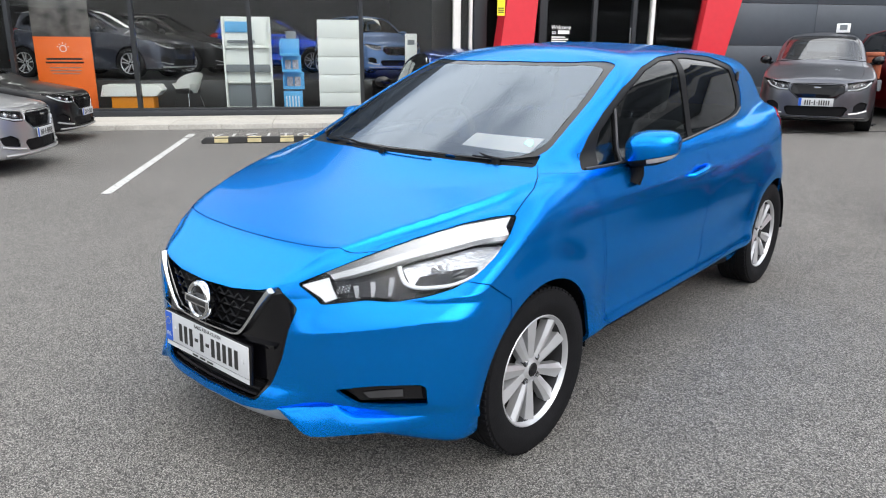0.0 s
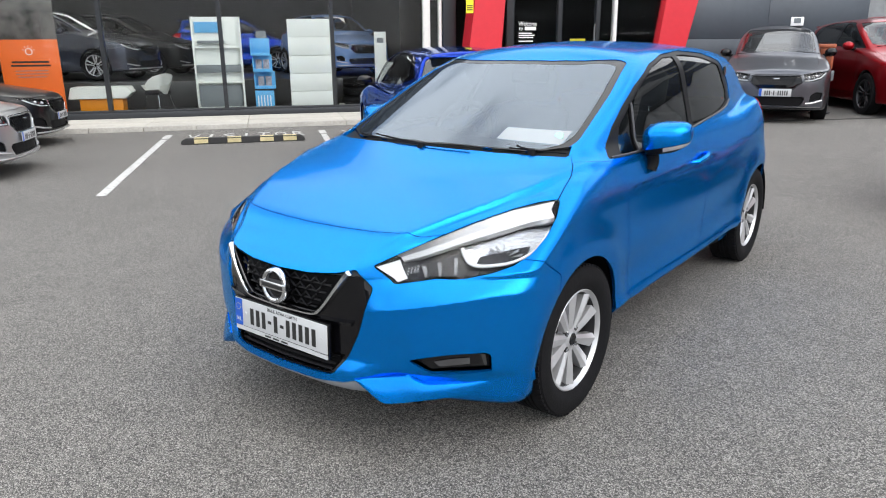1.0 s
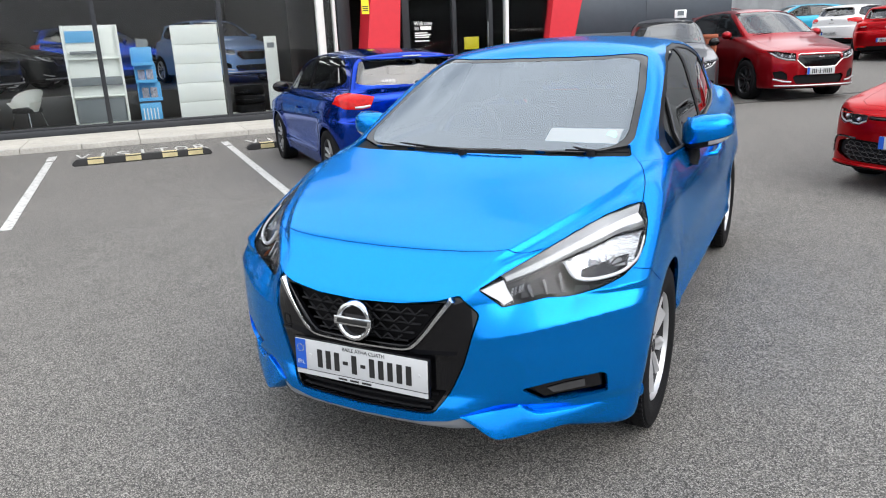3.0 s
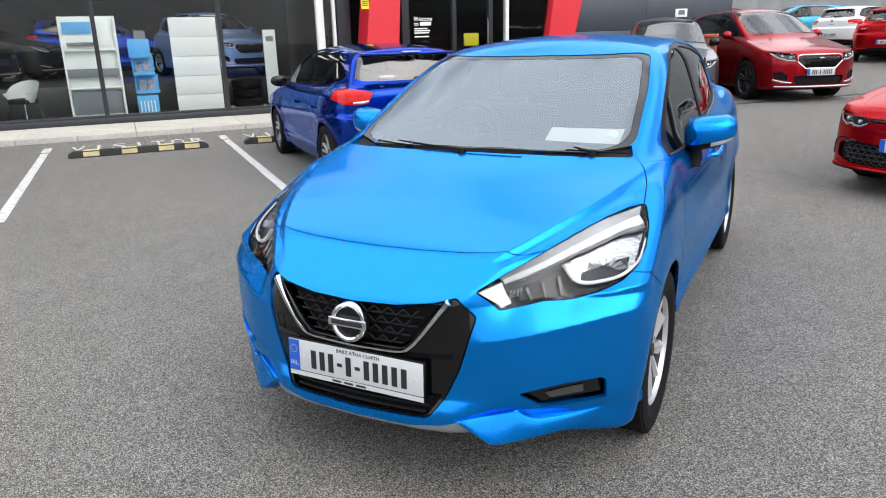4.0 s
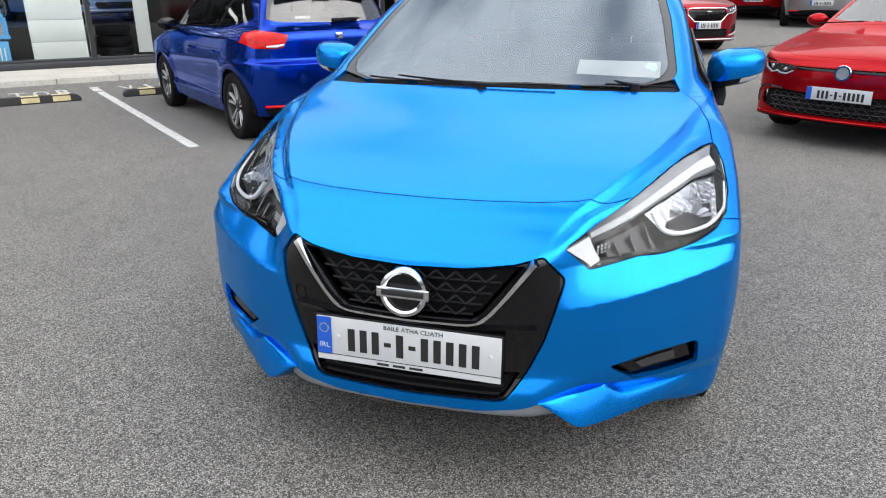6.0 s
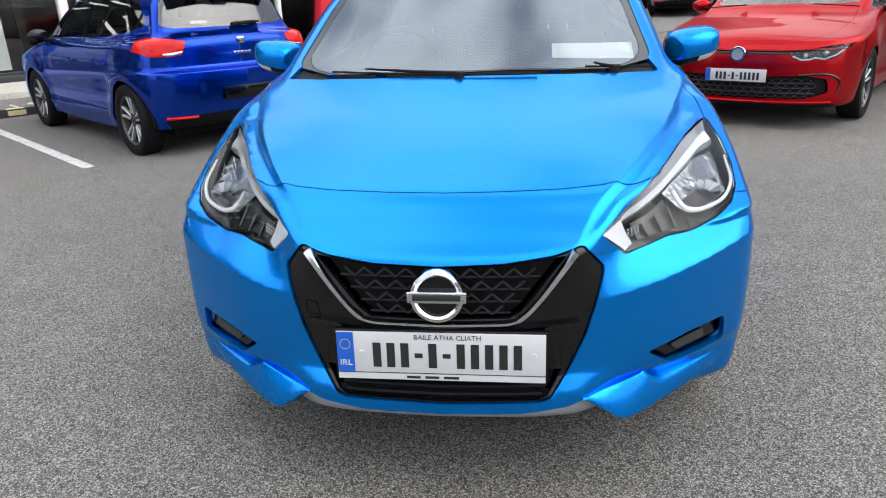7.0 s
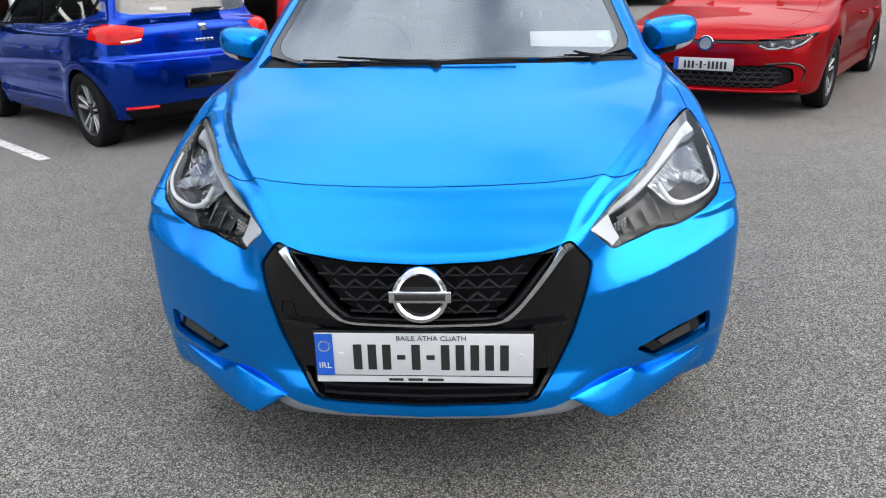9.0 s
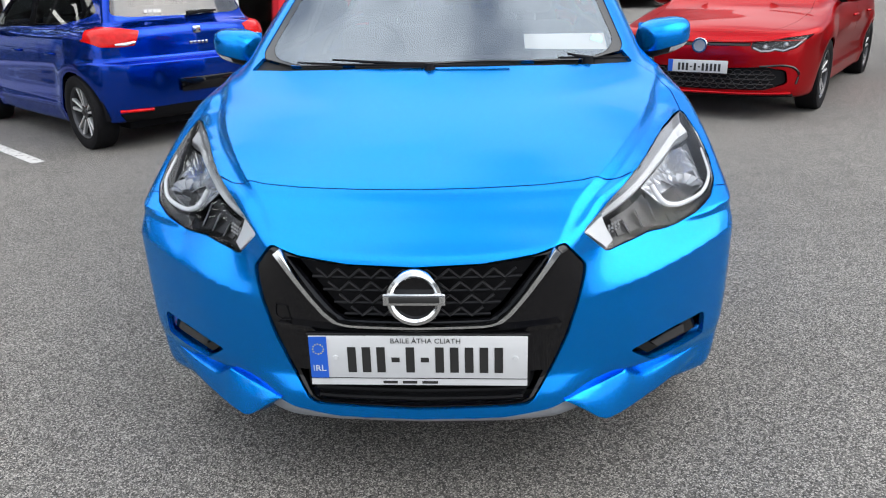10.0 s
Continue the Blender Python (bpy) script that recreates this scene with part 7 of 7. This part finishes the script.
    part("board", box(-0.14, 0.14, 0.0, 0.03, 0.10, 1.70, 0.004), BOARD, s)
    part("base", box(-0.30, 0.30, -0.20, 0.20, 0.0, 0.03, 0.005), BOARD, s)
    part("print", box(-0.08, 0.08, -0.004, 0.0, 1.45, 1.56), GREY_BOARD, s)
    s = thing("tyre_rack", "stack of dark wheels on a stand", "tyre stand", at=at(3.75, 1.5))
    for k in range(3):
        b = bmesh.new()
        lathe(b, [(0.20, -0.09), (0.31, -0.09), (0.33, -0.06), (0.33, 0.06), (0.31, 0.09), (0.20, 0.09)], 32, Matrix.Translation((0, 0, 0.16 + 0.2 * k)) @ pose(0, 0, 0, 0, 90, 0))
        part("tyre", b, TYRE, s)
    part("base", box(-0.4, 0.4, -0.4, 0.4, 0.0, 0.06, 0.01), BOARD, s)
    # bench
    s = thing("bench", "white angular bench on an amber base", "bench", at=at(-1.72, 1.0))
    b = add_prism(bmesh.new(), [(-0.62, 0.36), (-0.55, 0.60), (0.55, 0.60), (0.62, 0.48), (0.50, 0.36)], -0.30, 0.30)
    bmesh.ops.bevel(b, geom=list(b.edges), offset=0.01, segments=1, affect='EDGES')
    part("top", b, BOARD, s)
    part("base", box(-0.42, 0.42, -0.24, 0.24, 0.0, 0.355, 0.006), AMBER_BOARD, s)
    # chair
    s = thing("shell_chair", "pale tub chair on thin metal legs", "chair", at=at(-0.62, 1.05, turn=-35))
    b = bmesh.new()
    rows = []
    for i in range(7):
        t = i / 6
        z = 0.42 + 0.42 * t
        r = 0.20 + 0.12 * t
        row = []
        for k in range(15):
            a = math.radians(-40 + 260 * k / 14)
            h = z if i < 2 else 0.42 + (z - 0.42) * (0.45 + 0.55 * max(0, math.sin(a)) ** 0.6)
            row.append(b.verts.new((r * math.cos(a) * 1.05, r * math.sin(a), h)))
        rows.append(row)
    for A, C in zip(rows, rows[1:]):
        for k in range(14):
            b.faces.new((A[k], A[k + 1], C[k + 1], C[k]))
    bmesh.ops.solidify(b, geom=list(b.faces), thickness=0.02)
    part("shell", b, BOARD, s, smooth=60)
    part("seat", box(-0.20, 0.20, -0.19, 0.19, 0.40, 0.50, 0.03), CABIN, s)
    for x, y in ((-0.2, -0.2), (0.2, -0.2), (-0.2, 0.2), (0.2, 0.2)):
        part("leg", add_tube(bmesh.new(), [(x * 0.8, y * 0.8, 0.40), (x * 1.2, y * 1.2, 0.0)], 0.010, 8), CHROME, s)
    # orange banner
    s = thing("banner", "orange printed banner with a light bulb drawing", "banner", at=at(-2.85, 0.42))
    part("sheet", box(-0.54, 0.54, 0.0, 0.012, 0.05, 1.56, 0.002), ORANGE, s)
    part("picture", box(-0.54, 0.54, 0.0, 0.012, 1.56, 2.30, 0.002), PHOTO, s, "blurred dark photograph on the banner")
    part("icon", add_tube(bmesh.new(), [(0.06 * math.cos(a), -0.006, 1.33 + 0.06 * math.sin(a)) for a in np.linspace(0, math.tau, 20, endpoint=False)], 0.008, 6, closed=True), BOARD, s)
    for k in range(5):
        a = math.radians(20 + 35 * k)
        part("icon_ray", add_tube(bmesh.new(), [(0.09 * math.cos(a), -0.006, 1.33 + 0.09 * math.sin(a)), (0.12 * math.cos(a), -0.006, 1.33 + 0.12 * math.sin(a))], 0.006, 6), BOARD, s)
    for z, w in ((1.13, 0.34), (1.06, 0.36), (0.96, 0.3), (0.90, 0.3), (0.84, 0.26)):
        part("lettering_bar", box(-w, w, -0.004, 0.0, z - (0.018 if z > 1 else 0.008), z + (0.018 if z > 1 else 0.008)), INK if z > 1 else GREY_BOARD, s)
    part("foot", box(-0.58, 0.58, -0.12, 0.14, 0.0, 0.05, 0.01), FRAME, s)


shop_things()
NAVY = paint("navy_paint", (0.06, 0.066, 0.09), 0.8, 0.6, 0.25, 0.7)
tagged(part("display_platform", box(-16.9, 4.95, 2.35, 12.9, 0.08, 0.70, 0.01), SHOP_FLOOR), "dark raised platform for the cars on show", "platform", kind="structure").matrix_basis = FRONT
ICE = paint("pale_blue_paint", (0.16, 0.28, 0.55), 0.8, 0.3, 0.33)


def indoors(u, d, turn):
    return FRONT @ Matrix.Translation((u, d, 0.701)) @ Matrix.Rotation(radians(turn), 4, 'Z')


plain_car("showroom_suv", "dark grey-blue sport utility vehicle on the showroom floor", NAVY, indoors(-1.05, 3.7, 70), (1.03, 1.12, 1.15), "six", "showroom cars", plate=False)
plain_car("showroom_black_car", "black car at the back of the showroom", BLACK, indoors(-0.2, 6.6, 72), (1.02, 1.1, 1.15), "six", "showroom cars", plate=False)
plain_car("showroom_blue_car", "pale blue car in the showroom facing the windows", ICE, indoors(4.25, 3.5, 20), (1.0, 1.03, 1.12), "six", "showroom cars", plate=False)
plain_car("showroom_dark_blue_car", "deep blue car at the back of the showroom", DEEP_BLUE, indoors(3.0, 8.6, 85), (1.0, 1.03, 1.15), "six", "showroom cars", plate=False)


# ---- yard: charger, roof sign, drain, far hall, unseen halls added for reflections ----
COPPER = material("copper_plastic", (0.42, 0.12, 0.06), 0.45, 0.2, noise_scale=10, noise_amount=0.08)
PALE_CLAD = material("pale_cladding", (0.33, 0.34, 0.35), 0.6, 0.1, noise_scale=4, noise_amount=0.12)
DULL_CLAD = material("dull_cladding", (0.13, 0.14, 0.15), 0.6, 0.1, noise_scale=4, noise_amount=0.12)


def yard_things():
    x, y = -0.62, 13.3
    c = thing("charging_post", "copper-coloured charging post with a hanging black cable", "charger", at=pose(x, y, rise(x, y)))
    part("base_plate", box(-0.16, 0.16, -0.12, 0.12, 0.0, 0.03, 0.005), FRAME, c)
    part("post", box(-0.05, 0.05, -0.05, 0.05, 0.03, 1.0, 0.01), FRAME, c)
    part("head", box(-0.11, 0.11, -0.09, 0.07, 0.80, 1.18, 0.02), COPPER, c)
    part("cap", box(-0.20, 0.13, -0.11, 0.09, 1.18, 1.25, 0.015), COPPER, c)
    part("socket_box", box(-0.02, 0.16, -0.16, 0.02, 0.60, 0.78, 0.015), GREY_BOARD, c)
    pts = [(0.06, -0.14, 0.62), (0.07, -0.20, 0.35), (0.08, -0.22, 0.10), (0.04, -0.24, 0.03), (0.0, -0.22, 0.08), (0.03, -0.18, 0.3), (0.05, -0.15, 0.5)]
    part("cable", add_tube(bmesh.new(), pts, 0.014, 8), TYRE, c)
    # small sign on the grey crossover's roof
    p = facing(-0.98, 11.35, 0.25, -0.97) @ Matrix.Translation((0.30, 2.3, 1.605))
    s = thing("roof_sign", "small white box sign standing on the grey crossover", "sign", at=p)
    part("magnet_foot", box(-0.10, 0.10, -0.08, 0.08, -0.012, 0.012, 0.004), FRAME, s)
    part("sign_box", box(-0.11, 0.11, -0.04, 0.04, 0.012, 0.17, 0.01), PAPER, s)
    part("sign_print", box(-0.06, 0.06, -0.043, -0.039, 0.06, 0.15), GREY_BOARD, s)
    # slot drain across the yard
    a, b = Vector((-3.6, 9.3)), Vector((7.0, 19.2))
    n = 24
    bm = bmesh.new()
    d = (b - a).normalized()
    w = Vector((-d.y, d.x)) * 0.045
    rows = []
    for i in range(n + 1):
        p = a + (b - a) * i / n
        rows.append([bm.verts.new((q.x, q.y, rise(q.x, q.y) + h)) for q, h in ((p + w, -0.02), (p + w, 0.006), (p - w, 0.006), (p - w, -0.02))])
    for A, B in zip(rows, rows[1:]):
        for k in range(3):
            bm.faces.new((A[k], A[k + 1], B[k + 1], B[k]))
    tagged(part("drain_channel", bm, RUBBER), "dark slot drain across the asphalt", "drain", kind="structure")

    def hall(name, label, m, length, height, mat, rib, horizontal=False):
        h = tagged(thing(name, label, "building", at=m), kind="structure")
        part("wall", box(0, length, 0.05, 8, 0, height), mat, h)
        part("roof_edge", box(-0.1, length + 0.1, -0.05, 8.1, height, height + 0.3, 0.02), FRAME, h)
        k = 0.0
        if horizontal:
            while k < height:
                part("cladding_rail", box(0, length, -0.0, 0.05, k, k + rib * 0.86, 0.01), mat if int(round(k / rib)) % 3 else PALE_CLAD, h)
                k += rib
        else:
            while k < length:
                part("cladding_rib", box(k, k + rib * 0.6, 0.0, 0.05, 0, height, 0.01), mat, h)
                k += rib
    hall("far_hall", "pale ribbed metal hall beyond the parked cars", Matrix.Translation((-8, 44, 0.8)), 42, 9, PALE_CLAD, 1.2)
    # out of view; added so the side windows reflect dark, banded cladding
    hall("tall_hall", "unseen dark hall with pale bands, added for car window reflections", Matrix.Translation((3, 56, 0.8)), 60, 21, CLAD, 1.5, True)
    # two more unseen halls, height and distance set by paint reflections
    hall("opposite_hall", "unseen added hall across the yard, shaping reflections and sky light", Matrix.Translation((26, 46, 0)) @ Matrix.Rotation(radians(-90), 4, 'Z'), 48, 4.5, DULL_CLAD, 1.0, True)
    hall("rear_hall", "unseen added hall behind the yard, shaping reflections and sky light", Matrix.Translation((24, -46, 0)) @ Matrix.Rotation(radians(180), 4, 'Z'), 52, 4.5, DULL_CLAD, 1.0, True)


yard_things()


# ---- what sets single cars apart ----
for o in list(bpy.data.objects["small_hatchback"].children_recursive):
    if o.parent.name.startswith("number_plate") and o.parent.matrix_basis.translation.y > 2:
        kind = o.name.split(".")[0]
        if kind == "plate":
            o.material_slots[0].link = 'OBJECT'
            o.material_slots[0].material = GLOSS
        else:
            bpy.data.objects.remove(o)
for _n in ("small_hatchback", "grey_crossover"):
    for o in bpy.data.objects[_n].children_recursive:
        if o.name.split(".")[0] == "door_mirror":
            o.material_slots[0].material = GLOSS
for _n in ("small_hatchback", "large_suv", "grey_crossover", "sporty_hatchback"):
    for o in bpy.data.objects[_n].children_recursive:
        if o.name.split(".")[0] in ("rim", "hub", "wheel_nut", "brake_disc") or (_n == "large_suv" and o.name.startswith("spoke")):
            o.material_slots[0].link = 'OBJECT'
            o.material_slots[0].material = DARK_ALLOY
for o in bpy.data.objects["grey_crossover"].children_recursive:
    if o.name.split(".")[0] in ("grille_surround", "front_lip"):
        o.material_slots[0].link = 'OBJECT'
        o.material_slots[0].material = GLOSS
